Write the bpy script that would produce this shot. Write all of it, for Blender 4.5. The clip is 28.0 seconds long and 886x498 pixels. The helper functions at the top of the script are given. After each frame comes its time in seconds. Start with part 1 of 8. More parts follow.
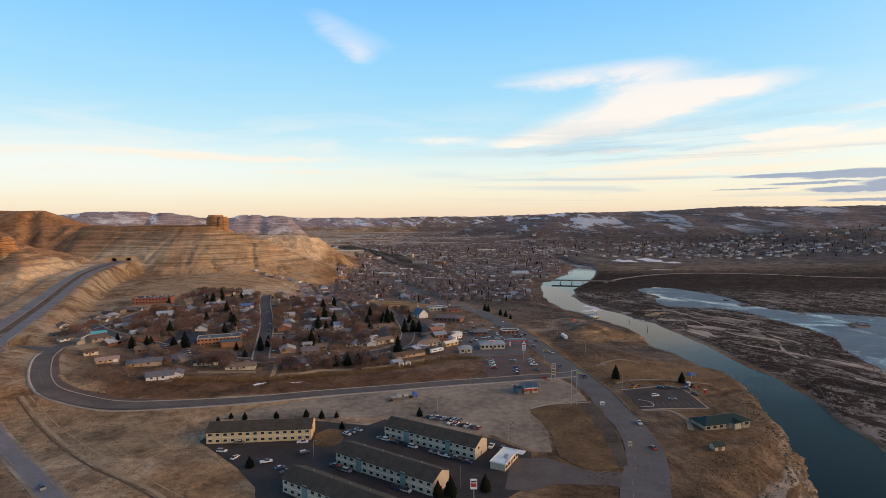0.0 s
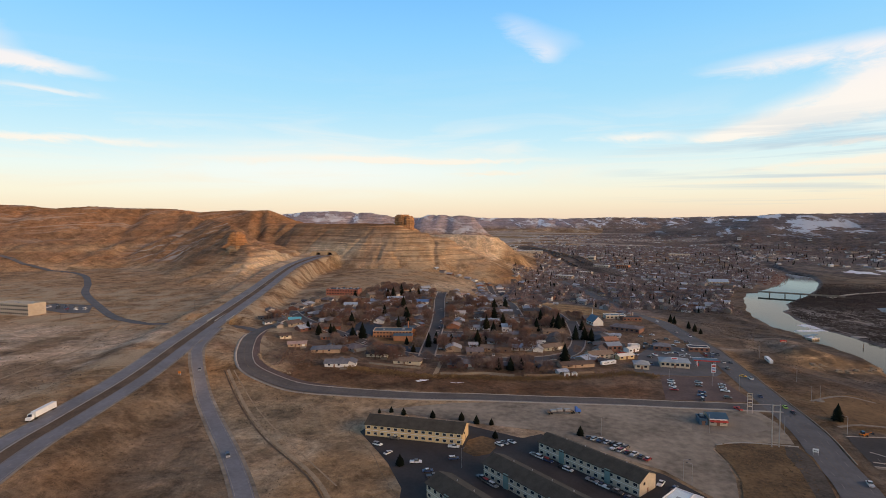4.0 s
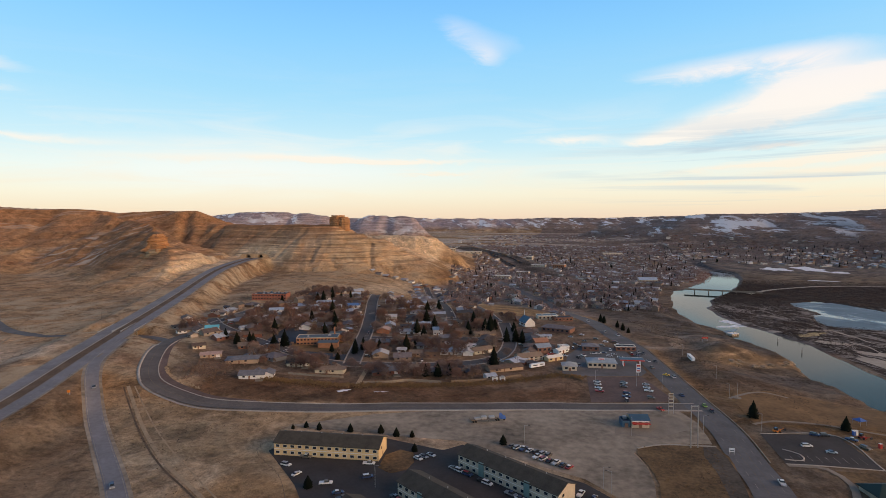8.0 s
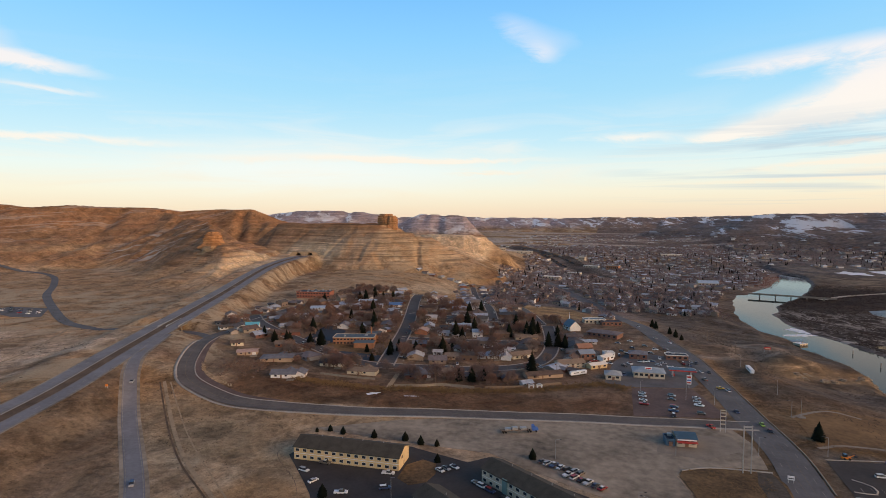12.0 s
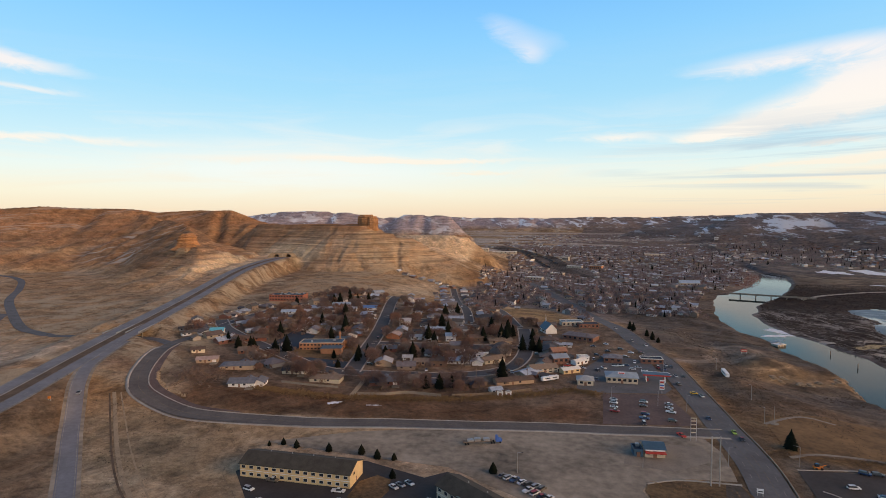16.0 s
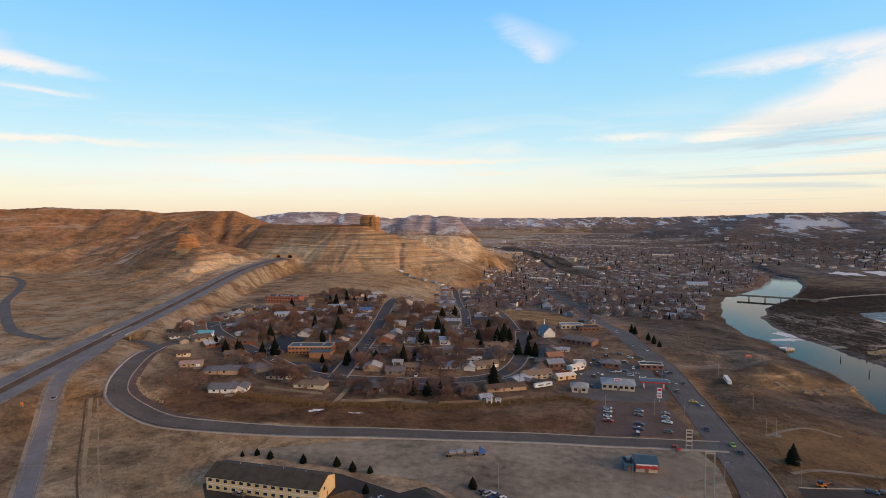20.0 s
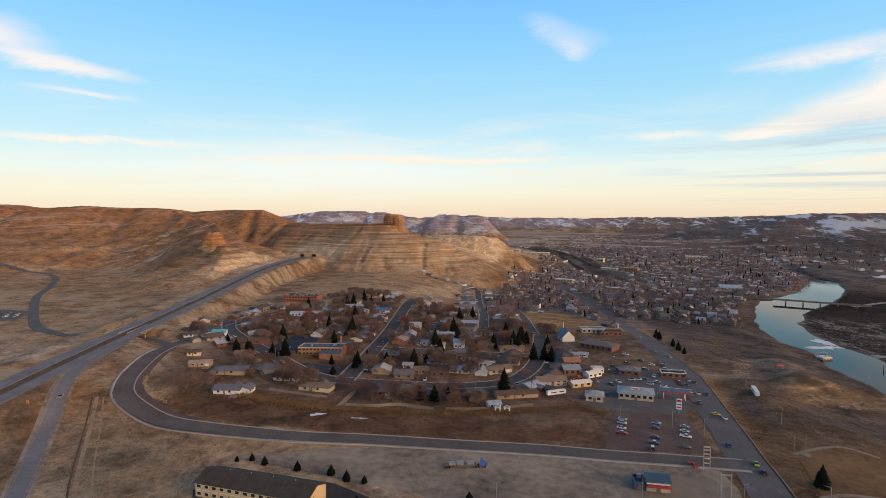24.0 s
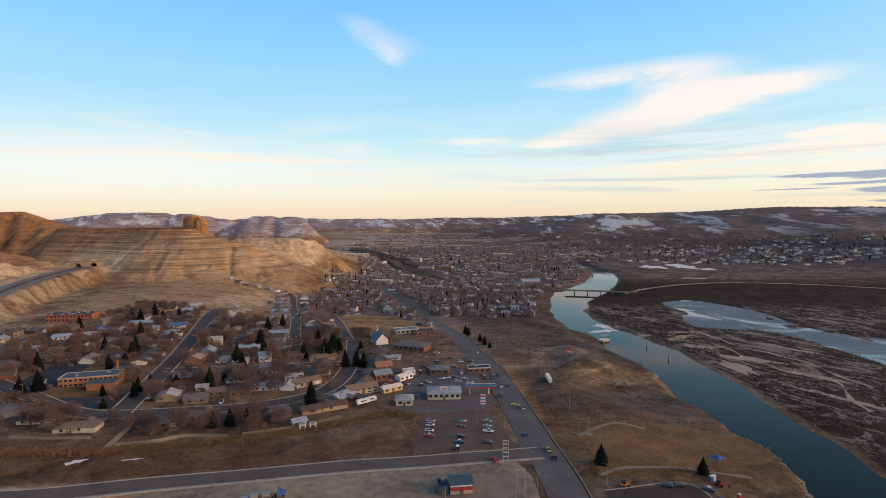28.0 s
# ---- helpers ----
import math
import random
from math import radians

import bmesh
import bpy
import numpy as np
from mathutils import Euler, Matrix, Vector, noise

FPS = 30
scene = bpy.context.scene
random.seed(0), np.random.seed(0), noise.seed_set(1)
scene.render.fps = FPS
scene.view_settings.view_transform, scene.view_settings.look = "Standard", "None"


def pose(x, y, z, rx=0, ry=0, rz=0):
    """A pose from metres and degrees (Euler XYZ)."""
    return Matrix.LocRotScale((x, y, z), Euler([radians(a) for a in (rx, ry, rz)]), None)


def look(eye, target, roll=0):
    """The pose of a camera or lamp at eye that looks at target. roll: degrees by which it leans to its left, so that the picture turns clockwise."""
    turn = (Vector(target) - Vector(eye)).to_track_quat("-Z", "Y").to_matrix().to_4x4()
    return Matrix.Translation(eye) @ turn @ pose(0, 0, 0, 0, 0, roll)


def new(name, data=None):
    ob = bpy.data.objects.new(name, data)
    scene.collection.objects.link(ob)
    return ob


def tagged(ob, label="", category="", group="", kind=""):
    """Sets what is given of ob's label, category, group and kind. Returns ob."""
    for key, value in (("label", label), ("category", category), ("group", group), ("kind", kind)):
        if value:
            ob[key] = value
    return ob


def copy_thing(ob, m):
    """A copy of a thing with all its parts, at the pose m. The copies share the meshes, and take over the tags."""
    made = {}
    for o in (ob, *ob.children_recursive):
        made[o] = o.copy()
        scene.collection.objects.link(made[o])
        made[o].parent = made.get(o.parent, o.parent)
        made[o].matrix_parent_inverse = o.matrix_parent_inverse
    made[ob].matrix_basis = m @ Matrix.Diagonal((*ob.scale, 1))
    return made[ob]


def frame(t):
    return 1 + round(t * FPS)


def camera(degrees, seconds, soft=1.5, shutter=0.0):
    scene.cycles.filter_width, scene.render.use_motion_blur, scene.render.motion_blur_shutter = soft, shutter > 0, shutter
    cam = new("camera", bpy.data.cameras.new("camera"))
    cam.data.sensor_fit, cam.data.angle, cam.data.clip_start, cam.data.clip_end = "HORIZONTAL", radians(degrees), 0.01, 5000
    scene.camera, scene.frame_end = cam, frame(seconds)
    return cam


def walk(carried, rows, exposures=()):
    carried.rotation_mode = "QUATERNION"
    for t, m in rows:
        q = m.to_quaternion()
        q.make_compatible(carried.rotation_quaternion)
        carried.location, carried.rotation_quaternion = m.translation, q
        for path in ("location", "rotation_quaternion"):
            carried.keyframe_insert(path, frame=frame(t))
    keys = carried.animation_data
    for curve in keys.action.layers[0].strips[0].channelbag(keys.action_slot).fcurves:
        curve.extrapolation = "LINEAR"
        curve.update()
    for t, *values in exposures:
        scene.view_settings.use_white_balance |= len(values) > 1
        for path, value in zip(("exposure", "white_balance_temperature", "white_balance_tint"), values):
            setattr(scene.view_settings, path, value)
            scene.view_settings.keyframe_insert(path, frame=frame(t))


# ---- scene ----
# the flight: seconds, place in metres, yaw, pitch, roll
cam = camera(78.76, 28.0, soft=0.6)
ROWS = [
    (0.0, -0.00, 0.00, 110.01, 0.00, -3.34, 0.55),
    (0.5, 1.04, 2.43, 109.91, 2.20, -3.29, 0.50),
    (1.0, 2.12, 4.81, 109.81, 7.21, -3.25, 0.34),
    (1.5, 3.25, 7.14, 109.74, 12.53, -3.22, 0.22),
    (2.0, 4.46, 9.39, 109.69, 16.63, -3.18, 0.12),
    (2.5, 5.70, 11.62, 109.67, 18.93, -3.15, 0.04),
    (3.0, 6.93, 13.85, 109.65, 20.08, -3.15, 0.02),
    (3.5, 8.11, 16.13, 109.63, 19.77, -3.16, 0.08),
    (5.5, 12.52, 25.44, 109.59, 18.58, -3.21, 0.25),
    (6.0, 13.54, 27.76, 109.63, 19.06, -3.29, 0.29),
    (6.5, 14.47, 30.04, 109.70, 14.80, -3.22, 0.32),
    (7.0, 15.39, 32.25, 109.77, 11.01, -3.14, 0.36),
    (7.5, 16.34, 34.38, 109.80, 9.81, -3.15, 0.37),
    (8.0, 17.34, 36.46, 109.79, 13.32, -3.14, 0.27),
    (8.5, 18.43, 38.55, 109.79, 18.70, -3.21, 0.17),
    (9.0, 19.56, 40.72, 109.81, 20.50, -3.25, 0.21),
    (9.5, 20.66, 42.98, 109.83, 15.74, -3.21, 0.22),
    (10.0, 21.72, 45.22, 109.84, 11.61, -3.22, 0.27),
    (10.5, 22.74, 47.35, 109.80, 10.06, -3.19, 0.29),
    (11.0, 23.77, 49.40, 109.73, 10.13, -3.21, 0.28),
    (11.5, 24.87, 51.36, 109.64, 13.89, -3.17, 0.18),
    (12.0, 26.08, 53.29, 109.56, 19.06, -3.22, 0.08),
    (12.5, 27.34, 55.27, 109.55, 22.46, -3.23, 0.16),
    (13.0, 28.55, 57.38, 109.62, 23.03, -3.21, 0.20),
    (13.5, 29.72, 59.59, 109.74, 16.81, -3.15, 0.24),
    (15.5, 34.36, 68.17, 110.04, 16.86, -3.21, 0.25),
    (16.0, 35.52, 70.22, 110.11, 17.80, -3.20, 0.25),
    (16.5, 36.70, 72.24, 110.13, 17.98, -3.22, 0.22),
    (17.0, 37.93, 74.14, 110.14, 18.29, -3.23, 0.27),
    (17.5, 39.18, 75.90, 110.15, 20.78, -3.18, 0.23),
    (18.0, 40.43, 77.66, 110.15, 24.19, -3.22, 0.19),
    (18.5, 41.58, 79.66, 110.13, 25.58, -3.24, 0.20),
    (19.0, 42.55, 81.94, 110.10, 23.02, -3.20, 0.19),
    (19.5, 43.45, 84.33, 110.06, 20.20, -3.20, 0.27),
    (20.0, 44.39, 86.61, 110.05, 18.81, -3.16, 0.31),
    (20.5, 45.43, 88.72, 110.06, 19.42, -3.12, 0.27),
    (21.0, 46.53, 90.67, 110.08, 22.12, -3.21, 0.23),
    (21.5, 47.64, 92.53, 110.10, 24.08, -3.22, 0.24),
    (23.5, 51.87, 100.16, 110.14, 22.41, -3.26, 0.11),
    (24.0, 52.89, 102.10, 110.14, 22.03, -3.21, 0.12),
    (24.5, 53.89, 104.13, 110.19, 22.33, -3.19, 0.09),
    (25.0, 54.89, 106.26, 110.25, 24.47, -3.28, 0.10),
    (25.5, 55.85, 108.56, 110.33, 21.42, -3.26, 0.15),
    (26.0, 56.76, 110.85, 110.45, 12.37, -3.15, 0.30),
    (26.5, 57.59, 113.00, 110.60, 7.81, -3.17, 0.36),
    (27.0, 58.35, 115.04, 110.70, 5.54, -3.21, 0.35),
    (27.5, 59.03, 117.05, 110.76, 4.17, -3.14, 0.44),
    (28.0, 59.67, 119.03, 110.79, 3.34, -3.21, 0.53),
]
walk(cam, [(t, pose(x, y, z, 90 + pitch, roll, yaw)) for t, x, y, z, yaw, pitch, roll in ROWS])
# ---- sky and sun ----
SUN_AZ, SUN_EL = 101.0, 8.0      # degrees clockwise from the first heading; height over the horizon


def srgb(r, g, b):
    return tuple((c / 255 / 12.92) if c < 10 else ((c / 255 + 0.055) / 1.055) ** 2.4 for c in (r, g, b)) + (1.0,)


class Nodes:
    """A few short ways to wire nodes."""

    def __init__(self, tree):
        self.tree = tree
        tree.nodes.clear()

    def put(self, kind, **values):
        n = self.tree.nodes.new(kind)
        for k, v in values.items():
            if k == "operation":
                n.operation = v
            elif k == "blend":
                n.data_type, n.blend_type = "RGBA", v
        return n

    def wire(self, a, b):
        self.tree.links.new(a, b)

    def math(self, op, a, b=None, clamp=False):
        n = self.tree.nodes.new("ShaderNodeMath")
        n.operation, n.use_clamp = op, clamp
        for i, v in enumerate((a, b)):
            if v is None:
                continue
            if isinstance(v, (int, float)):
                n.inputs[i].default_value = v
            else:
                self.wire(v, n.inputs[i])
        return n.outputs[0]

    def mix(self, fac, a, b, blend="MIX"):
        n = self.put("ShaderNodeMix", blend=blend)
        for sock, v in ((n.inputs[0], fac), (n.inputs[6], a), (n.inputs[7], b)):
            if isinstance(v, (int, float)):
                sock.default_value = v
            elif isinstance(v, tuple):
                sock.default_value = v if len(v) == 4 else (*v, 1)
            else:
                self.wire(v, sock)
        return n.outputs[2]

    def ramp(self, fac, stops, ease="LINEAR"):
        n = self.tree.nodes.new("ShaderNodeValToRGB")
        n.color_ramp.interpolation = ease
        e = n.color_ramp.elements
        while len(e) < len(stops):
            e.new(0.5)
        for el, (p, c) in zip(e, stops):
            el.position = p
            el.color = (c, c, c, 1) if isinstance(c, (int, float)) else (c if len(c) == 4 else (*c, 1))
        self.wire(fac, n.inputs[0])
        return n.outputs[0]

    def noise(self, vector, scale, detail=4, rough=0.55, distort=0.0):
        n = self.tree.nodes.new("ShaderNodeTexNoise")
        n.inputs["Scale"].default_value, n.inputs["Detail"].default_value = scale, detail
        n.inputs["Roughness"].default_value, n.inputs["Distortion"].default_value = rough, distort
        self.wire(vector, n.inputs["Vector"])
        return n.outputs["Fac"]

    def apart(self, rgb):
        n = self.tree.nodes.new("ShaderNodeSeparateColor")
        self.wire(rgb, n.inputs[0])
        return n.outputs[0], n.outputs[1], n.outputs[2]

    def axes(self, vector):
        n = self.tree.nodes.new("ShaderNodeSeparateXYZ")
        self.wire(vector, n.inputs[0])
        return n.outputs[0], n.outputs[1], n.outputs[2]

    def join(self, x, y, z):
        n = self.tree.nodes.new("ShaderNodeCombineXYZ")
        for i, v in enumerate((x, y, z)):
            if isinstance(v, (int, float)):
                n.inputs[i].default_value = v
            else:
                self.wire(v, n.inputs[i])
        return n.outputs[0]


world = bpy.data.worlds.new("evening_sky")
scene.world = world
world.use_nodes = True
N = Nodes(world.node_tree)
coord = N.put("ShaderNodeTexCoord").outputs["Generated"]
split = N.put("ShaderNodeSeparateXYZ")
N.wire(coord, split.inputs[0])
sx, sy, sz = split.outputs
deg = 180 / math.pi
azim = N.math("MULTIPLY", N.math("ARCTAN2", sx, sy), deg)
elev = N.math("MULTIPLY", N.math("ARCSINE", sz), deg)
up = N.math("DIVIDE", elev, 90.0, clamp=True)
clear = N.ramp(up, [(0.0, srgb(240, 214, 188)), (0.014, srgb(244, 228, 200)), (0.03, srgb(245, 239, 216)), (0.055, srgb(230, 243, 238)), (0.085, srgb(197, 233, 246)), (0.14, srgb(163, 219, 249)),
                    (0.20, srgb(139, 206, 252)), (0.255, srgb(118, 190, 252)), (0.31, srgb(84, 122, 168)), (0.42, srgb(70, 94, 132)), (1.0, srgb(56, 70, 96))])
nishita = N.put("ShaderNodeTexSky")
nishita.sky_type, nishita.sun_disc = "NISHITA", False
nishita.sun_elevation, nishita.sun_rotation = radians(SUN_EL), radians(SUN_AZ)
sky = N.mix(1.0, clear, N.mix(0.012, (0, 0, 0, 1), nishita.outputs[0]), "ADD")
# thin clouds: bearing, height, half length, half height, slant, strength (degrees)
streak = N.noise(N.join(N.math("MULTIPLY", azim, 0.055), N.math("MULTIPLY", elev, 0.42), 0.0), 1.0, 5, 0.6, 0.9)
fleece = N.noise(N.join(N.math("MULTIPLY", azim, 0.17), N.math("MULTIPLY", elev, 0.55), 3.0), 1.0, 8, 0.66, 0.7)
wobble = N.math("MULTIPLY", N.math("SUBTRACT", fleece, 0.5), 5.0)
CLOUDS = (
    (19.0, 9.9, 8.5, 1.5, 0.15, 1.15), (25.5, 11.6, 7.0, 0.9, 0.03, 0.8), (15.5, 13.8, 8.5, 1.0, 0.02, 0.62), (10.0, 7.9, 4.5, 0.7, 0.12, 0.8), (21.0, 13.0, 4.0, 1.6, 0.0, 0.4), (34.0, 7.4, 4.0, 0.35, 0.05, 0.55), (-34.0, 7.6, 14.0, 0.7, 0.02, 0.30),
    (-10.8, 18.6, 3.2, 1.5, -0.3, 0.34), (-8.6, 16.4, 1.6, 1.1, -0.1, 0.42), (-6.0, 17.5, 2.5, 1.2, -0.2, 0.16), (0.5, 8.1, 4.0, 0.5, -0.02, 0.55), (33.0, 5.9, 10.0, 0.7, 0.01, 0.95), (32.0, 7.1, 4.0, 0.4, 0.0, 0.8), (19.0, 5.0, 9.0, 0.35, 0.05, 0.85), (27.0, 4.3, 12.0, 0.4, 0.02, 0.8), (14.0, 3.4, 12.0, 0.25, 0.02, 0.7), (42.0, 6.6, 6.0, 0.5, 0.02, 0.8), (18.0, 6.4, 2.6, 0.3, 0.03, 0.8), (24.0, 2.2, 12.0, 0.25, 0.02, 0.6),
    (-22.0, 6.1, 13.0, 0.3, -0.01, 0.85), (-14.0, 4.7, 5.0, 0.22, 0.0, 0.7), (-55.0, 7.0, 9.0, 0.3, 0.0, 0.7),
    (40.0, 8.8, 5.0, 0.5, 0.0, 0.45), (-26.0, 6.4, 8.0, 0.35, -0.02, 0.5), (-38.0, 5.9, 10.0, 0.4, 0.0, 0.5), (-57.0, 13.0, 5.5, 0.6, -0.06, 0.8), (-55.0, 11.0, 4.0, 0.4, -0.05, 0.5), (-61.0, 14.8, 3.5, 1.6, -0.1, 0.6), (-44.0, 9.0, 8.0, 0.8, 0.0, 0.25),
)
# a broad milky patch opposite the afterglow
mq = N.math("ADD", N.math("POWER", N.math("ABSOLUTE", N.math("DIVIDE", N.math("ADD", azim, 33.0), 17.0)), 2.0), N.math("POWER", N.math("ABSOLUTE", N.math("DIVIDE", N.math("SUBTRACT", elev, 5.0), 2.4)), 2.0))
sky = N.mix(N.math("MULTIPLY", N.math("POWER", 2.718, N.math("MULTIPLY", mq, -1.0)), 0.72), sky, srgb(250, 253, 247))
veil = None
for a, e, la, le, slant, k in CLOUDS:
    da = N.math("SUBTRACT", azim, a)
    de = N.math("SUBTRACT", N.math("SUBTRACT", N.math("ADD", elev, N.math("MULTIPLY", wobble, 0.34)), e), N.math("MULTIPLY", da, slant))
    q = N.math("ADD", N.math("POWER", N.math("ABSOLUTE", N.math("DIVIDE", N.math("ADD", da, wobble), la)), 2.0), N.math("POWER", N.math("ABSOLUTE", N.math("DIVIDE", de, le)), 2.0))
    g = N.math("MULTIPLY", N.math("POWER", 2.718, N.math("MULTIPLY", q, -1.0)), k)
    veil = g if veil is None else N.math("ADD", veil, g)
body = N.ramp(N.math("MULTIPLY", veil, N.math("ADD", 0.1, N.math("MULTIPLY", fleece, 1.55))), [(0.10, 0.0), (0.34, 0.42), (0.62, 0.95), (0.9, 1.0)])
low = N.ramp(up, [(0.0, 0.25), (0.03, 0.9), (0.085, 0.7), (0.13, 0.12), (0.2, 0.0)])
bands = N.math("MULTIPLY", N.ramp(streak, [(0.47, 0.0), (0.68, 1.0)]), low)
cover = N.math("MAXIMUM", body, N.math("MULTIPLY", bands, 0.6), clamp=True)
white = N.ramp(up, [(0.0, srgb(252, 226, 188)), (0.03, srgb(252, 240, 214)), (0.055, srgb(253, 244, 226)), (0.085, srgb(254, 248, 238)), (0.12, srgb(254, 247, 240)), (0.2, srgb(240, 240, 250))])
sky = N.mix(cover, sky, white)
slate = N.noise(N.join(N.math("MULTIPLY", azim, 0.03), N.math("MULTIPLY", elev, 0.75), 7.0), 1.0, 5, 0.6, 0.7)
haze = N.math("MULTIPLY", N.ramp(slate, [(0.5, 0.0), (0.64, 1.0)]), N.ramp(up, [(0.0, 0.0), (0.012, 0.35), (0.035, 0.6), (0.08, 0.5), (0.11, 0.0)]))
east = N.ramp(N.math("ADD", N.math("DIVIDE", azim, 60.0), 0.5), [(0.42, 0.0), (0.72, 1.0)])
sky = N.mix(N.math("MULTIPLY", haze, east), sky, srgb(172, 196, 216))
# the afterglow round the sunken sun
turn_away = N.math("WRAP", N.math("SUBTRACT", azim, SUN_AZ), 180.0)
turn_away.node.inputs[2].default_value = -180.0
gl = N.math("ADD", N.math("POWER", N.math("ABSOLUTE", N.math("DIVIDE", turn_away, 30.0)), 2.0), N.math("POWER", N.math("ABSOLUTE", N.math("DIVIDE", elev, 38.0)), 2.0))
glow = N.math("MULTIPLY", N.math("POWER", 2.718, N.math("MULTIPLY", gl, -1.0)), 5.1)
sky = N.mix(1.0, sky, N.mix(1.0, N.join(glow, glow, glow), (1.0, 0.60, 0.30, 1), "MULTIPLY"), "ADD")
# thin grey bars low over the far bearing
bars = None
for a, e, la, le in ((33.5, 3.5, 5.5, 0.20), (37.5, 3.35, 4.0, 0.42), (34.5, 2.7, 3.6, 0.13), (37.0, 2.1, 3.4, 0.26), (41.5, 2.5, 4.0, 0.5), (40.0, 1.2, 5.0, 0.14), (29.5, 2.35, 3.0, 0.06), (46.0, 3.4, 5.0, 0.8)):
    q = N.math("ADD", N.math("POWER", N.math("ABSOLUTE", N.math("DIVIDE", N.math("SUBTRACT", azim, a), la)), 2.0),
               N.math("POWER", N.math("ABSOLUTE", N.math("DIVIDE", N.math("SUBTRACT", N.math("ADD", elev, N.math("MULTIPLY", wobble, 0.14)), e), le)), 2.0))
    g = N.math("POWER", 2.718, N.math("MULTIPLY", q, -1.0))
    bars = g if bars is None else N.math("MAXIMUM", bars, g)
grey = N.ramp(N.math("MULTIPLY", bars, N.math("ADD", 0.35, N.math("MULTIPLY", fleece, 1.3))), [(0.28, 0.0), (0.5, 1.0)])
sky = N.mix(N.math("MULTIPLY", grey, 0.85, clamp=True), sky, srgb(150, 165, 192))
back = N.put("ShaderNodeBackground")
back.inputs[1].default_value = 1.0
N.wire(sky, back.inputs[0])
N.wire(back.outputs[0], N.put("ShaderNodeOutputWorld").inputs[0])

sun = new("sun", bpy.data.lights.new("sun", "SUN"))
sun.data.energy, sun.data.angle, sun.data.color = 1.7, radians(34.0), (1.0, 0.62, 0.32)
az, el = radians(SUN_AZ), radians(SUN_EL)
sun.matrix_world = look((0, 0, 300), (-math.sin(az) * math.cos(el), -math.cos(az) * math.cos(el), 300 - math.sin(el)))


# ---- materials ----
def mat(name, colour, rough=0.8, vary=0.25, size=1.0, metal=0.0, bump=0.0, picks=(), spec=0.3, coat=0.0, island=False):
    """A plain surface with grain at two scales; picks: colours that single objects draw from."""
    m = bpy.data.materials.new(name)
    m.use_nodes = True
    n = Nodes(m.node_tree)
    at = n.put("ShaderNodeTexCoord").outputs["Object"]
    bs = n.put("ShaderNodeBsdfPrincipled")
    if picks:
        luck = n.put("ShaderNodeNewGeometry").outputs["Random Per Island"] if island else n.put("ShaderNodeObjectInfo").outputs["Random"]
        k = len(picks)
        base = n.ramp(luck, [(i / k, c) for i, c in enumerate(picks)], "CONSTANT")
    else:
        base = None
    fine, broad = n.noise(at, 1.0 / size * 4, 5), n.noise(at, 1.0 / size * 0.45, 3)
    tone = n.math("ADD", n.math("MULTIPLY", n.math("SUBTRACT", fine, 0.5), 1.7), n.math("MULTIPLY", n.math("SUBTRACT", broad, 0.5), 2.2))
    shade = n.math("MAXIMUM", n.math("ADD", 1.0, n.math("MULTIPLY", tone, vary)), 0.2)
    rgb = n.mix(1.0, base if base is not None else (*colour, 1), n.join(shade, shade, shade), "MULTIPLY")
    n.wire(rgb, bs.inputs["Base Color"])
    bs.inputs["Metallic"].default_value, bs.inputs["Specular IOR Level"].default_value, bs.inputs["Coat Weight"].default_value = metal, spec, coat
    n.wire(n.math("ADD", rough - 0.08, n.math("MULTIPLY", fine, 0.16)), bs.inputs["Roughness"])
    if bump:
        b = n.put("ShaderNodeBump")
        b.inputs["Strength"].default_value, b.inputs["Distance"].default_value = 0.6, bump
        n.wire(fine, b.inputs["Height"])
        n.wire(b.outputs[0], bs.inputs["Normal"])
    n.wire(bs.outputs[0], n.put("ShaderNodeOutputMaterial").inputs[0])
    return m


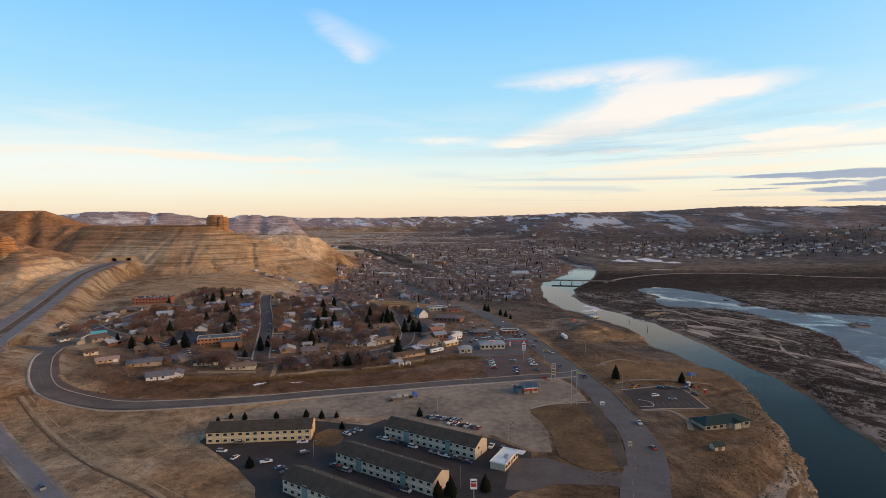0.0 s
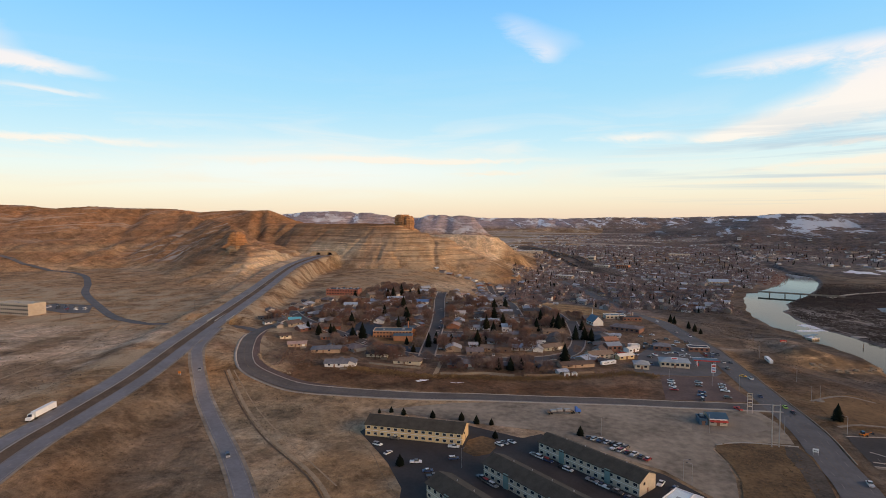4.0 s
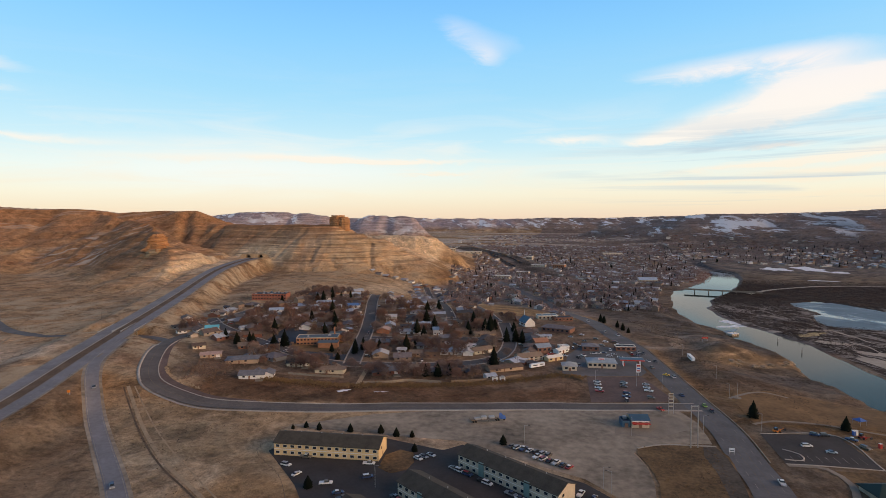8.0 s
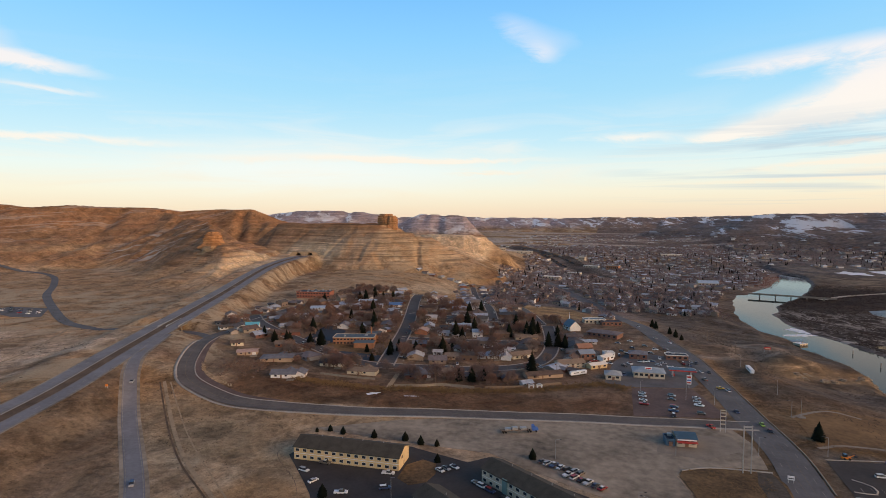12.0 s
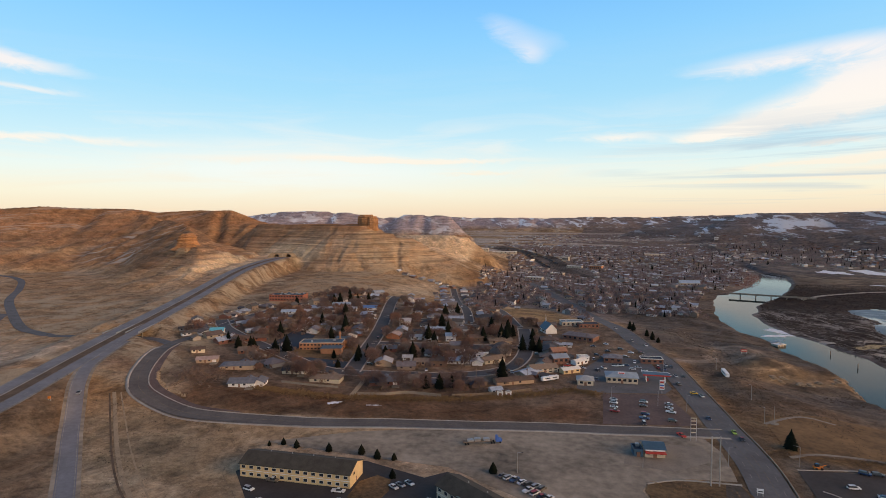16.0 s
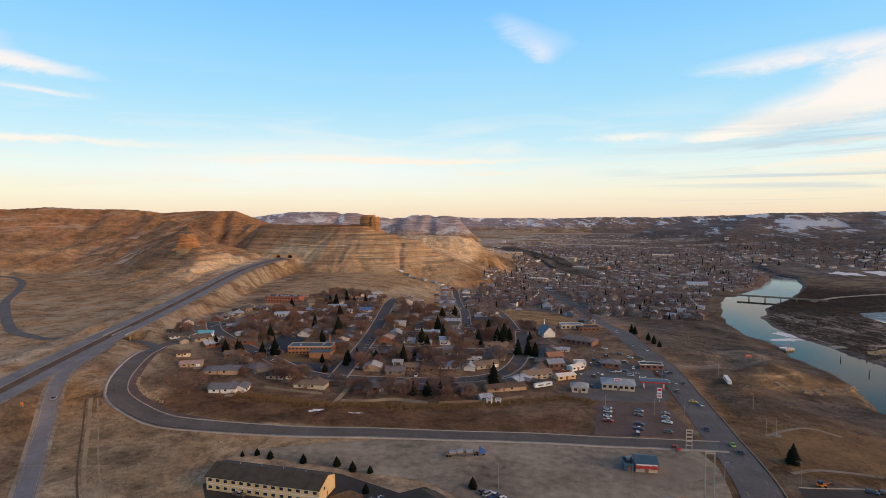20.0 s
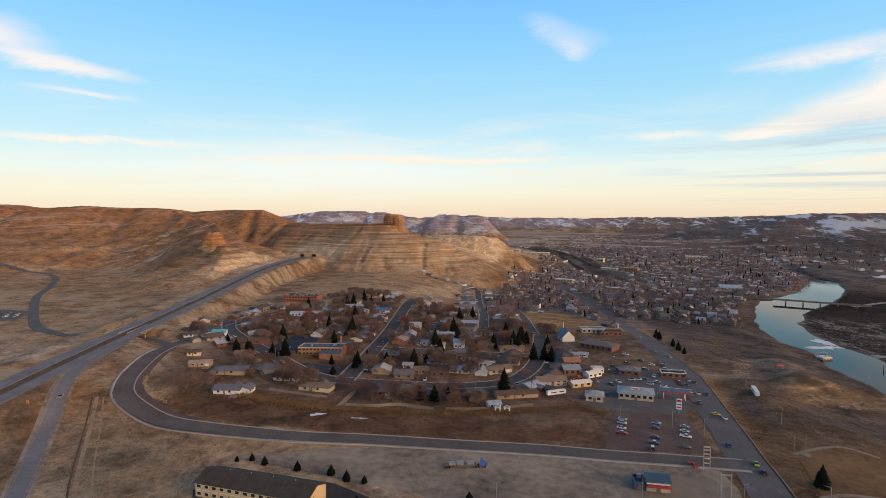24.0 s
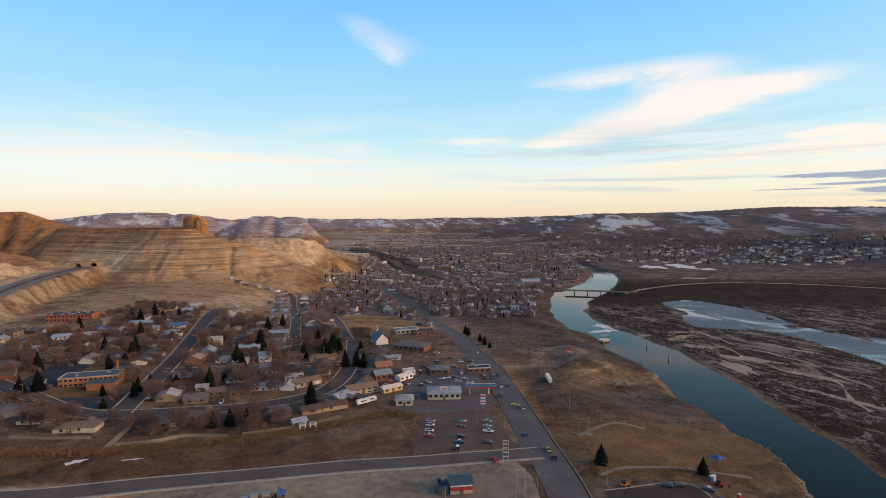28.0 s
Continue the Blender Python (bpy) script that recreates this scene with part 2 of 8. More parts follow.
def ground_material():
    """Takes the soil's colour from the sheet and breaks it up with grass tufts, stones and dust."""
    m = bpy.data.materials.new("dry_soil")
    m.use_nodes = True
    n = Nodes(m.node_tree)
    at = n.put("ShaderNodeNewGeometry").outputs["Position"]
    soil = n.put("ShaderNodeVertexColor")
    soil.layer_name = "soil"
    grit, tuft, patch, wide = n.noise(at, 1.3, 4, 0.75), n.noise(at, 0.32, 6, 0.72), n.noise(at, 0.055, 7, 0.68, 0.5), n.noise(at, 0.009, 6, 0.65, 0.4)
    dark = n.ramp(tuft, [(0.36, 0.70), (0.50, 1.0), (0.66, 1.22)])
    blot = n.ramp(patch, [(0.36, 0.55), (0.5, 1.0), (0.64, 1.36)])
    calm = n.math("MULTIPLY", soil.outputs["Alpha"], 0.6)
    dark, blot = n.mix(calm, dark, (1, 1, 1, 1)), n.mix(calm, blot, (1, 1, 1, 1))
    reach = n.ramp(wide, [(0.3, 0.82), (0.7, 1.15)])
    fine = n.ramp(grit, [(0.3, 0.78), (0.7, 1.2)])
    rgb = n.mix(1.0, n.mix(1.0, n.mix(1.0, n.mix(1.0, soil.outputs[0], dark, "MULTIPLY"), blot, "MULTIPLY"), reach, "MULTIPLY"), fine, "MULTIPLY")
    warm = n.ramp(n.noise(at, 0.021, 5, 0.7, 0.8), [(0.4, 0.0), (0.62, 1.0)])
    rgb = n.mix(n.math("MULTIPLY", warm, 0.45), rgb, n.mix(1.0, rgb, (1.18, 0.92, 0.72, 1), "MULTIPLY"))
    bleach = n.ramp(n.noise(at, 0.075, 8, 0.74, 1.1), [(0.52, 0.0), (0.60, 1.0)])
    rgb = n.mix(n.math("MULTIPLY", bleach, 0.55), rgb, n.mix(1.0, rgb, (1.38, 1.40, 1.46, 1), "MULTIPLY"))
    # marks of the open land: bleached washes, frozen veins, old snow
    marks = n.put("ShaderNodeVertexColor")
    marks.layer_name = "marks"
    wash_k, vein_k, snow_k = n.apart(marks.outputs[0])
    fx, fy, _ = n.axes(at)
    flow = n.join(n.math("ADD", n.math("MULTIPLY", fx, 0.93), n.math("MULTIPLY", fy, 0.37)), n.math("SUBTRACT", n.math("MULTIPLY", fy, 0.46), n.math("MULTIPLY", fx, 0.185)), 0.0)
    crease = n.math("ABSOLUTE", n.math("SUBTRACT", n.noise(flow, 0.021, 5, 0.62, 1.3), 0.5))
    rivulet = n.math("ABSOLUTE", n.math("SUBTRACT", n.noise(flow, 0.055, 4, 0.6, 1.0), 0.5))
    veins = n.math("MAXIMUM", n.ramp(crease, [(0.006, 1.0), (0.018, 0.0)]), n.math("MULTIPLY", n.ramp(rivulet, [(0.004, 1.0), (0.014, 0.0)]), 0.7))
    flats = n.ramp(n.noise(flow, 0.03, 7, 0.7, 0.8), [(0.545, 0.0), (0.585, 1.0)])
    veins = n.math("MAXIMUM", veins, n.math("MULTIPLY", flats, 0.9))
    rgb = n.mix(n.math("MULTIPLY", n.math("MULTIPLY", veins, vein_k), 0.85), rgb, (0.33, 0.295, 0.27, 1))
    scour = n.ramp(n.noise(at, 0.022, 9, 0.74, 1.0), [(0.47, 0.0), (0.56, 1.0)])
    rgb = n.mix(n.math("MULTIPLY", n.math("MULTIPLY", scour, wash_k), 0.8), rgb, n.mix(1.0, (0.46, 0.37, 0.255, 1), fine, "MULTIPLY"))
    ax, ay, _ = n.axes(at)
    rib = n.noise(n.join(n.math("MULTIPLY", n.math("ADD", ax, ay), 0.0035), n.math("MULTIPLY", n.math("SUBTRACT", ax, ay), 0.03), 0.0), 1.0, 6, 0.7, 0.5)
    rgb = n.mix(n.math("MULTIPLY", n.ramp(rib, [(0.53, 0.0), (0.58, 0.85)]), marks.outputs["Alpha"]), rgb, (0.44, 0.40, 0.36, 1))
    rgb = n.mix(n.math("MULTIPLY", n.ramp(rib, [(0.40, 0.6), (0.46, 0.0)]), marks.outputs["Alpha"]), rgb, (0.13, 0.09, 0.06, 1))
    # strata where rock is bare
    sep = n.put("ShaderNodeSeparateXYZ")
    n.wire(at, sep.inputs[0])
    lines = n.noise(n.join(n.math("MULTIPLY", sep.outputs[0], 0.006), n.math("MULTIPLY", sep.outputs[1], 0.006), n.math("MULTIPLY", sep.outputs[2], 0.30)), 1.0, 6, 0.75, 0.25)
    ledge = n.ramp(lines, [(0.36, 0.58), (0.46, 0.94), (0.52, 1.0), (0.60, 1.36), (0.66, 1.06)])
    warped = n.math("ADD", sep.outputs[2], n.math("MULTIPLY", n.noise(at, 0.012, 4, 0.6), 9.0))
    seams = n.noise(n.join(n.math("MULTIPLY", sep.outputs[0], 0.003), n.math("MULTIPLY", sep.outputs[1], 0.003), n.math("MULTIPLY", warped, 0.42)), 1.0, 3, 0.6)
    crisp = n.ramp(seams, [(0.36, 0.55), (0.43, 0.95), (0.555, 1.0), (0.575, 1.62), (0.62, 1.5), (0.645, 0.72), (0.70, 1.0)])
    broken = n.ramp(n.noise(at, 0.03, 6, 0.7, 0.6), [(0.40, 0.0), (0.58, 1.0)])
    ledge = n.mix(broken, ledge, n.mix(1.0, ledge, crisp, "MULTIPLY"))
    # gullies drawn only in colour: stretched noise makes darker and paler streaks
    gully = n.noise(n.join(n.math("MULTIPLY", sep.outputs[0], 0.035), n.math("MULTIPLY", sep.outputs[1], 0.012), 0.0), 1.0, 5, 0.7, 0.6)
    streak_tone = n.ramp(gully, [(0.36, 0.86), (0.46, 1.0), (0.62, 1.06)])
    rgb = n.mix(soil.outputs["Alpha"], rgb, n.mix(1.0, n.mix(1.0, rgb, ledge, "MULTIPLY"), streak_tone, "MULTIPLY"))
    lee = n.noise(n.join(n.math("ADD", n.math("MULTIPLY", sep.outputs[0], 0.0085), n.math("MULTIPLY", sep.outputs[2], 0.014)), n.math("MULTIPLY", sep.outputs[1], 0.0035), n.math("MULTIPLY", sep.outputs[2], 0.02)), 1.0, 8, 0.68, 0.5)
    drift = n.math("MULTIPLY", n.ramp(lee, [(0.525, 0.0), (0.565, 1.0)]), snow_k)
    rgb = n.mix(drift, rgb, (0.74, 0.77, 0.82, 1))
    bs = n.put("ShaderNodeBsdfPrincipled")
    n.wire(rgb, bs.inputs["Base Color"])
    bs.inputs["Roughness"].default_value, bs.inputs["Specular IOR Level"].default_value = 0.95, 0.1
    b = n.put("ShaderNodeBump")
    b.inputs["Strength"].default_value, b.inputs["Distance"].default_value = 0.8, 1.2
    n.wire(n.math("ADD", tuft, n.math("MULTIPLY", patch, 3.0)), b.inputs["Height"])
    n.wire(b.outputs[0], bs.inputs["Normal"])
    n.wire(bs.outputs[0], n.put("ShaderNodeOutputMaterial").inputs[0])
    return m


def water_material():
    m = bpy.data.materials.new("river_water")
    m.use_nodes = True
    n = Nodes(m.node_tree)
    at = n.put("ShaderNodeNewGeometry").outputs["Position"]
    bs = n.put("ShaderNodeBsdfPrincipled")
    bs.inputs["Base Color"].default_value = (0.001, 0.012, 0.013, 1)
    bs.inputs["Specular Tint"].default_value = (0.4, 0.9, 0.8, 1)
    bs.inputs["Roughness"].default_value, bs.inputs["IOR"].default_value, bs.inputs["Specular IOR Level"].default_value = 0.03, 1.18, 0.3
    # wind ripples on the open reach, calm water above the narrows
    _, wy, _ = n.axes(at)
    reach = n.math("ADD", n.math("DIVIDE", n.math("SUBTRACT", 640.0, wy), 260.0), n.math("MULTIPLY", n.math("SUBTRACT", n.noise(at, 0.02, 4, 0.6), 0.5), 0.8))
    n.wire(n.ramp(reach, [(0.0, 0.03), (1.0, 0.34)]), bs.inputs["Roughness"])
    b = n.put("ShaderNodeBump")
    b.inputs["Strength"].default_value, b.inputs["Distance"].default_value = 0.08, 0.1
    n.wire(n.noise(at, 0.5, 4, 0.6), b.inputs["Height"])
    n.wire(b.outputs[0], bs.inputs["Normal"])
    n.wire(bs.outputs[0], n.put("ShaderNodeOutputMaterial").inputs[0])
    return m


def ice_material():
    """Grey-blue sheet ice with dark wet leads and pale snow crusts."""
    m = bpy.data.materials.new("channel_ice")
    m.use_nodes = True
    n = Nodes(m.node_tree)
    at = n.put("ShaderNodeNewGeometry").outputs["Position"]
    fx, fy, _ = n.axes(at)
    flow = n.join(n.math("ADD", n.math("MULTIPLY", fx, 0.62), n.math("MULTIPLY", fy, 0.55)), n.math("SUBTRACT", n.math("MULTIPLY", fy, 0.25), n.math("MULTIPLY", fx, 0.3)), 0.0)
    sheet, leads, crust = n.noise(at, 0.02, 6, 0.65, 0.6), n.noise(flow, 0.022, 7, 0.68, 0.9), n.noise(flow, 0.05, 7, 0.7, 0.8)
    rgb = n.ramp(sheet, [(0.35, (0.075, 0.105, 0.135)), (0.65, (0.125, 0.165, 0.205))])
    rgb = n.mix(n.ramp(leads, [(0.40, 1.0), (0.46, 0.0)]), rgb, (0.035, 0.052, 0.07, 1))
    rgb = n.mix(n.math("MULTIPLY", n.ramp(crust, [(0.58, 0.0), (0.63, 1.0)]), 0.8), rgb, (0.36, 0.38, 0.41, 1))
    bs = n.put("ShaderNodeBsdfPrincipled")
    n.wire(rgb, bs.inputs["Base Color"])
    n.wire(n.ramp(leads, [(0.40, 0.12), (0.5, 0.5)]), bs.inputs["Roughness"])
    bs.inputs["Specular IOR Level"].default_value = 0.25
    n.wire(bs.outputs[0], n.put("ShaderNodeOutputMaterial").inputs[0])
    return m


SOIL, RIVER = ground_material(), water_material()
ASPHALT = mat("asphalt", (0.126, 0.123, 0.128), 0.9, 0.4, 6.0)
ASPHALT_DARK = mat("dark_asphalt", (0.048, 0.043, 0.043), 0.9, 0.45, 6.0)
STREET = mat("street_asphalt", (0.083, 0.08, 0.085), 0.9, 0.4, 6.0)
PAVING = mat("pale_sidewalk", (0.36, 0.325, 0.29), 0.9, 0.35, 3.0)
ASPHALT_PALE = mat("worn_concrete_road", (0.195, 0.195, 0.215), 0.9, 0.35, 8.0)
ASPHALT_RED = mat("reddish_asphalt", (0.13, 0.09, 0.08), 0.9, 0.5, 7.0)
CONCRETE = mat("concrete", (0.24, 0.205, 0.165), 0.9, 0.35, 3.0)
ASPHALT_BROWN = mat("brown_grey_asphalt", (0.118, 0.104, 0.098), 0.9, 0.45, 6.0)
DUST = mat("track_dust", (0.34, 0.255, 0.165), 0.95, 0.5, 3.0)
GRAVEL = mat("gravel", (0.265, 0.222, 0.172), 0.95, 0.85, 16.0, bump=0.05)
PAINT_WHITE = mat("white_line_paint", (0.27, 0.25, 0.23), 0.8, 0.6, 2.0)
PAINT_YELLOW = mat("yellow_line_paint", (0.19, 0.15, 0.095), 0.8, 0.6, 2.0)
MEDIAN = mat("median_soil", (0.125, 0.085, 0.055), 0.95, 0.6, 5.0)
LAWN = mat("winter_lawn", (0.14, 0.088, 0.042), 0.95, 1.1, 7.0, bump=0.2)
GREY_SLOPE = mat("grey_earth_slope", (0.085, 0.07, 0.056), 0.95, 0.9, 6.0, bump=0.2)
SNOW = mat("old_snow", (0.78, 0.79, 0.82), 0.7, 0.2, 3.0)
ICE = ice_material()
SANDBAR = mat("pale_sand_bar", (0.40, 0.345, 0.285), 0.9, 0.4, 9.0)
WALLS = mat("house_wall", (0.5, 0.45, 0.4), 0.85, 0.2, 2.0, picks=((0.34, 0.29, 0.25), (0.56, 0.53, 0.5), (0.24, 0.18, 0.14), (0.22, 0.10, 0.07), (0.38, 0.31, 0.23), (0.25, 0.24, 0.24), (0.18, 0.12, 0.09), (0.64, 0.62, 0.6)))
ROOFS = mat("roof_shingles", (0.142, 0.134, 0.137), 0.9, 0.45, 1.2, picks=((0.104, 0.095, 0.098), (0.142, 0.118, 0.114), (0.190, 0.191, 0.217), (0.081, 0.082, 0.097), (0.162, 0.144, 0.154), (0.152, 0.124, 0.114), (0.314, 0.350, 0.410), (0.123, 0.093, 0.085), (0.095, 0.088, 0.085), (0.342, 0.391, 0.479), (0.062, 0.062, 0.071), (0.180, 0.154, 0.137)))
FAR_WALLS = mat("far_house_wall", (0.360, 0.324, 0.288), 0.85, 0.2, 2.0, picks=((0.34, 0.30, 0.26), (0.55, 0.53, 0.50), (0.26, 0.20, 0.15), (0.19, 0.105, 0.075), (0.27, 0.25, 0.24), (0.62, 0.60, 0.57)), island=True)
FAR_ROOFS = mat("far_roof", (0.142, 0.134, 0.137), 0.9, 0.3, 2.0, picks=((0.114, 0.103, 0.103), (0.152, 0.124, 0.108), (0.190, 0.196, 0.217), (0.076, 0.077, 0.089), (0.30, 0.31, 0.34), (0.17, 0.155, 0.155), (0.494, 0.536, 0.616), (0.266, 0.278, 0.319), (0.133, 0.103, 0.097), (0.342, 0.360, 0.410), (0.190, 0.165, 0.160)), island=True)
GLASS = mat("window_glass", (0.03, 0.035, 0.045), 0.12, 0.2, 1.0, spec=0.6)
TRIM = mat("white_trim", (0.7, 0.68, 0.64), 0.7, 0.15, 1.0)
DOOR = mat("painted_door", (0.22, 0.12, 0.08), 0.6, 0.2, 1.0)
BRICK = mat("orange_brick", (0.37, 0.18, 0.095), 0.9, 0.4, 1.5)
BRICK_RED = mat("red_brick", (0.19, 0.098, 0.072), 0.9, 0.4, 1.5)
FLATROOF = mat("bitumen_flat_roof", (0.034, 0.048, 0.072), 0.85, 0.45, 4.0)
CREAM = mat("cream_stucco", (0.62, 0.46, 0.25), 0.85, 0.25, 3.0)
CREAM_GREY = mat("pale_stucco", (0.50, 0.43, 0.33), 0.85, 0.25, 3.0)
TEAL = mat("teal_siding", (0.17, 0.26, 0.25), 0.8, 0.2, 2.0)
MOTEL_ROOF = mat("dark_olive_shingles", (0.062, 0.056, 0.046), 0.9, 0.5, 1.6)
GREEN_ROOF = mat("green_metal_roof", (0.018, 0.042, 0.038), 0.5, 0.25, 2.0, metal=0.2)
BLUE_ROOF = mat("blue_metal_roof", (0.055, 0.11, 0.17), 0.5, 0.25, 2.0)
TURQUOISE = mat("turquoise_roof", (0.12, 0.42, 0.55), 0.6, 0.2, 2.0)
RED = mat("red_paint", (0.46, 0.05, 0.04), 0.55, 0.2, 1.0)
YELLOW = mat("yellow_paint", (0.75, 0.48, 0.05), 0.55, 0.2, 1.0)
ORANGE = mat("orange_paint", (0.7, 0.22, 0.03), 0.55, 0.2, 1.0)
BLUE = mat("blue_paint", (0.06, 0.14, 0.42), 0.5, 0.2, 1.0)
WHITE = mat("white_paint", (0.78, 0.78, 0.78), 0.5, 0.12, 1.0)
STEEL = mat("galvanised_steel", (0.42, 0.42, 0.42), 0.5, 0.25, 0.6, metal=0.7)
DARK = mat("dark_metal_and_shade", (0.04, 0.04, 0.045), 0.6, 0.2, 0.6)
RUBBER = mat("tyre_rubber", (0.02, 0.02, 0.02), 0.85, 0.2, 0.4)
WOOD = mat("weathered_wood", (0.20, 0.15, 0.11), 0.9, 0.4, 0.6)
CARS = mat("car_paint", (0.3, 0.3, 0.3), 0.3, 0.06, 1.0, picks=((0.72, 0.72, 0.73), (0.76, 0.76, 0.76), (0.025, 0.027, 0.032), (0.30, 0.31, 0.33), (0.06, 0.065, 0.075), (0.70, 0.7, 0.7), (0.30, 0.03, 0.03), (0.035, 0.06, 0.14), (0.14, 0.12, 0.10), (0.5, 0.51, 0.53)), coat=0.15)
BARK = mat("grey_brown_bark", (0.12, 0.085, 0.07), 0.95, 0.4, 0.5)
TWIGS = mat("bare_twigs", (0.199, 0.137, 0.112), 0.95, 0.4, 1.0, picks=((0.185, 0.113, 0.096), (0.152, 0.104, 0.096), (0.215, 0.12, 0.09), (0.162, 0.118, 0.111), (0.205, 0.152, 0.13)))
YARD_TWIGS = mat("yard_shrub_twigs", (0.14, 0.09, 0.07), 0.95, 0.4, 2.0, picks=((0.16, 0.102, 0.084), (0.14, 0.098, 0.086), (0.19, 0.112, 0.08), (0.16, 0.125, 0.104), (0.21, 0.15, 0.108)), island=True)
# the bare twigs again, distance haze put into paler, bluer colours
HAZED_TWIGS = mat("hazed_bare_twigs", (0.198, 0.121, 0.104), 0.95, 0.4, 2.0, picks=((0.195, 0.142, 0.145), (0.16, 0.124, 0.132), (0.225, 0.155, 0.142), (0.185, 0.15, 0.158), (0.235, 0.195, 0.19)), island=True)
NEEDLES = mat("dark_needles", (0.014, 0.018, 0.012), 0.95, 0.5, 0.8, picks=((0.012, 0.016, 0.011), (0.009, 0.012, 0.009), (0.017, 0.018, 0.011)), spec=0.05)
ROCK = mat("sandstone", (0.38, 0.20, 0.095), 0.95, 0.5, 9.0, bump=0.5)
ROCK_PALE = mat("pale_sandstone", (0.33, 0.25, 0.165), 0.95, 0.5, 7.0, bump=0.4)
ROCK_BLUFF = mat("bluff_rock", (0.25, 0.20, 0.145), 0.95, 0.6, 4.0, bump=0.5)
LIME = mat("lime_car_paint", (0.35, 0.55, 0.08), 0.35, 0.1, 1.0)
SCHOOL_ROOF = mat("blue_grey_flat_roof", (0.085, 0.12, 0.155), 0.8, 0.4, 4.0)
PARK = mat("park_winter_lawn", (0.165, 0.098, 0.043), 0.95, 0.8, 12.0)
SAGE = mat("sagebrush", (0.065, 0.05, 0.036), 0.95, 0.5, 2.0)
RED_WALL = mat("red_brick_block", (0.30, 0.115, 0.075), 0.9, 0.4, 1.5)
WILLOW = mat("bare_willow_brush", (0.044, 0.032, 0.027), 0.95, 0.5, 2.0)
SCRUB = mat("tawny_scrub", (0.21, 0.135, 0.068), 0.95, 0.5, 2.0)
REDBRUSH = mat("red_osier_brush", (0.17, 0.062, 0.05), 0.95, 0.5, 2.0)


# ---- builders ----
class Shape:
    """Collects corners and faces of one mesh."""

    def __init__(self):
        self.v, self.f = [], []

    def add(self, verts, faces, m=None):
        k = len(self.v)
        self.v += [tuple(m @ Vector(p)) for p in verts] if m else [tuple(p) for p in verts]
        self.f += [tuple(i + k for i in f) for f in faces]
        return self

    def box(self, x, y, z, sx, sy, sz, turn=0.0):
        """A box on its base's middle (x, y, z)."""
        c, s = math.cos(turn), math.sin(turn)
        pts = []
        for dz in (0, sz):
            for dx, dy in ((-sx / 2, -sy / 2), (sx / 2, -sy / 2), (sx / 2, sy / 2), (-sx / 2, sy / 2)):
                pts.append((x + dx * c - dy * s, y + dx * s + dy * c, z + dz))
        return self.add(pts, [(3, 2, 1, 0), (4, 5, 6, 7), (0, 1, 5, 4), (1, 2, 6, 5), (2, 3, 7, 6), (3, 0, 4, 7)])

    def tube(self, a, b, ra, rb, sides=6):
        a, b = Vector(a), Vector(b)
        q = (b - a).to_track_quat("Z", "Y")
        ring = [Vector((math.cos(i * math.tau / sides), math.sin(i * math.tau / sides), 0)) for i in range(sides)]
        pts = [a + q @ (p * ra) for p in ring] + [b + q @ (p * rb) for p in ring]
        return self.add(pts, [(i, (i + 1) % sides, sides + (i + 1) % sides, sides + i) for i in range(sides)] + [tuple(range(sides))[::-1], tuple(range(sides, 2 * sides))])

    def prism(self, profile, x0, x1):
        """A closed outline in (y, z), drawn out from x0 to x1."""
        n = len(profile)
        return self.add([(x0, y, z) for y, z in profile] + [(x1, y, z) for y, z in profile],
                        [(i, (i + 1) % n, n + (i + 1) % n, n + i) for i in range(n)] + [tuple(range(n))[::-1], tuple(range(n, 2 * n))])

    def mesh(self, name, material, smooth=False):
        me = bpy.data.meshes.new(name)
        me.from_pydata(self.v, [], self.f)
        if isinstance(material, tuple):
            for m in material:
                me.materials.append(m)
            me.polygons.foreach_set("material_index", self.slots)
            return me
        me.materials.append(material)
        if smooth:
            me.shade_smooth()
        bm = bmesh.new()
        bm.from_mesh(me)
        bmesh.ops.recalc_face_normals(bm, faces=bm.faces)
        bm.to_mesh(me)
        bm.free()
        return me


def part(name, shape, material, parent, label="", smooth=False):
    me = shape if isinstance(shape, bpy.types.Mesh) else shape.mesh(name, material, smooth)
    ob = new(name, me)
    ob.parent = parent
    return tagged(ob, label)


def thing(name, label, category, group="", kind=""):
    return tagged(new(name), label, category, group, kind)


# ---- the lie of the land ----
def step(a, b, v):
    k = np.clip((v - a) / (b - a), 0, 1)
    return k * k * (3 - 2 * k)


def vnoise(x, y, size, seed=0):
    """Smooth value noise in 0..1."""
    u, v = x / size, y / size
    i, j = np.floor(u), np.floor(v)
    fu, fv = u - i, v - j
    fu, fv = fu * fu * (3 - 2 * fu), fv * fv * (3 - 2 * fv)

    def corner(a, b):
        s = np.sin(a * 127.1 + b * 311.7 + seed * 74.7) * 43758.5453
        return s - np.floor(s)
    return (corner(i, j) * (1 - fu) + corner(i + 1, j) * fu) * (1 - fv) + (corner(i, j + 1) * (1 - fu) + corner(i + 1, j + 1) * fu) * fv


def fbm(x, y, size, seed=0, octaves=3):
    return sum(vnoise(x, y, size / 2 ** k, seed + k) / 2 ** k for k in range(octaves)) / sum(1 / 2 ** k for k in range(octaves))


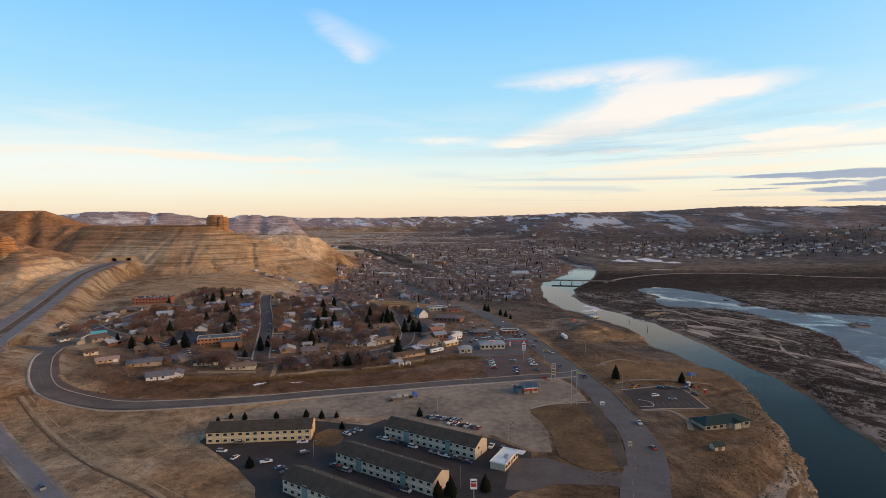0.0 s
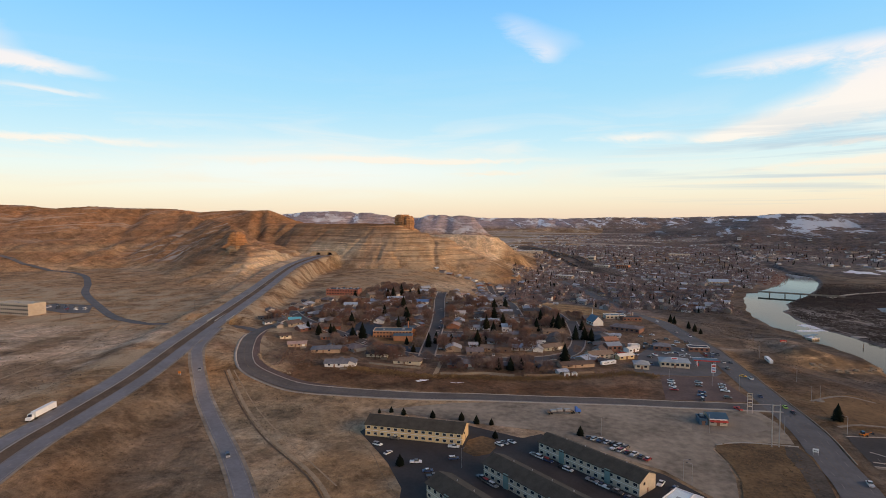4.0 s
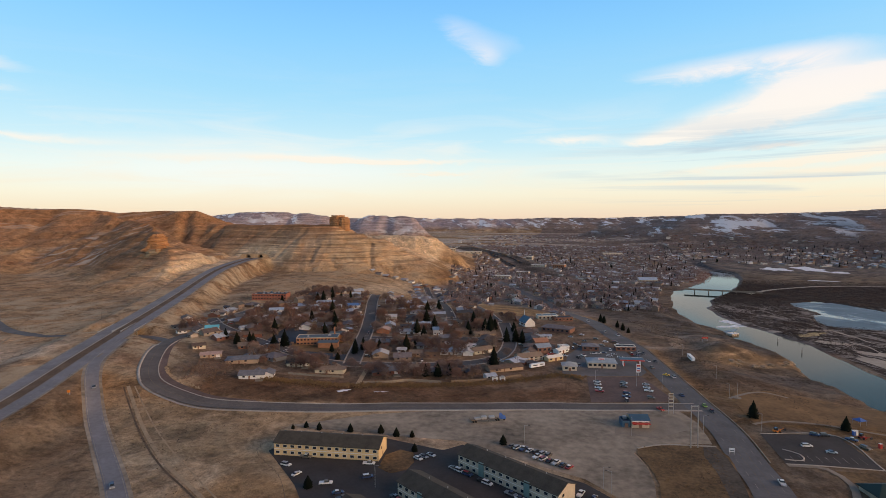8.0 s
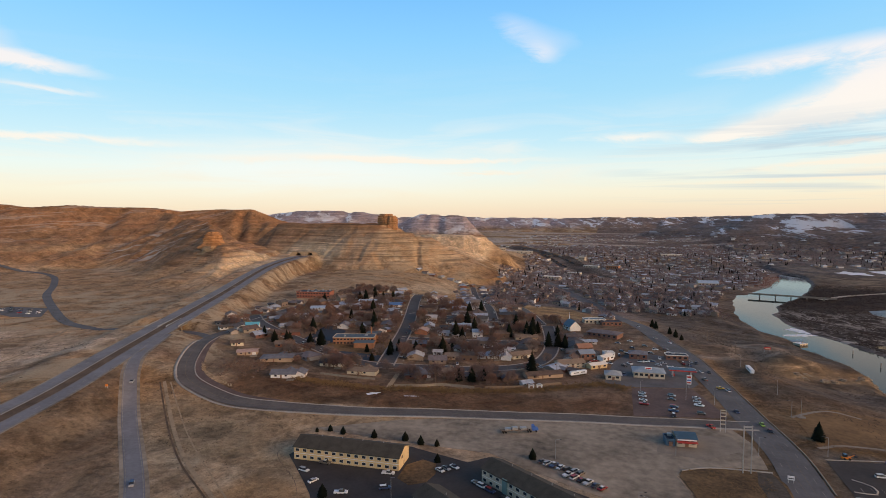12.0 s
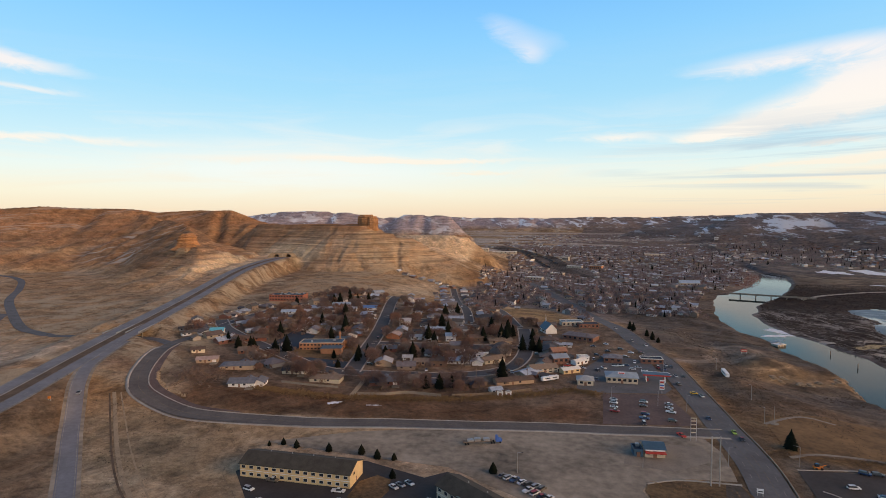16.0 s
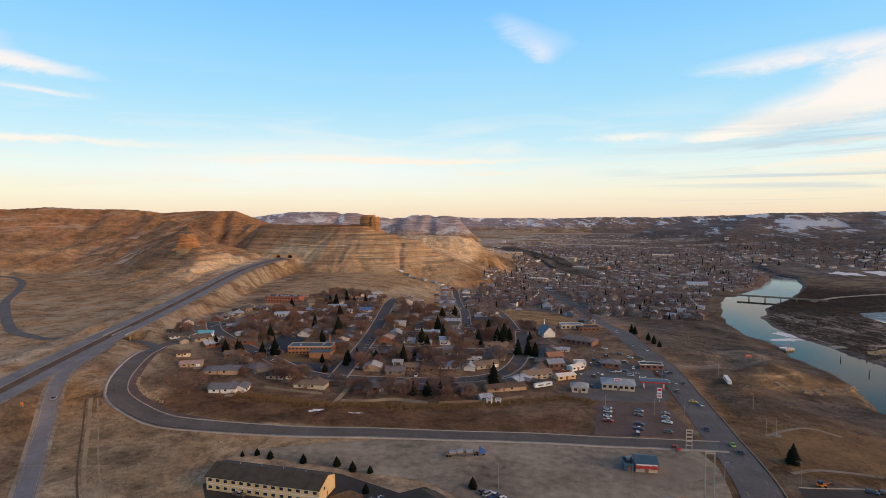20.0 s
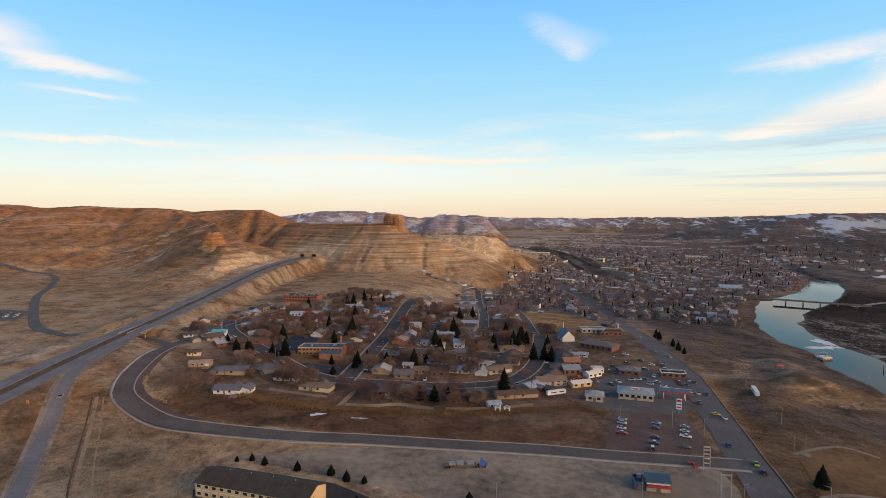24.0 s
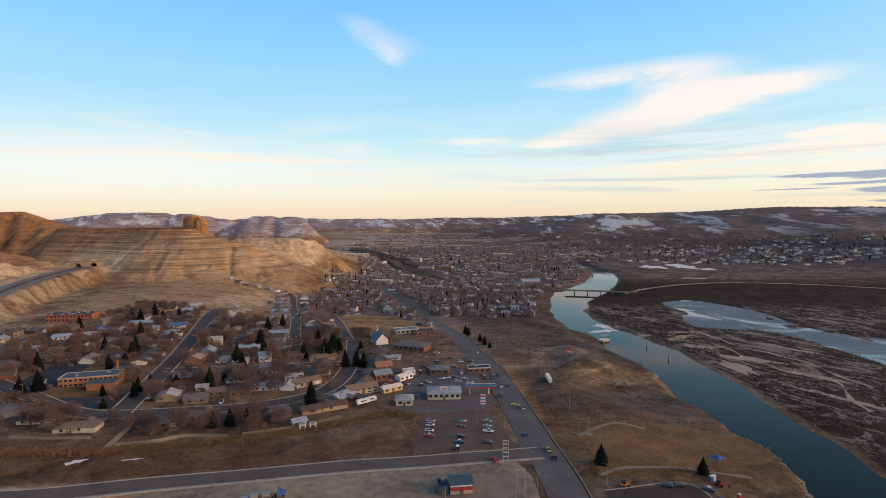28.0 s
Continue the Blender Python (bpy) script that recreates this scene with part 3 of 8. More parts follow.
WATER = -26.0
SHORE_L = ((0, 90), (150, 140), (219, 166), (253, 182), (290, 199), (330, 211), (352, 214), (390, 222), (430, 219), (470, 214), (500, 208), (535, 212), (549, 209), (571, 206), (634, 204), (697, 205), (749, 201), (795, 184), (850, 178), (917, 178), (983, 192), (1028, 198), (1111, 217), (1134, 238), (1185, 258), (1278, 306), (1320, 320), (1415, 347), (1501, 365), (1560, 380))
SHORE_R = ((0, 170), (150, 205), (297, 249), (334, 254), (353, 257), (398, 270), (433, 275), (466, 273), (500, 272), (556, 273), (617, 270), (680, 265), (704, 256), (754, 243), (780, 229), (805, 224), (850, 217), (917, 219), (944, 231), (1003, 241), (1134, 311), (1240, 352), (1315, 376), (1420, 398), (1493, 402), (1560, 381))
CHAN_L = ((350, 330), (463, 375), (500, 384), (532, 397), (581, 418), (634, 430), (669, 426), (705, 421), (740, 416), (765, 404), (780, 385), (788, 340), (800, 325), (831, 324), (871, 340), (908, 355), (940, 352), (960, 346), (990, 352), (1010, 380), (1022, 400))
CHAN_R = ((350, 800), (500, 740), (600, 680), (650, 630), (700, 578), (722, 545), (735, 512), (757, 487), (767, 474), (800, 470), (833, 464), (875, 471), (895, 467), (943, 458), (985, 440), (1005, 430), (1022, 402))


def along(pairs, y):
    return np.interp(y, [p[0] for p in pairs], [p[1] for p in pairs])


HIGHWAY = ((-120, -60), (-190, 60), (-247, 160), (-266, 207), (-288, 264), (-326, 342), (-372, 440), (-428, 560), (-492, 690), (-533, 780), (-557, 850), (-572, 910), (-586, 966))


# road that dives under the highway
UNDER = ((-440, 410), (-416, 407), (-398, 409), (-364, 419), (-328, 418), (-306, 410), (-296, 402))


def highway_z(y):
    return np.clip(8 + (y - 150) * 0.038, 4, 37)


# ridges: (x, y, crest height, half width)
RIDGES = (
    ((-2600, 500, 158, 600), (-1500, 900, 149, 470), (-1430, 945, 145, 460), (-1365, 980, 138, 450), (-1290, 1030, 146, 440), (-1200, 1090, 141, 430), (-1130, 1130, 137, 420), (-1070, 1165, 129, 420), (-990, 1205, 136, 410), (-900, 1232, 134, 370), (-860, 1244, 119, 340), (-815, 1260, 102, 320), (-760, 1280, 80, 200)),
    ((-1100, 1130, 128, 300), (-760, 960, 92, 230), (-680, 860, 74, 210), (-620, 760, 46, 170), (-560, 680, 18, 120)),
)
# low bench of pale rock behind the spur
BENCH = ((-560, 1360, 66, 150), (-430, 1360, 69, 120), (-372, 1360, 68, 105), (-345, 1360, 64, 95), (-315, 1362, 44, 80), (-290, 1364, 8, 60))
# flat-topped mesa with a spur
MESA = ((-900, 1240, 100, 260), (-780, 1190, 101, 230), (-690, 1140, 101, 190), (-600, 1115, 101, 175), (-500, 1090, 101, 165), (-462, 1082, 97, 160), (-430, 1085, 82, 158), (-392, 1116, 69, 155), (-345, 1112, 47, 130), (-310, 1100, 33, 105), (-280, 1088, 12, 80), (-252, 1075, -6, 60))
# ravines in the sandstone: depth, half width, line
GULLIES = (
    (6, 8, ((-381, 1078), (-367, 1037), (-349, 996))), (4, 8, ((-430, 990), (-412, 972), (-394, 952))), (3, 8, ((-512, 1048), (-540, 1006), (-546, 972))),
    (2, 8, ((-640, 1075), (-655, 1040), (-660, 1005))), (3, 8, ((-470, 1010), (-462, 975), (-450, 945))), (3, 8, ((-330, 1060), (-312, 1020), (-300, 990))),
    (10, 20, ((-905, 1190), (-850, 1110), (-815, 1055), (-770, 1010))), (9, 16, ((-770, 1150), (-790, 1090), (-812, 1052))),
    (8, 30, ((-1180, 1070), (-1120, 960), (-1090, 880))), (7, 26, ((-1010, 1130), (-985, 1040), (-960, 960))), (7, 28, ((-1400, 930), (-1330, 820), (-1290, 760))),
)
FAR_RIDGES = (
    ((-3600, 2600, 110, 800), (-2450, 3250, 130, 600), (-2260, 3300, 150, 560), (-2130, 3300, 164, 520), (-1985, 3300, 166, 480), (-1930, 3310, 158, 460), (-1880, 3320, 163, 440), (-1800, 3340, 146, 420), (-1720, 3350, 156, 420), (-1620, 3370, 142, 400), (-1540, 3390, 126, 360), (-1440, 3420, 90, 300)),
    ((-1060, 2560, 84, 170), (-1000, 2600, 122, 200), (-955, 2600, 136, 210), (-925, 2600, 128, 205), (-890, 2600, 133, 205), (-850, 2600, 125, 200), (-800, 2590, 129, 190), (-765, 2590, 125, 170), (-742, 2590, 84, 140)),
    ((-1900, 4500, 130, 600), (-600, 4650, 120, 650), (400, 4650, 124, 700), (1200, 4400, 140, 700), (2100, 4300, 160, 700)),
    ((380, 3350, 100, 420), (640, 3000, 132, 560), (1000, 2830, 134, 620), (1370, 2560, 152, 640), (1680, 2270, 146, 640), (2050, 1950, 140, 640), (2600, 1500, 140, 640)),
)
# ridge added out of view, behind and beside the flight, to shade the town
SHADE_RIDGE = (((1050, -900, 120, 420), (1010, 50, 118, 420), (1080, 300, 60, 260)),)


def ridge(x, y, rows, foot, power, flat=1.0):
    """Height and nearness of the crest line."""
    best = np.full(np.shape(x), -1e9)
    for (ax, ay, az, aw), (bx, by, bz, bw) in zip(rows, rows[1:]):
        k = np.clip(((x - ax) * (bx - ax) + (y - ay) * (by - ay)) / ((bx - ax) ** 2 + (by - ay) ** 2), 0, 1)
        d = np.hypot(x - ax - k * (bx - ax), y - ay - k * (by - ay))
        w = aw + k * (bw - aw)
        n = np.clip((1 - d / w) * flat, 0, 1)
        best = np.maximum(best, foot + (az + k * (bz - az) - foot) * n ** power - 8 * (n <= 0))
    return best


def polyline_distance(x, y, pts):
    best, where = np.full(np.shape(x), 1e9), np.zeros(np.shape(x))
    for (ax, ay), (bx, by) in zip(pts, pts[1:]):
        k = np.clip(((x - ax) * (bx - ax) + (y - ay) * (by - ay)) / ((bx - ax) ** 2 + (by - ay) ** 2), 0, 1)
        d = np.hypot(x - ax - k * (bx - ax), y - ay - k * (by - ay))
        where = np.where(d < best, ay + k * (by - ay), where)
        best = np.minimum(best, d)
    return best, where


def terrain(x, y):
    x, y = np.asarray(x, float), np.asarray(y, float)
    # bench of the near quarter, falling away to the old town
    bench = np.minimum(0.00016 * np.minimum(x, 0) ** 2, 13) * step(275, 345, y) + 9 * step(-190, -330, x) * step(345, 275, y)
    bench = bench + (-21 - bench) * step(600, 850, y + 0.35 * x) * step(-420, -160, x)
    bench = bench + 34 * step(900, 1300, y) * step(-150, -420, x)
    # valley floor beyond, rising slowly
    far = -22 + 30 * step(1500, 3000, y - 0.25 * x)
    bench = np.where(y > 1400, np.maximum(bench * step(1900, 1400, y), far), bench)
    # left plain past the highway
    bench = bench + (10 - bench) * step(-300, -420, x) * step(800, 500, y)
    # river bank
    left, right = along(SHORE_L, y), along(SHORE_R, y)
    wob = 6 * (fbm(x, y, 26, 3) - 0.5) + 10 * (fbm(x, y, 70, 9) - 0.5)
    d = left - x + wob
    shelf = np.interp(y, (150, 370, 430, 560, 700, 800, 1000), (-4, -4, -9, -13, -17, -20, -22))
    w = np.interp(y, (200, 360, 420, 540, 600, 700), (14, 14, 14, 16, 32, 46))
    crag = 11.0 * (fbm(x * 0.45, y, 13, 5, 4) - 0.5) * step(0, 6, d) * step(w + 8, w - 8, d) * step(420, 360, y)
    bank = WATER - 1.2 + (shelf - WATER + 1.2) * (0.45 * step(0, w * 0.45, d) + 0.55 * step(w * 0.5, w, d)) + crag
    z = bank + (bench - bank) * step(w, w + 95, d)
    # worn bluff below the lodge
    reach = np.interp(y, (200, 250, 272, 335), (58, 41, 24, 20))
    worn = np.clip((reach - d) / (0.65 * reach), 0, 1) * step(2, 8, d) * step(345, 325, y)
    z = z - 8.0 * worn + 11.0 * (fbm(x + 0.3 * y, y, 14, 48, 4) - 0.5) * np.sqrt(worn)
    z = z + 8.0 * step(505, 540, y + 0.35 * (165 - x) + 14 * (fbm(x, y, 20, 47) - 0.5)) * step(690, 590, y) * step(118, 150, x) * step(8, 26, d)
    z = z + 4.2 * (fbm(x, y, 19, 43, 4) - 0.5) * step(150, 100, d) * step(w - 5, w + 10, d) * step(400, 430, y) * step(1000, 800, y)
    # river bed and flood plain
    e = x - right + wob
    plain = WATER + 0.9 + 1.4 * (fbm(x, y, 45, 11) - 0.5) + 0.8 * (fbm(x, y, 14, 12) - 0.5)
    cl, cr = along(CHAN_L, y), along(CHAN_R, y)
    inside = np.minimum(x - cl, cr - x) * step(345, 420, y) + 9 * (fbm(x, y, 40, 14) - 0.5)
    islands = step(0.66, 0.76, fbm(x, y, 50, 15)) * 2.2
    chan = step(0, 12, inside) * (y < 1024)
    plain = plain + (WATER - 1.1 + islands - plain) * chan
    rise = step(1020, 1300, y + 0.1 * (x - 400)) * (3 + 34 * step(1500, 2700, y + 0.35 * (x - 400))) + 40 * step(760, 1500, x) * step(300, 900, y)
    plain = plain + rise
    south = WATER - 2.0 + (plain - WATER + 2.0) * step(-6, 3, e)
    z = np.where(x > (left + right) / 2, south, z)
    z = np.where(y > 1750, np.maximum(far, z) * 0.5 + 0.5 * far, z)
    z = np.where(y > 1545, np.maximum(z, WATER + 0.6), z)
    # hills
    rough = 1 + 0.5 * (fbm(x, y, 160, 21, 4) - 0.5)
    wx, wy = x + 70 * (fbm(x, y, 150, 22, 3) - 0.5), y + 70 * (fbm(x, y, 150, 23, 3) - 0.5)
    hill = np.full(np.shape(x), -1e9)
    for rows in RIDGES:
        hill = np.maximum(hill, ridge(wx, wy, rows, -6, 1.15))
    hill = np.maximum(hill, ridge(x + 0.12 * (wx - x), y + 0.2 * (wy - y), MESA, -6, 1.0, 1.18))
    hill = np.maximum(hill, ridge(x + 0.1 * (wx - x), y + 0.1 * (wy - y), BENCH, -6, 0.7, 1.5))
    gully = np.abs(fbm(x + 0.25 * y, y * 0.35, 70, 24, 3) - 0.5) * 2
    hill = hill - (6 - 5.0 * step(-760, -700, x)) * step(0.30, 0.0, gully) * step(8, 40, hill) * step(112, 80, hill)
    for deep, wide, pts in GULLIES:
        dg, _ = polyline_distance(x + 14 * (fbm(x, y, 34, 61) - 0.5), y, pts)
        hill = hill - deep * step(wide, 0, dg) * step(2, 12, hill)
    flutes = np.abs(fbm(x * 1.0 + 0.2 * y, y * 0.30, 26, 62, 3) - 0.5) * 2
    hill = hill - 1.2 * step(0.16, 0.0, flutes) * step(14, 26, hill) * step(96, 78, hill) * step(-760, -640, x)
    # level ledges of unequal thickness
    for thick, much, seed in ((8.5, 0.38, 63), (3.7, 0.5, 64)):
        u = (hill + 2.2 * (fbm(x, y, 90, seed) - 0.5) + 40) / thick
        u = u - np.floor(u)
        much = much * step(0.3, 0.5, fbm(x, y * 2, 120, seed + 5)) * step(-1000, -760, x) + 0.2
        hill = hill + thick * much * (step(0.5, 0.85, u) - u) * step(15, 26, hill) * step(125, 105, hill)
    z = np.where(hill > -5, np.maximum(z, hill * rough ** 0.15), z)
    back = np.full(np.shape(x), -1e9)
    for k, rows in enumerate(FAR_RIDGES + SHADE_RIDGE):
        back = np.maximum(back, ridge(wx, wy, rows, -30, 0.8, 1.12 if k < 2 else 1.0))
    back = back - (26 * np.abs(fbm(x, y, 330, 31, 3) - 0.5) + 15 * step(0.5, 0.0, 2 * np.abs(fbm(x + 0.4 * y, y * 0.6, 190, 32, 3) - 0.5)) * step(135, 100, back)) * step(0, 60, back) * step(190, 120, back)
    z = np.where(back > z, back, z)
    # highway bank
    dh, yh = polyline_distance(x, y, HIGHWAY)
    zh = highway_z(yh)
    z = z + (zh - z) * step(50, 24, dh)
    du, _ = polyline_distance(x, y, UNDER)
    z = z + (11.6 - z) * step(15, 7, du) * step(62, 44, dh)
    z = z + 0.5 * (fbm(x, y, 30, 41) - 0.5) * step(15, 40, dh) * step(250, 200, np.abs(x + 20))
    return z


# ---- ground sheet ----
def spaced(lo, hi, mid_lo, mid_hi, fine, grow, most):
    """Even steps in the middle, growing towards the ends."""
    out = list(np.arange(mid_lo, mid_hi + fine / 2, fine))
    s, p = fine, mid_hi
    while p < hi:
        s = min(s * grow, most)
        p += s
        out.append(p)
    s, p = fine, mid_lo
    while p > lo:
        s = min(s * grow, most)
        p -= s
        out.insert(0, p)
    return np.array(out)


GX = spaced(-3600, 3600, -640, 300, 4.0, 1.014, 28)
GY = spaced(-1500, 4850, 170, 1230, 4.0, 1.014, 28)
XX, YY = np.meshgrid(GX, GY)
ZZ = terrain(XX, YY)


def ground_z(x, y):
    """Height of the sheet as built."""
    x, y = np.asarray(x, float), np.asarray(y, float)
    i = np.clip(np.searchsorted(GX, x) - 1, 0, len(GX) - 2)
    j = np.clip(np.searchsorted(GY, y) - 1, 0, len(GY) - 2)
    u, v = (x - GX[i]) / (GX[i + 1] - GX[i]), (y - GY[j]) / (GY[j + 1] - GY[j])
    return (ZZ[j, i] * (1 - u) + ZZ[j, i + 1] * u) * (1 - v) + (ZZ[j + 1, i] * (1 - u) + ZZ[j + 1, i + 1] * u) * v


def gz(x, y):
    return float(ground_z(x, y))


MAIN_LINE = ((58, 120), (72, 180), (81, 213), (89, 232), (95, 254), (97, 276), (96, 300), (96, 330), (93.5, 355), (90, 378), (86, 410), (81, 445), (76, 480), (71, 510), (57, 560), (50, 590), (38, 645), (5, 800), (-20, 880), (-45, 945), (-68, 1000), (-130, 1160))


def soil_colours(x, y, z):
    """Base colour of the open ground by what grows or lies there; far slopes carry haze."""
    def tint(rgb):
        return np.array(rgb)[None, None, :]

    def lay(col, rgb, k):
        return col + (tint(rgb) - col) * np.clip(k, 0, 1)[..., None]
    n1, n2, n3 = fbm(x, y, 55, 51, 4), fbm(x, y, 18, 52, 3), fbm(x, y, 220, 53, 3)
    col = np.ones(x.shape + (3,)) * tint((0.30, 0.205, 0.115))
    col = lay(col, (0.39, 0.31, 0.215), step(0.52, 0.68, n1))
    col = lay(col, (0.21, 0.135, 0.075), step(0.50, 0.36, n1))
    # the built-up bench: trodden yards, leaf litter
    town = step(330, 350, y) * step(-330, -300, x) * step(90, 70, x) * step(700, 640, y)
    col = lay(col, (0.15, 0.11, 0.085), town * 0.8)
    # strip between the lots and the front road
    fy = np.interp(x, (-213, -163, -106, -53, 5, 44, 98), (311, 313, 324, 341, 359, 367, 380))
    strip = step(-230, -205, x) * step(30, 10, x) * step(2, 8, y - fy) * step(395, 375, y - 0.18 * x)
    col = lay(col, (0.30, 0.235, 0.155), step(-4, -10, y - fy) * step(-265, -235, x + 0.6 * (y - 300)) * step(80, 50, x) * step(235, 255, y) * 0.75)
    col = lay(col, (0.125, 0.074, 0.043), strip * 0.95)
    # graded yards beside the inns
    col = lay(col, (0.36, 0.29, 0.215), step(262, 275, y) * step(318, 304, y - 0.12 * x) * step(-150, -110, x) * step(60, 40, x) * 0.8)
    # old town floor
    col = lay(col, (0.215, 0.18, 0.162), step(640, 800, y + 0.3 * x) * step(-260, -200, x) * step(2000, 1500, y) * step(-10, -16, z))
    left, right = along(SHORE_L, y), along(SHORE_R, y)
    d = left - x
    near_bank = step(150, 110, d) * step(0, 6, d) * step(420, 380, y)
    col = lay(col, (0.105, 0.075, 0.048), near_bank * 0.85)
    field = step(165, 120, d) * step(14, 22, x - np.interp(y, [p[1] for p in MAIN_LINE], [p[0] for p in MAIN_LINE])) * step(0, 6, d) * step(1300, 1000, y)
    col = lay(col, (0.13, 0.098, 0.072), field * step(390, 430, y))
    col = lay(col, (0.30, 0.225, 0.145), step(6, 12, d) * step(20, 14, d) * step(600, 560, y) * step(300, 380, y) * step(0.4, 0.6, n2) * 0.8)
    col = lay(col, (0.27, 0.20, 0.125), step(500, 512, y + 0.35 * (165 - x)) * step(548, 536, y + 0.35 * (165 - x)) * step(115, 140, x) * step(6, 12, d) * 0.9)
    # worn ground, dark heath and the dirt track on the river terrace
    col = lay(col, (0.108, 0.094, 0.085), field * step(425, 455, y) * step(0.30, 0.5, fbm(x, y, 46, 61, 4)) * 0.95)
    col = lay(col, (0.062, 0.05, 0.04), field * step(430, 470, y + 0.3 * (165 - x)) * step(0.56, 0.64, fbm(x * 0.7, y, 17, 62, 4)) * step(100, 118, x) * 0.75)
    track = step(8.0, 3.0, polyline_distance(x, y, ((76, 522), (91, 519), (107, 522), (127, 539), (145, 556), (152, 590), (140, 618), (122, 600), (112, 560), (107, 522)))[0] + 2.5 * (n2 - 0.5))
    worn_dirt = step(40, 14, np.hypot((x - 128) * 0.8, (y - 575) * 0.75) + 22 * (fbm(x, y, 15, 64, 4) - 0.5))
    col = lay(col, (0.25, 0.205, 0.165), np.maximum(track, 0.6 * worn_dirt))
    park = step(108, 116, x) * step(185, 175, x) * step(345, 352, y) * step(415, 400, y)
    col = lay(col, (0.15, 0.098, 0.05), park)
    dirt = step(104, 110, x) * step(60, 80, d) * step(232, 246, y) * step(352, 344, y)
    col = lay(col, (0.14, 0.118, 0.095), dirt * 0.85)
    cliff = np.maximum(step(21, 13, d), 0.75 * step(0, 12, np.interp(y, (200, 250, 272, 335), (58, 41, 24, 20)) - d) * step(345, 325, y) * step(0.42, 0.58, n2)) * step(0, 4, d) * step(420, 380, y)
    col = lay(col, (0.205, 0.165, 0.118), cliff * (0.35 + 0.65 * n2))
    # flood plain
    e = step(0, 8, x - right) * step(1900, 1400, y)
    col = lay(col, (0.052, 0.041, 0.035), e)
    veins = e * step(1000, 900, y)
    col = lay(col, (0.05, 0.037, 0.031), e * step(930, 1000, y) * step(1330, 1220, y + 0.12 * x) * step(300, 340, x))
    col = lay(col, (0.12, 0.094, 0.072), e * step(1260, 1330, y + 0.12 * x))
    # southern quarter and its slopes, bluer by distance haze put into the soil
    south = step(1500, 1750, y + 0.3 * x) * step(250, 400, x)
    col = lay(col, (0.11, 0.098, 0.10), south * step(60, 20, z))
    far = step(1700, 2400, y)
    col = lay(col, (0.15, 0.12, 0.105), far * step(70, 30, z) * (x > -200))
    # far hills: distance haze put into the rock as paler, bluer colour
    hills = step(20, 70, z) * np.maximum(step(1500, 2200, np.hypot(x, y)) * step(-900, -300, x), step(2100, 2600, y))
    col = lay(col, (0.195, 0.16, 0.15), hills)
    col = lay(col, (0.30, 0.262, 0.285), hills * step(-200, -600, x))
    # pale flats and frozen pools up the valley
    flats = step(1650, 1950, y) * step(24, 8, z) * step(0.50, 0.56, fbm(x * 0.3, y, 110, 87, 4)) * step(700, 300, x)
    col = lay(col, (0.42, 0.38, 0.34), flats * 0.8)
    gx, gy = np.gradient(z, axis=1) / np.gradient(x, axis=1), np.gradient(z, axis=0) / np.gradient(y, axis=0)
    steep = np.hypot(gx, gy)
    # sandstone hills: banded ledges
    rock = step(12, 30, z) * step(-200, -300, x) * step(2000, 1500, y) * (np.hypot(x, y) < 3000)
    col = lay(col, (0.275, 0.17, 0.098), rock)
    col = lay(col, (0.36, 0.258, 0.168), rock * step(-660, -600, x) * step(92, 80, z))
    band = vnoise(z + 6 * n3, x * 0.01, 7.0, 71)
    col = lay(col, (0.42, 0.30, 0.18), rock * step(0.6, 0.85, band) * 0.5 * step(110, 70, z))
    col = lay(col, (0.22, 0.13, 0.07), rock * step(0.40, 0.2, band) * 0.6)
    col = lay(col, (0.33, 0.17, 0.08), rock * step(78, 100, z) * 0.5)
    pale = step(0.5, 0.62, fbm(x, y, 90, 73, 3)) * step(20, 34, z) * step(62, 44, z) * rock
    col = lay(col, (0.46, 0.34, 0.21), pale * 0.45)
    cream = step(40, 20, polyline_distance(x, y, ((-558, 672), (-564, 757), (-582, 831), (-597, 885)))[0] + 16 * (n2 - 0.5))
    cream = np.maximum(cream, step(1225, 1260, y) * step(1480, 1450, y) * step(8, 18, z) * step(-520, -480, x) * step(-280, -300, x))
    col = lay(col, (0.58, 0.46, 0.31), cream * 0.95)
    slope = step(-470, -430, x) * step(-215, -250, x) * step(620, 700, y + 0.3 * (x + 300)) * step(1120, 980, y)
    col = lay(col, (0.34, 0.25, 0.158), slope * 0.8)
    col = lay(col, (0.50, 0.40, 0.27), step(60, 25, np.hypot((x + 598) * 0.62, (y - 1000) * 0.7)) * 0.85 * step(64, 56, z))
    col = lay(col, (0.25, 0.155, 0.095), 0.6 * step(-1010, -1090, x) * step(50, 75, z) * step(128, 112, z) * step(1500, 1400, y))
    hayfield = step(70, 50, np.hypot((x + 62) * 1.25 + 0.28 * (y - 750), (y - 750) * 0.62))
    col = lay(col, (0.27, 0.185, 0.095), hayfield * 0.95)
    col = lay(col, (0.46, 0.37, 0.26), step(46, 30, np.hypot((x + 268) * 1.2, (y - 880) * 0.42) + 14 * (n1 - 0.5)) * 0.85)
    # left plain: pale washes
    col = lay(col, (0.36, 0.25, 0.15), step(-290, -340, x) * step(900, 700, y) * step(40, 20, z) * 0.7)
    wash = step(-270, -330, x) * step(640, 560, y)
    erod = step(-318, -345, x + 0.15 * (y - 250)) * step(-620, -480, x) * step(400, 350, y) * step(120, 180, y)
    col = lay(col, (0.21, 0.155, 0.105), erod * 0.8)
    col = lay(col, (0.49, 0.40, 0.305), erod * step(0.33, 0.47, fbm(x, y, 34, 76, 4)) * 0.95)
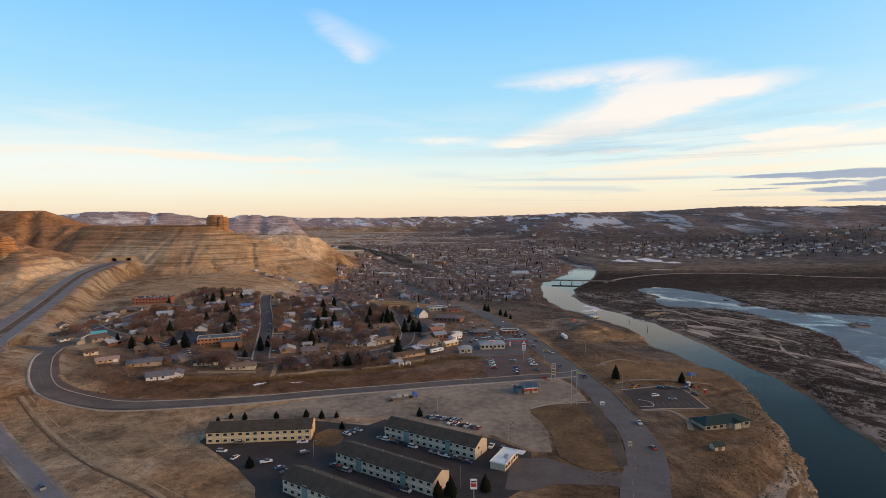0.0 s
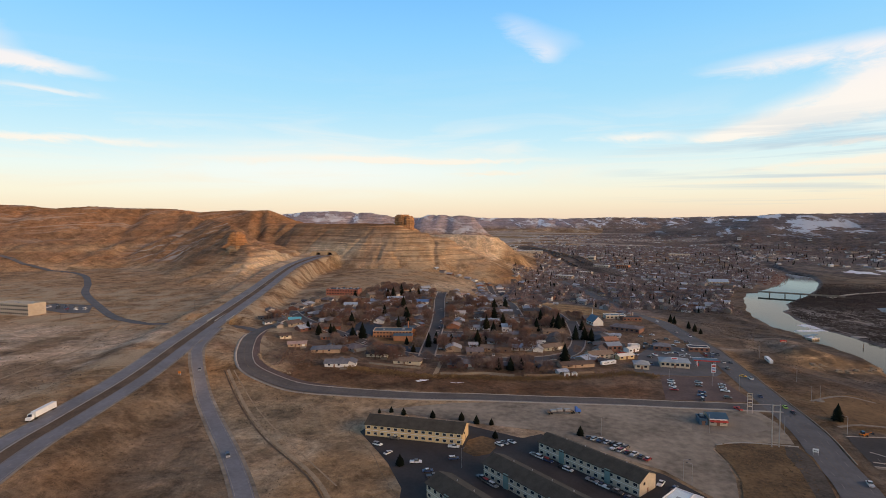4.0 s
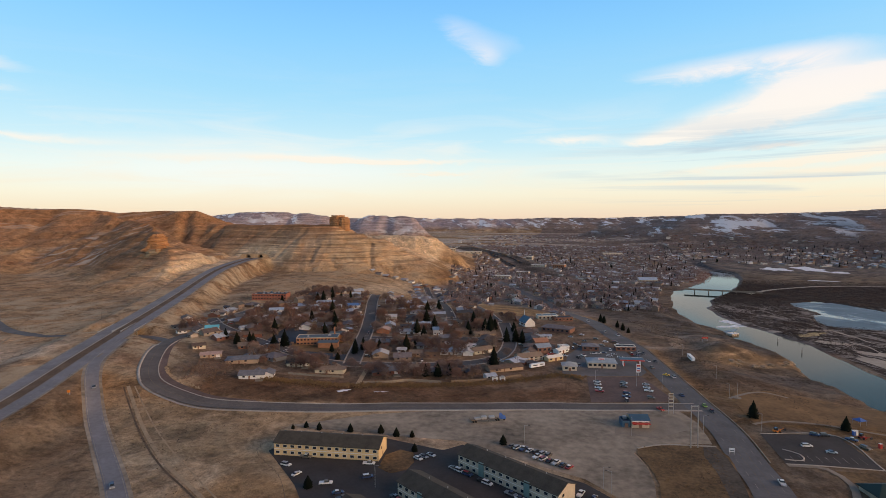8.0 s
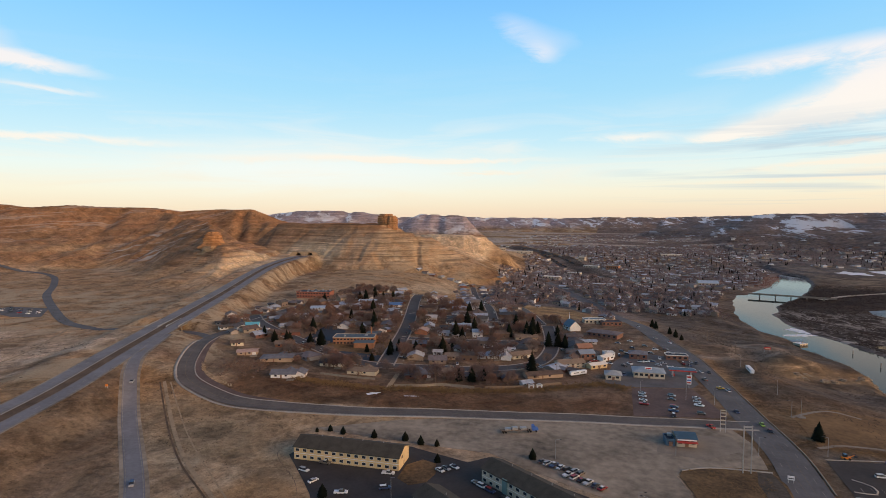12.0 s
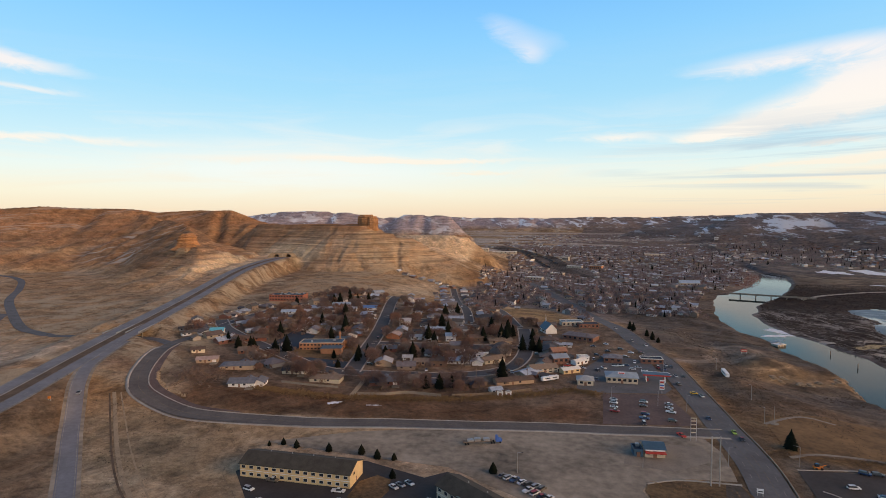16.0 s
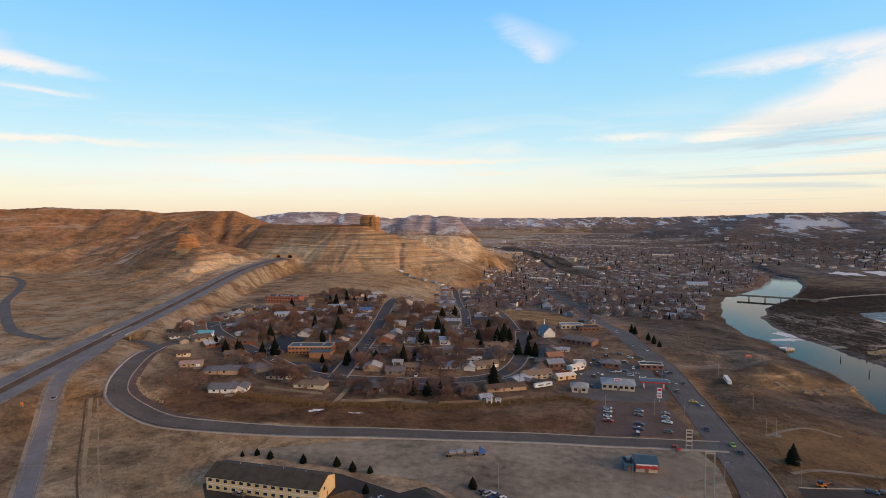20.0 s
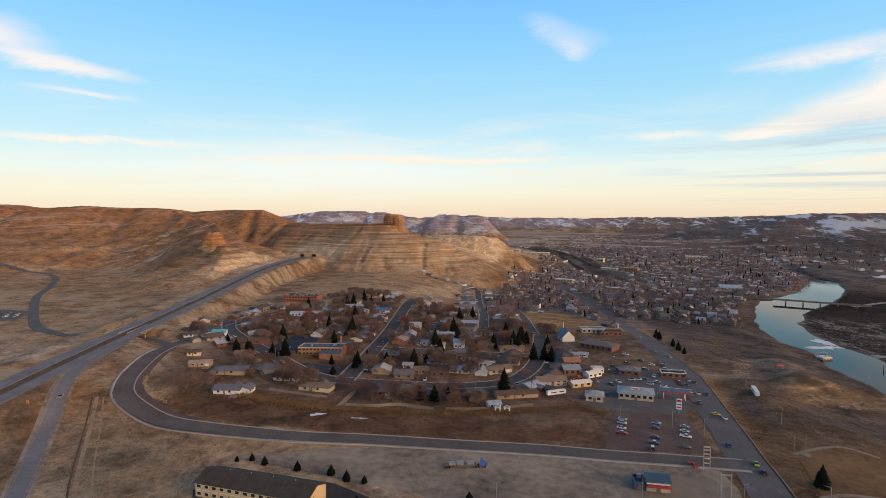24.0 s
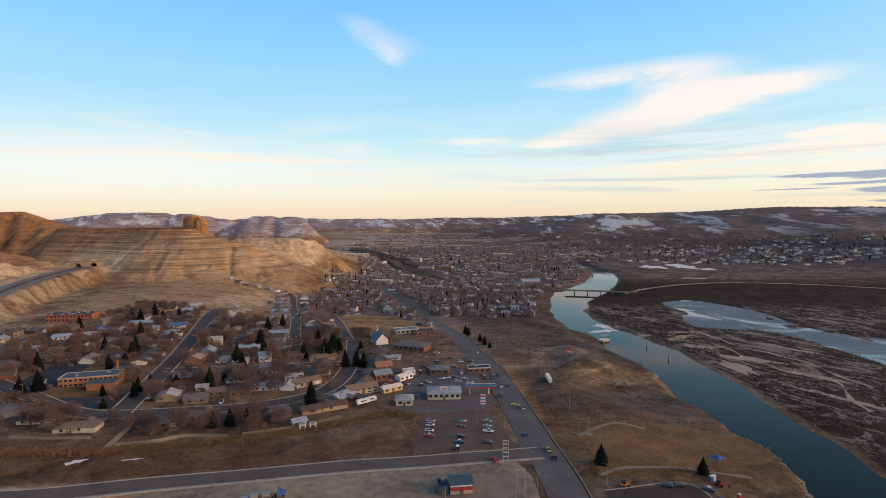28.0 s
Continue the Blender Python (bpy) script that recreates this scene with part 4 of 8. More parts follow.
    hx, rx = np.interp(y, [p[1] for p in HIGHWAY], [p[0] for p in HIGHWAY]), np.interp(y, (120, 186, 222, 272, 305), (-70, -123, -169, -228, -268))
    wedge = step(22, 30, x - hx) * step(-6, -16, x - rx) * step(320, 300, y)
    col = lay(col, (0.16, 0.12, 0.083), wedge * 0.85)
    # slope under the highway
    dh, yh = polyline_distance(x, y, HIGHWAY)
    under = step(90, 60, dh) * step(24, 30, dh) * step(330, 420, y) * step(900, 760, y) * step(0.42, 0.6, n2)
    side = step(95, 70, dh) * step(20, 26, dh) * step(330, 380, y) * step(985, 940, y) * (x > hx)
    col = lay(col, (0.19, 0.132, 0.083), side * 0.85)
    col = lay(col, (0.36, 0.27, 0.175), under * 0.5)
    # old snow in the lee of the far slopes
    shade_side = step(-0.10, 0.10, gx * 0.7 + 0.3 * (fbm(x, y, 130, 81, 3) - 0.35)) * step(1.0, 0.4, steep)
    snow = step(20, 60, z) * step(1900, 2400, y) * (0.35 + 0.65 * shade_side) * (1 - 0.35 * step(500, 1100, x))
    scarp = step(500, 512, y + 0.35 * (165 - x)) * step(552, 536, y + 0.35 * (165 - x)) * step(115, 140, x) * step(6, 12, d)
    rocky = np.clip(0.9 * scarp + rock * (0.22 + 0.78 * step(-900, -640, x)) + hills * 0.9, 0, 1)
    wash = np.maximum(wash, np.maximum(slope * 0.55, 0.1 * field * step(390, 430, y)))
    wash = np.maximum(wash, 0.35 * step(1230, 1300, y) * step(-10, -15, z) * step(380, 420, x) * step(1900, 1700, y))
    wash = wash * (1 - 0.85 * erod)
    rocky = rocky * step(34, 62, dh) * (1 - 0.85 * cream)
    wash = np.maximum(wash, 1.0 * side)
    ribs = step(150, 90, np.hypot(x + 905, y - 935)) * step(22, 34, z)
    ribs = np.maximum(ribs, 0.5 * rock * step(-660, -800, x) * step(30, 50, z) * step(0.35, 0.55, fbm(x, y, 260, 77)))
    ribs = np.maximum(ribs, 0.8 * step(0, 12, np.interp(y, (200, 250, 272, 335, 400), (58, 41, 24, 22, 18)) - d) * step(0, 4, d) * step(190, 206, y) * step(420, 380, y))
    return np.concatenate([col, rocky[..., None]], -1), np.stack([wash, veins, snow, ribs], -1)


def grid_mesh(name, material):
    ny, nx = XX.shape
    me = bpy.data.meshes.new(name)
    n = nx * ny
    me.vertices.add(n)
    me.vertices.foreach_set("co", np.stack([XX, YY, ZZ], -1).astype(np.float32).ravel())
    a = (np.arange(ny - 1)[:, None] * nx + np.arange(nx - 1)[None, :]).ravel()
    quads = np.stack([a, a + 1, a + nx + 1, a + nx], -1)
    me.loops.add(quads.size)
    me.polygons.add(len(quads))
    me.polygons.foreach_set("loop_start", np.arange(0, quads.size, 4, dtype=np.int32))
    me.loops.foreach_set("vertex_index", quads.astype(np.int32).ravel())
    me.update(calc_edges=True)
    col = me.color_attributes.new("soil", "FLOAT_COLOR", "POINT")
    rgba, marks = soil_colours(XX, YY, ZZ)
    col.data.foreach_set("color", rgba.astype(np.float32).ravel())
    col = me.color_attributes.new("marks", "FLOAT_COLOR", "POINT")
    col.data.foreach_set("color", marks.astype(np.float32).ravel())
    me.materials.append(material)
    me.shade_smooth()
    return me


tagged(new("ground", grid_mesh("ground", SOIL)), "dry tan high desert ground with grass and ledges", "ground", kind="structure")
W = Shape().add([(60, -1500, WATER), (1400, -1500, WATER), (1400, 1760, WATER), (100, 1760, WATER)], [(0, 1, 2, 3)])
tagged(new("water", W.mesh("water", RIVER)), "calm dark teal river water between banks", "river", kind="structure")


# ---- roads and paved yards ----
def smooth_line(pts, gap=5.0):
    """Even points along a Catmull-Rom curve."""
    p = [Vector((*q, 0)) for q in pts]
    p = [2 * p[0] - p[1]] + p + [2 * p[-1] - p[-2]]
    out = []
    for a, b, c, d in zip(p, p[1:], p[2:], p[3:]):
        n = max(2, int((c - b).length / gap))
        for i in range(n):
            t = i / n
            out.append(0.5 * (2 * b + (c - a) * t + (2 * a - 5 * b + 4 * c - d) * t * t + (3 * b - a - 3 * c + d) * t ** 3))
    out.append(p[-2])
    return [(q.x, q.y) for q in out]


def ribbon(name, pts, width, material, label, category, lift=0.14, offset=0.0, kind="structure", cuts=4, parent=None, thick=0.0, gap=5.0, level=None):
    """A strip laid on the ground along a line, or at a height of its own, offset to its right."""
    line = smooth_line(pts, gap)
    s = Shape()
    rows = []
    for i, (x, y) in enumerate(line):
        ax, ay = line[max(i - 1, 0)]
        bx, by = line[min(i + 1, len(line) - 1)]
        L = math.hypot(bx - ax, by - ay)
        nx, ny = (by - ay) / L, -(bx - ax) / L
        w = width(i / (len(line) - 1)) if callable(width) else width
        rows.append([(x + nx * (offset + w * (k / cuts - 0.5)), y + ny * (offset + w * (k / cuts - 0.5))) for k in range(cuts + 1)])
    flat = np.array(rows)
    zs = ground_z(flat[..., 0], flat[..., 1])
    zs = np.maximum(zs, zs.mean(1, keepdims=True) - 0.1) + lift
    if level is not None:
        zs = np.repeat(level(np.array([y for _, y in line]))[:, None], cuts + 1, 1) + lift
    for r, z in zip(rows, zs):
        s.v += [(x, y, float(h)) for (x, y), h in zip(r, z)]
    m = cuts + 1
    for i in range(len(rows) - 1):
        s.f += [(i * m + k, i * m + k + 1, (i + 1) * m + k + 1, (i + 1) * m + k) for k in range(cuts)]
    if thick:
        base = len(s.v)
        s.v += [(x, y, z - thick) for x, y, z in s.v]
        for i in range(len(rows) - 1):
            for k in (0, cuts):
                s.f.append((i * m + k, (i + 1) * m + k, base + (i + 1) * m + k, base + i * m + k))
    me = s.mesh(name, material, True)
    if parent is not None:
        return part(name, me, material, parent, label)
    return tagged(new(name, me), label, category, kind=kind)


def yard(name, corners, material, label, category, lift=0.10, kind="structure", cell=7.0, parent=None, rim=0.0):
    """A paved or planted area laid over the ground."""
    bm = bmesh.new()
    bm.faces.new([bm.verts.new((x, y, 0)) for x, y in corners])
    for axis in (0, 1):
        lo, hi = min(c[axis] for c in corners), max(c[axis] for c in corners)
        for k in range(1, int((hi - lo) / cell) + 1):
            co, no = [0, 0, 0], [0, 0, 0]
            co[axis], no[axis] = lo + k * cell, 1
            bmesh.ops.bisect_plane(bm, geom=bm.verts[:] + bm.edges[:] + bm.faces[:], plane_co=co, plane_no=no)
    for v in bm.verts:
        v.co.z = gz(v.co.x, v.co.y) + lift
    bmesh.ops.recalc_face_normals(bm, faces=bm.faces)
    if rim:
        r = bmesh.ops.extrude_edge_only(bm, edges=[e for e in bm.edges if e.is_boundary])
        for v in r["geom"]:
            if isinstance(v, bmesh.types.BMVert):
                v.co.z -= rim
    for f in bm.faces:
        if f.normal.z < -0.5:
            f.normal_flip()
    me = bpy.data.meshes.new(name)
    bm.to_mesh(me)
    bm.free()
    me.materials.append(material)
    if parent is not None:
        return part(name, me, material, parent, label)
    return tagged(new(name, me), label, category, kind=kind)


MAIN = MAIN_LINE
FRONT = ((-286, 452), (-298, 425), (-297, 405), (-286, 380), (-268, 352), (-252, 332), (-237, 320), (-214, 312), (-190, 307.5), (-163, 310), (-117, 319), (-75, 332), (-35, 343), (0, 352.5), (33, 358.5), (59, 364), (90, 370))
RAMP = ((-70, 130), (-110, 165), (-139, 193), (-168, 219), (-197, 243), (-231, 271), (-257, 294), (-276, 312), (-298, 338), (-326, 388))
ST_SCHOOL = ((-140, 405), (-145, 422), (-158, 469), (-174, 524), (-197, 593), (-222, 665), (-240, 727))
ST_LOW = ((-330, 500), (-290, 462), (-233, 434), (-210, 424), (-181, 410), (-160, 403), (-141, 404), (-103, 416), (-72, 427), (-46, 446), (-35, 472), (-36, 523), (-51, 601))
ST_MID = ((-163, 488), (-106, 507), (-65, 520), (-38, 526))
ST_HIGH = ((-199, 597), (-150, 601), (-108, 605), (-53, 606))
ST_LONG = ((-108, 605), (-135, 690), (-185, 830), (-238, 979))
ST_DIAG = ((-58, 606), (-74, 650), (-120, 790), (-160, 900), (-178, 955))
ST_WEST = ((-310, 480), (-318, 560), (-300, 640), (-262, 700), (-240, 727))

ribbon("road", MAIN, lambda f: 16.2 + 8 * max(0, 1 - f * 7), ASPHALT, "wide grey asphalt main road with kerbs", "road", 0.16, cuts=6)
ribbon("road", FRONT, 10.8, ASPHALT_BROWN, "curving grey asphalt two lane road", "road", 0.15)
ribbon("road", RAMP, 7.6, ASPHALT_PALE, "pale worn slip road off the highway", "road", 0.16)
for line, w in ((ST_SCHOOL, 11.5), (ST_LOW, 11), (ST_MID, 7.5), (ST_HIGH, 8), (ST_LONG, 9.5), (ST_DIAG, 9), (ST_WEST, 8)):
    ribbon("street", line, w, STREET, "dark asphalt residential street with pale kerbs", "street", 0.13)
    for side in (-1, 1):
        ribbon("kerb", line, 1.2, PAVING, "pale concrete street kerb", "kerb", 0.24, offset=side * (w / 2 + 0.5), cuts=1, thick=0.25)
for off, w in ((-1.6, 9.8), (15.4, 9.6)):
    ribbon("highway", HIGHWAY, w, ASPHALT_PALE, "grey divided highway carriageway", "highway", 0.2, offset=off, gap=8, level=highway_z)
ribbon("median", HIGHWAY, 7.2, MEDIAN, "dry brown soil strip between the carriageways", "median", 0.12, offset=6.9, cuts=2, gap=8, level=highway_z)
ribbon("shoulder", HIGHWAY, 0.9, PAVING, "pale inner shoulder of the highway", "shoulder", 0.26, offset=3.6, cuts=1, gap=8, level=highway_z)
for off in (-7.1, 20.8):
    ribbon("shoulder", HIGHWAY, 1.3, GRAVEL, "pale gravel shoulder of the highway", "shoulder", 0.16, offset=off, cuts=1, gap=8, level=highway_z)
for off in (-4.6, 4.6):
    ribbon("shoulder", RAMP, 1.7, GRAVEL, "pale gravel shoulder of the slip road", "shoulder", 0.13, offset=off, cuts=1)


# ---- inns ----
def inn(x, y, turn, length, depth, wall_mat, teal=False, label=""):
    """Two storeys, rows of windows, dark hipped-gable roof. Front faces -y before the turn."""
    t = thing("motel", label, "motel", "inns by the road")
    h, rise = 6.0, 2.6
    z0 = min(gz(x + dx, y + dy) for dx in (-15, 0, 15) for dy in (-6, 6))
    s = Shape().prism([(-depth / 2, 0), (depth / 2, 0), (depth / 2, h), (0, h + rise - 0.3), (-depth / 2, h)], -length / 2, length / 2)
    part("wall", s, wall_mat, t)
    o = 0.7
    s = Shape().prism([(-depth / 2 - o, h - 0.25), (0, h + rise), (depth / 2 + o, h - 0.25), (depth / 2 + o, h - 0.02), (0, h + rise + 0.28), (-depth / 2 - o, h - 0.02)], -length / 2 - 0.5, length / 2 + 0.5)
    part("roof", s, MOTEL_ROOF, t)
    part("base_trim", Shape().box(0, -depth / 2 - 0.06, 2.95, length, 0.12, 0.22), TRIM, t)
    n = int(length / 3.6)
    pane = Shape().box(0, -0.05, 0, 1.7, 0.1, 1.15).mesh("window", GLASS)
    rim = Shape().box(0, -0.03, -0.1, 1.95, 0.05, 1.36).mesh("window_frame", TRIM)
    for k in range(n):
        px = -length / 2 + (k + 0.5) * length / n
        for zz in (1.0, 4.0):
            w = part("window", pane, GLASS, t)
            w.location = (px, -depth / 2 - 0.02, zz)
            f = part("frame", rim, TRIM, w)
    if teal:
        for k in (-0.24, 0.22):
            part("teal_panel", Shape().box(k * length, -depth / 2 - 0.25, 0.0, 2.6, 0.5, h + 0.3), TEAL, t)
    for k in (-1, 1):
        part("door", Shape().box(k * length / 2, 0, 0.1, 0.1, 1.1, 2.1), DOOR, t)
        part("gable_window", Shape().box(k * length / 2, -2.5, 4.0, 0.1, 1.3, 1.1), GLASS, t)
    for k in range(4):
        part("roof_vent", Shape().tube(((k - 1.5) * length / 5, 1.5, h + rise - 0.9), ((k - 1.5) * length / 5, 1.5, h + rise + 0.2), 0.25, 0.2), STEEL, t)
    t.matrix_world = pose(x, y, z0, 0, 0, turn)
    return t


inn(-92.6, 268, 4.6, 50.5, 14, CREAM, label="long cream two storey motel with dark roof")
inn(-5.3, 257.5, -31.5, 51.5, 12, CREAM_GREY, True, label="pale two storey motel with teal panels and dark roof")
inn(-23.7, 226.5, -33.4, 52.5, 12, CREAM_GREY, True, label="pale two storey motel with teal panels and dark roof")
inn(-41.5, 203, -33.4, 50, 12, CREAM_GREY, True, label="pale two storey motel with teal panels and dark roof")


# ---- houses ----
def house(w, d, h, rise, style, wall_mat, roof_mat, garage=True):
    """Low dwelling, front to -y; wider ones carry a wing behind."""
    t = new("house")
    o = 0.75
    if style == "gable":
        part("wall", Shape().prism([(-d / 2, -0.6), (d / 2, -0.6), (d / 2, h), (0, h + rise - 0.15), (-d / 2, h)], -w / 2, w / 2), wall_mat, t)
        part("roof", Shape().prism([(-d / 2 - o, h - 0.25), (0, h + rise), (d / 2 + o, h - 0.25), (d / 2 + o, h - 0.05), (0, h + rise + 0.22), (-d / 2 - o, h - 0.05)], -w / 2 - o, w / 2 + o), roof_mat, t)
    else:
        part("wall", Shape().box(0, 0, -0.6, w, d, h + 0.6), wall_mat, t)
        a, b, r = w / 2 + o, d / 2 + o, max(w / 2 - d / 2, 0.6)
        part("roof", Shape().add([(-a, -b, h - 0.12), (a, -b, h - 0.12), (a, b, h - 0.12), (-a, b, h - 0.12), (-a, -b, h + 0.06), (a, -b, h + 0.06), (a, b, h + 0.06), (-a, b, h + 0.06), (-r, 0, h + rise), (r, 0, h + rise)],
             [(3, 2, 1, 0), (0, 1, 5, 4), (1, 2, 6, 5), (2, 3, 7, 6), (3, 0, 4, 7), (4, 5, 9, 8), (6, 7, 8, 9), (5, 6, 9), (7, 4, 8)]), roof_mat, t)
    pane = Shape().box(0, 0, 0, 1.5, 0.12, 1.1).mesh("window", GLASS)
    for px, py in ((-w * 0.3, -d / 2), (w * 0.12, -d / 2), (-w * 0.25, d / 2), (w * 0.25, d / 2)):
        part("window", pane, GLASS, t).location = (px, py, 1.1)
    part("door", Shape().box(-w * 0.08, -d / 2, 0, 1.0, 0.14, 2.05), DOOR, t)
    if w > 14:
        part("rear_wing_wall", Shape().prism([(-w * 0.22, -0.6), (w * 0.02, -0.6), (w * 0.02, h - 0.3), (-w * 0.1, h + rise * 0.5), (-w * 0.22, h - 0.3)], 0, 5).mesh("rear_wing_wall", wall_mat), wall_mat, t).matrix_local = Matrix.Translation((0, d / 2 - 1.0, 0)) @ Matrix.Rotation(radians(90), 4, "Z")
        part("rear_wing_roof", Shape().prism([(-w * 0.22 - o, h - 0.5), (-w * 0.1, h + rise * 0.5 + 0.05), (w * 0.02 + o, h - 0.5), (w * 0.02 + o, h - 0.3), (-w * 0.1, h + rise * 0.5 + 0.25), (-w * 0.22 - o, h - 0.3)], -1.5, 5.4).mesh("rear_wing_roof", roof_mat), roof_mat, t).matrix_local = Matrix.Translation((0, d / 2 - 1.0, 0)) @ Matrix.Rotation(radians(90), 4, "Z")
    if garage:
        part("driveway", Shape().box(w * 0.35, -d / 2 - 2.6, -0.4, 4.6, 5, 0.5), CONCRETE, t)
        part("garage_door", Shape().box(w * 0.35, -d / 2, 0, 2.6, 0.14, 2.1), TRIM, t)
    part("chimney", Shape().box(w * 0.2, d * 0.12, h, 0.6, 0.6, rise + 0.4), BRICK_RED, t)
    return t


def tree(seed, height, spread):
    rnd = random.Random(seed)
    t = new("tree")
    trunk, crown = Shape(), Shape()
    trunk.tube((0, 0, -0.3), (0, 0, height * 0.34), 0.024 * height, 0.017 * height)
    tips = []
    for k in range(11):
        a, lean = k * 2.4 + rnd.random(), 0.35 + 0.75 * rnd.random()
        base = Vector((0, 0, height * (0.24 + 0.12 * rnd.random())))
        tip = Vector((math.cos(a) * spread * 0.62 * lean, math.sin(a) * spread * 0.62 * lean, height * (0.94 - 0.36 * lean * rnd.random() - 0.1 * lean)))
        trunk.tube(base, tip, 0.011 * height, 0.004 * height, 4)
        tips.append((base, tip))
    lobes = [(tip, 0.5 + 0.5 * rnd.random()) for _, tip in tips]
    for k in range(2300):
        a, b, f = rnd.random() * math.tau, rnd.uniform(-0.85, 1.0), 0.35 + 0.65 * rnd.random() ** 0.45
        c = math.sqrt(1 - b * b)
        dent = 1.0 + 0.3 * noise.noise((c * math.cos(a) * 1.9 + seed, c * math.sin(a) * 1.9, b * 1.9)) + 0.18 * noise.noise((c * math.cos(a) * 5 + seed, c * math.sin(a) * 5, b * 5))
        p = Vector((c * math.cos(a) * spread * 0.48 * f * dent, c * math.sin(a) * spread * 0.48 * f * dent, height * (0.58 + 0.40 * b * f * dent)))
        if k % 4 == 0:
            tip, far = rnd.choice(lobes)
            p = tip + Vector((rnd.gauss(0, 0.07), rnd.gauss(0, 0.07), rnd.gauss(0, 0.05))) * height * far
        out = Vector((p.x * 0.8 + rnd.gauss(0, 1) * spread * 0.16, p.y * 0.8 + rnd.gauss(0, 1) * spread * 0.16, (p.z - height * 0.45) * 0.6 + rnd.gauss(0.5, 0.6) * height * 0.12))
        out = out.normalized() * (0.05 + 0.08 * rnd.random()) * height
        side = out.cross(Vector((rnd.gauss(0, 1), rnd.gauss(0, 1), rnd.gauss(0, 1)))).normalized() * (0.0042 * height + 0.014)
        q = p + out
        crown.add([p - side * 0.4, p + side * 0.4, q + side, q - side * 0.9 + out * 0.2], [(0, 1, 2, 3)])
    part("trunk", trunk, BARK, t)
    part("crown", crown, TWIGS, t)
    return t


def conifer(seed, height, spread):
    rnd = random.Random(seed)
    t = new("conifer")
    part("trunk", Shape().tube((0, 0, -0.3), (0, 0, height * 0.9), 0.02 * height, 0.004 * height), BARK, t)
    crown = Shape()
    for k in range(700):
        f = rnd.random() ** 1.15
        z = height * (0.08 + 0.9 * f)
        r = spread / 2 * (1 - f ** 2.1) ** 1.1 * (0.45 + 0.6 * rnd.random()) + 0.12
        a = rnd.random() * math.tau
        c, s = math.cos(a), math.sin(a)
        w, drop = (0.10 + 0.16 * rnd.random()) * spread * (1 - 0.6 * f), 0.10 * height * (0.5 + rnd.random() * 0.6)
        crown.add([(0.1 * c, 0.1 * s, z + drop * 0.5), (r * 0.75 * c - s * w / 2, r * 0.75 * s + c * w / 2, z - drop * 0.4), (r * c, r * s, z - drop * 0.75), (r * 0.75 * c + s * w / 2, r * 0.75 * s - c * w / 2, z - drop * 0.4)], [(0, 1, 2), (0, 2, 3)])
    part("crown", crown, NEEDLES, t)
    return t


rng = random.Random(7)
HOUSES = [tagged(house(w, d, h, r, s, WALLS, ROOFS, g), lab, "house", "houses of the quarter") for w, d, h, r, s, g, lab in (
    (18, 10.5, 2.5, 2.0, "gable", True, "single storey house with gable roof and garage"),
    (16, 12, 2.5, 2.2, "hip", True, "single storey house with low hipped roof"),
    (20, 10.5, 2.4, 1.7, "gable", True, "long low ranch house with shallow gable roof"),
    (13, 9.5, 2.7, 2.4, "gable", False, "small cottage with steep gable roof"),
    (16, 12.5, 2.5, 2.1, "hip", True, "square bungalow with hipped shingle roof"),
    (10, 8, 5.2, 2.2, "gable", False, "two storey house with gable roof"),
    (7, 6, 2.4, 1.1, "gable", False, "small shed with gable roof"))]
TREES = [tagged(tree(20 + k, h, s), "leafless greyish brown deciduous tree in winter", "tree", "bare trees of the quarter") for k, (h, s) in enumerate(((9, 8), (11, 9), (7.5, 7), (12.5, 9.5), (6, 6.5)))]
CONIFERS = [tagged(conifer(50 + k, h, s), "dark green conifer tree with dense needles", "tree", "conifers of the quarter") for k, (h, s) in enumerate(((12, 7.6), (9, 6.4), (14.0, 8.6), (4.8, 4.0)))]


# ---- the quarter: houses and trees along its streets ----
STREETS = (ST_SCHOOL, ST_LOW, ST_MID, ST_HIGH, ST_LONG, ST_DIAG, ST_WEST, FRONT)
used = []


def off_line(x, y, pts):
    return float(polyline_distance(np.array(x), np.array(y), pts)[0])


def free(x, y, r, roads=8.0):
    if any(math.hypot(x - a, y - b) < r + c for a, b, c in used):
        return False
    return all(off_line(x, y, s) > roads for s in STREETS)


# ground kept clear: school, brick block, church, shops, field
for x, y, r in ((-192, 448, 30), (-176, 432, 22), (-215, 462, 24), (-228, 440, 12), (-205, 480, 14), (-345, 634, 34), (-34, 595, 16), (-8, 640, 18), (8, 570, 16), (-45, 660, 34), (-60, 720, 30), (-80, 780, 26)):
    used.append((x, y, r))

stock = {}


def place(ob, m):
    """The first call moves the thing itself, later ones copy it."""
    if ob.name in stock:
        return copy_thing(ob, m)
    stock[ob.name] = True
    ob.matrix_world = m
    return ob


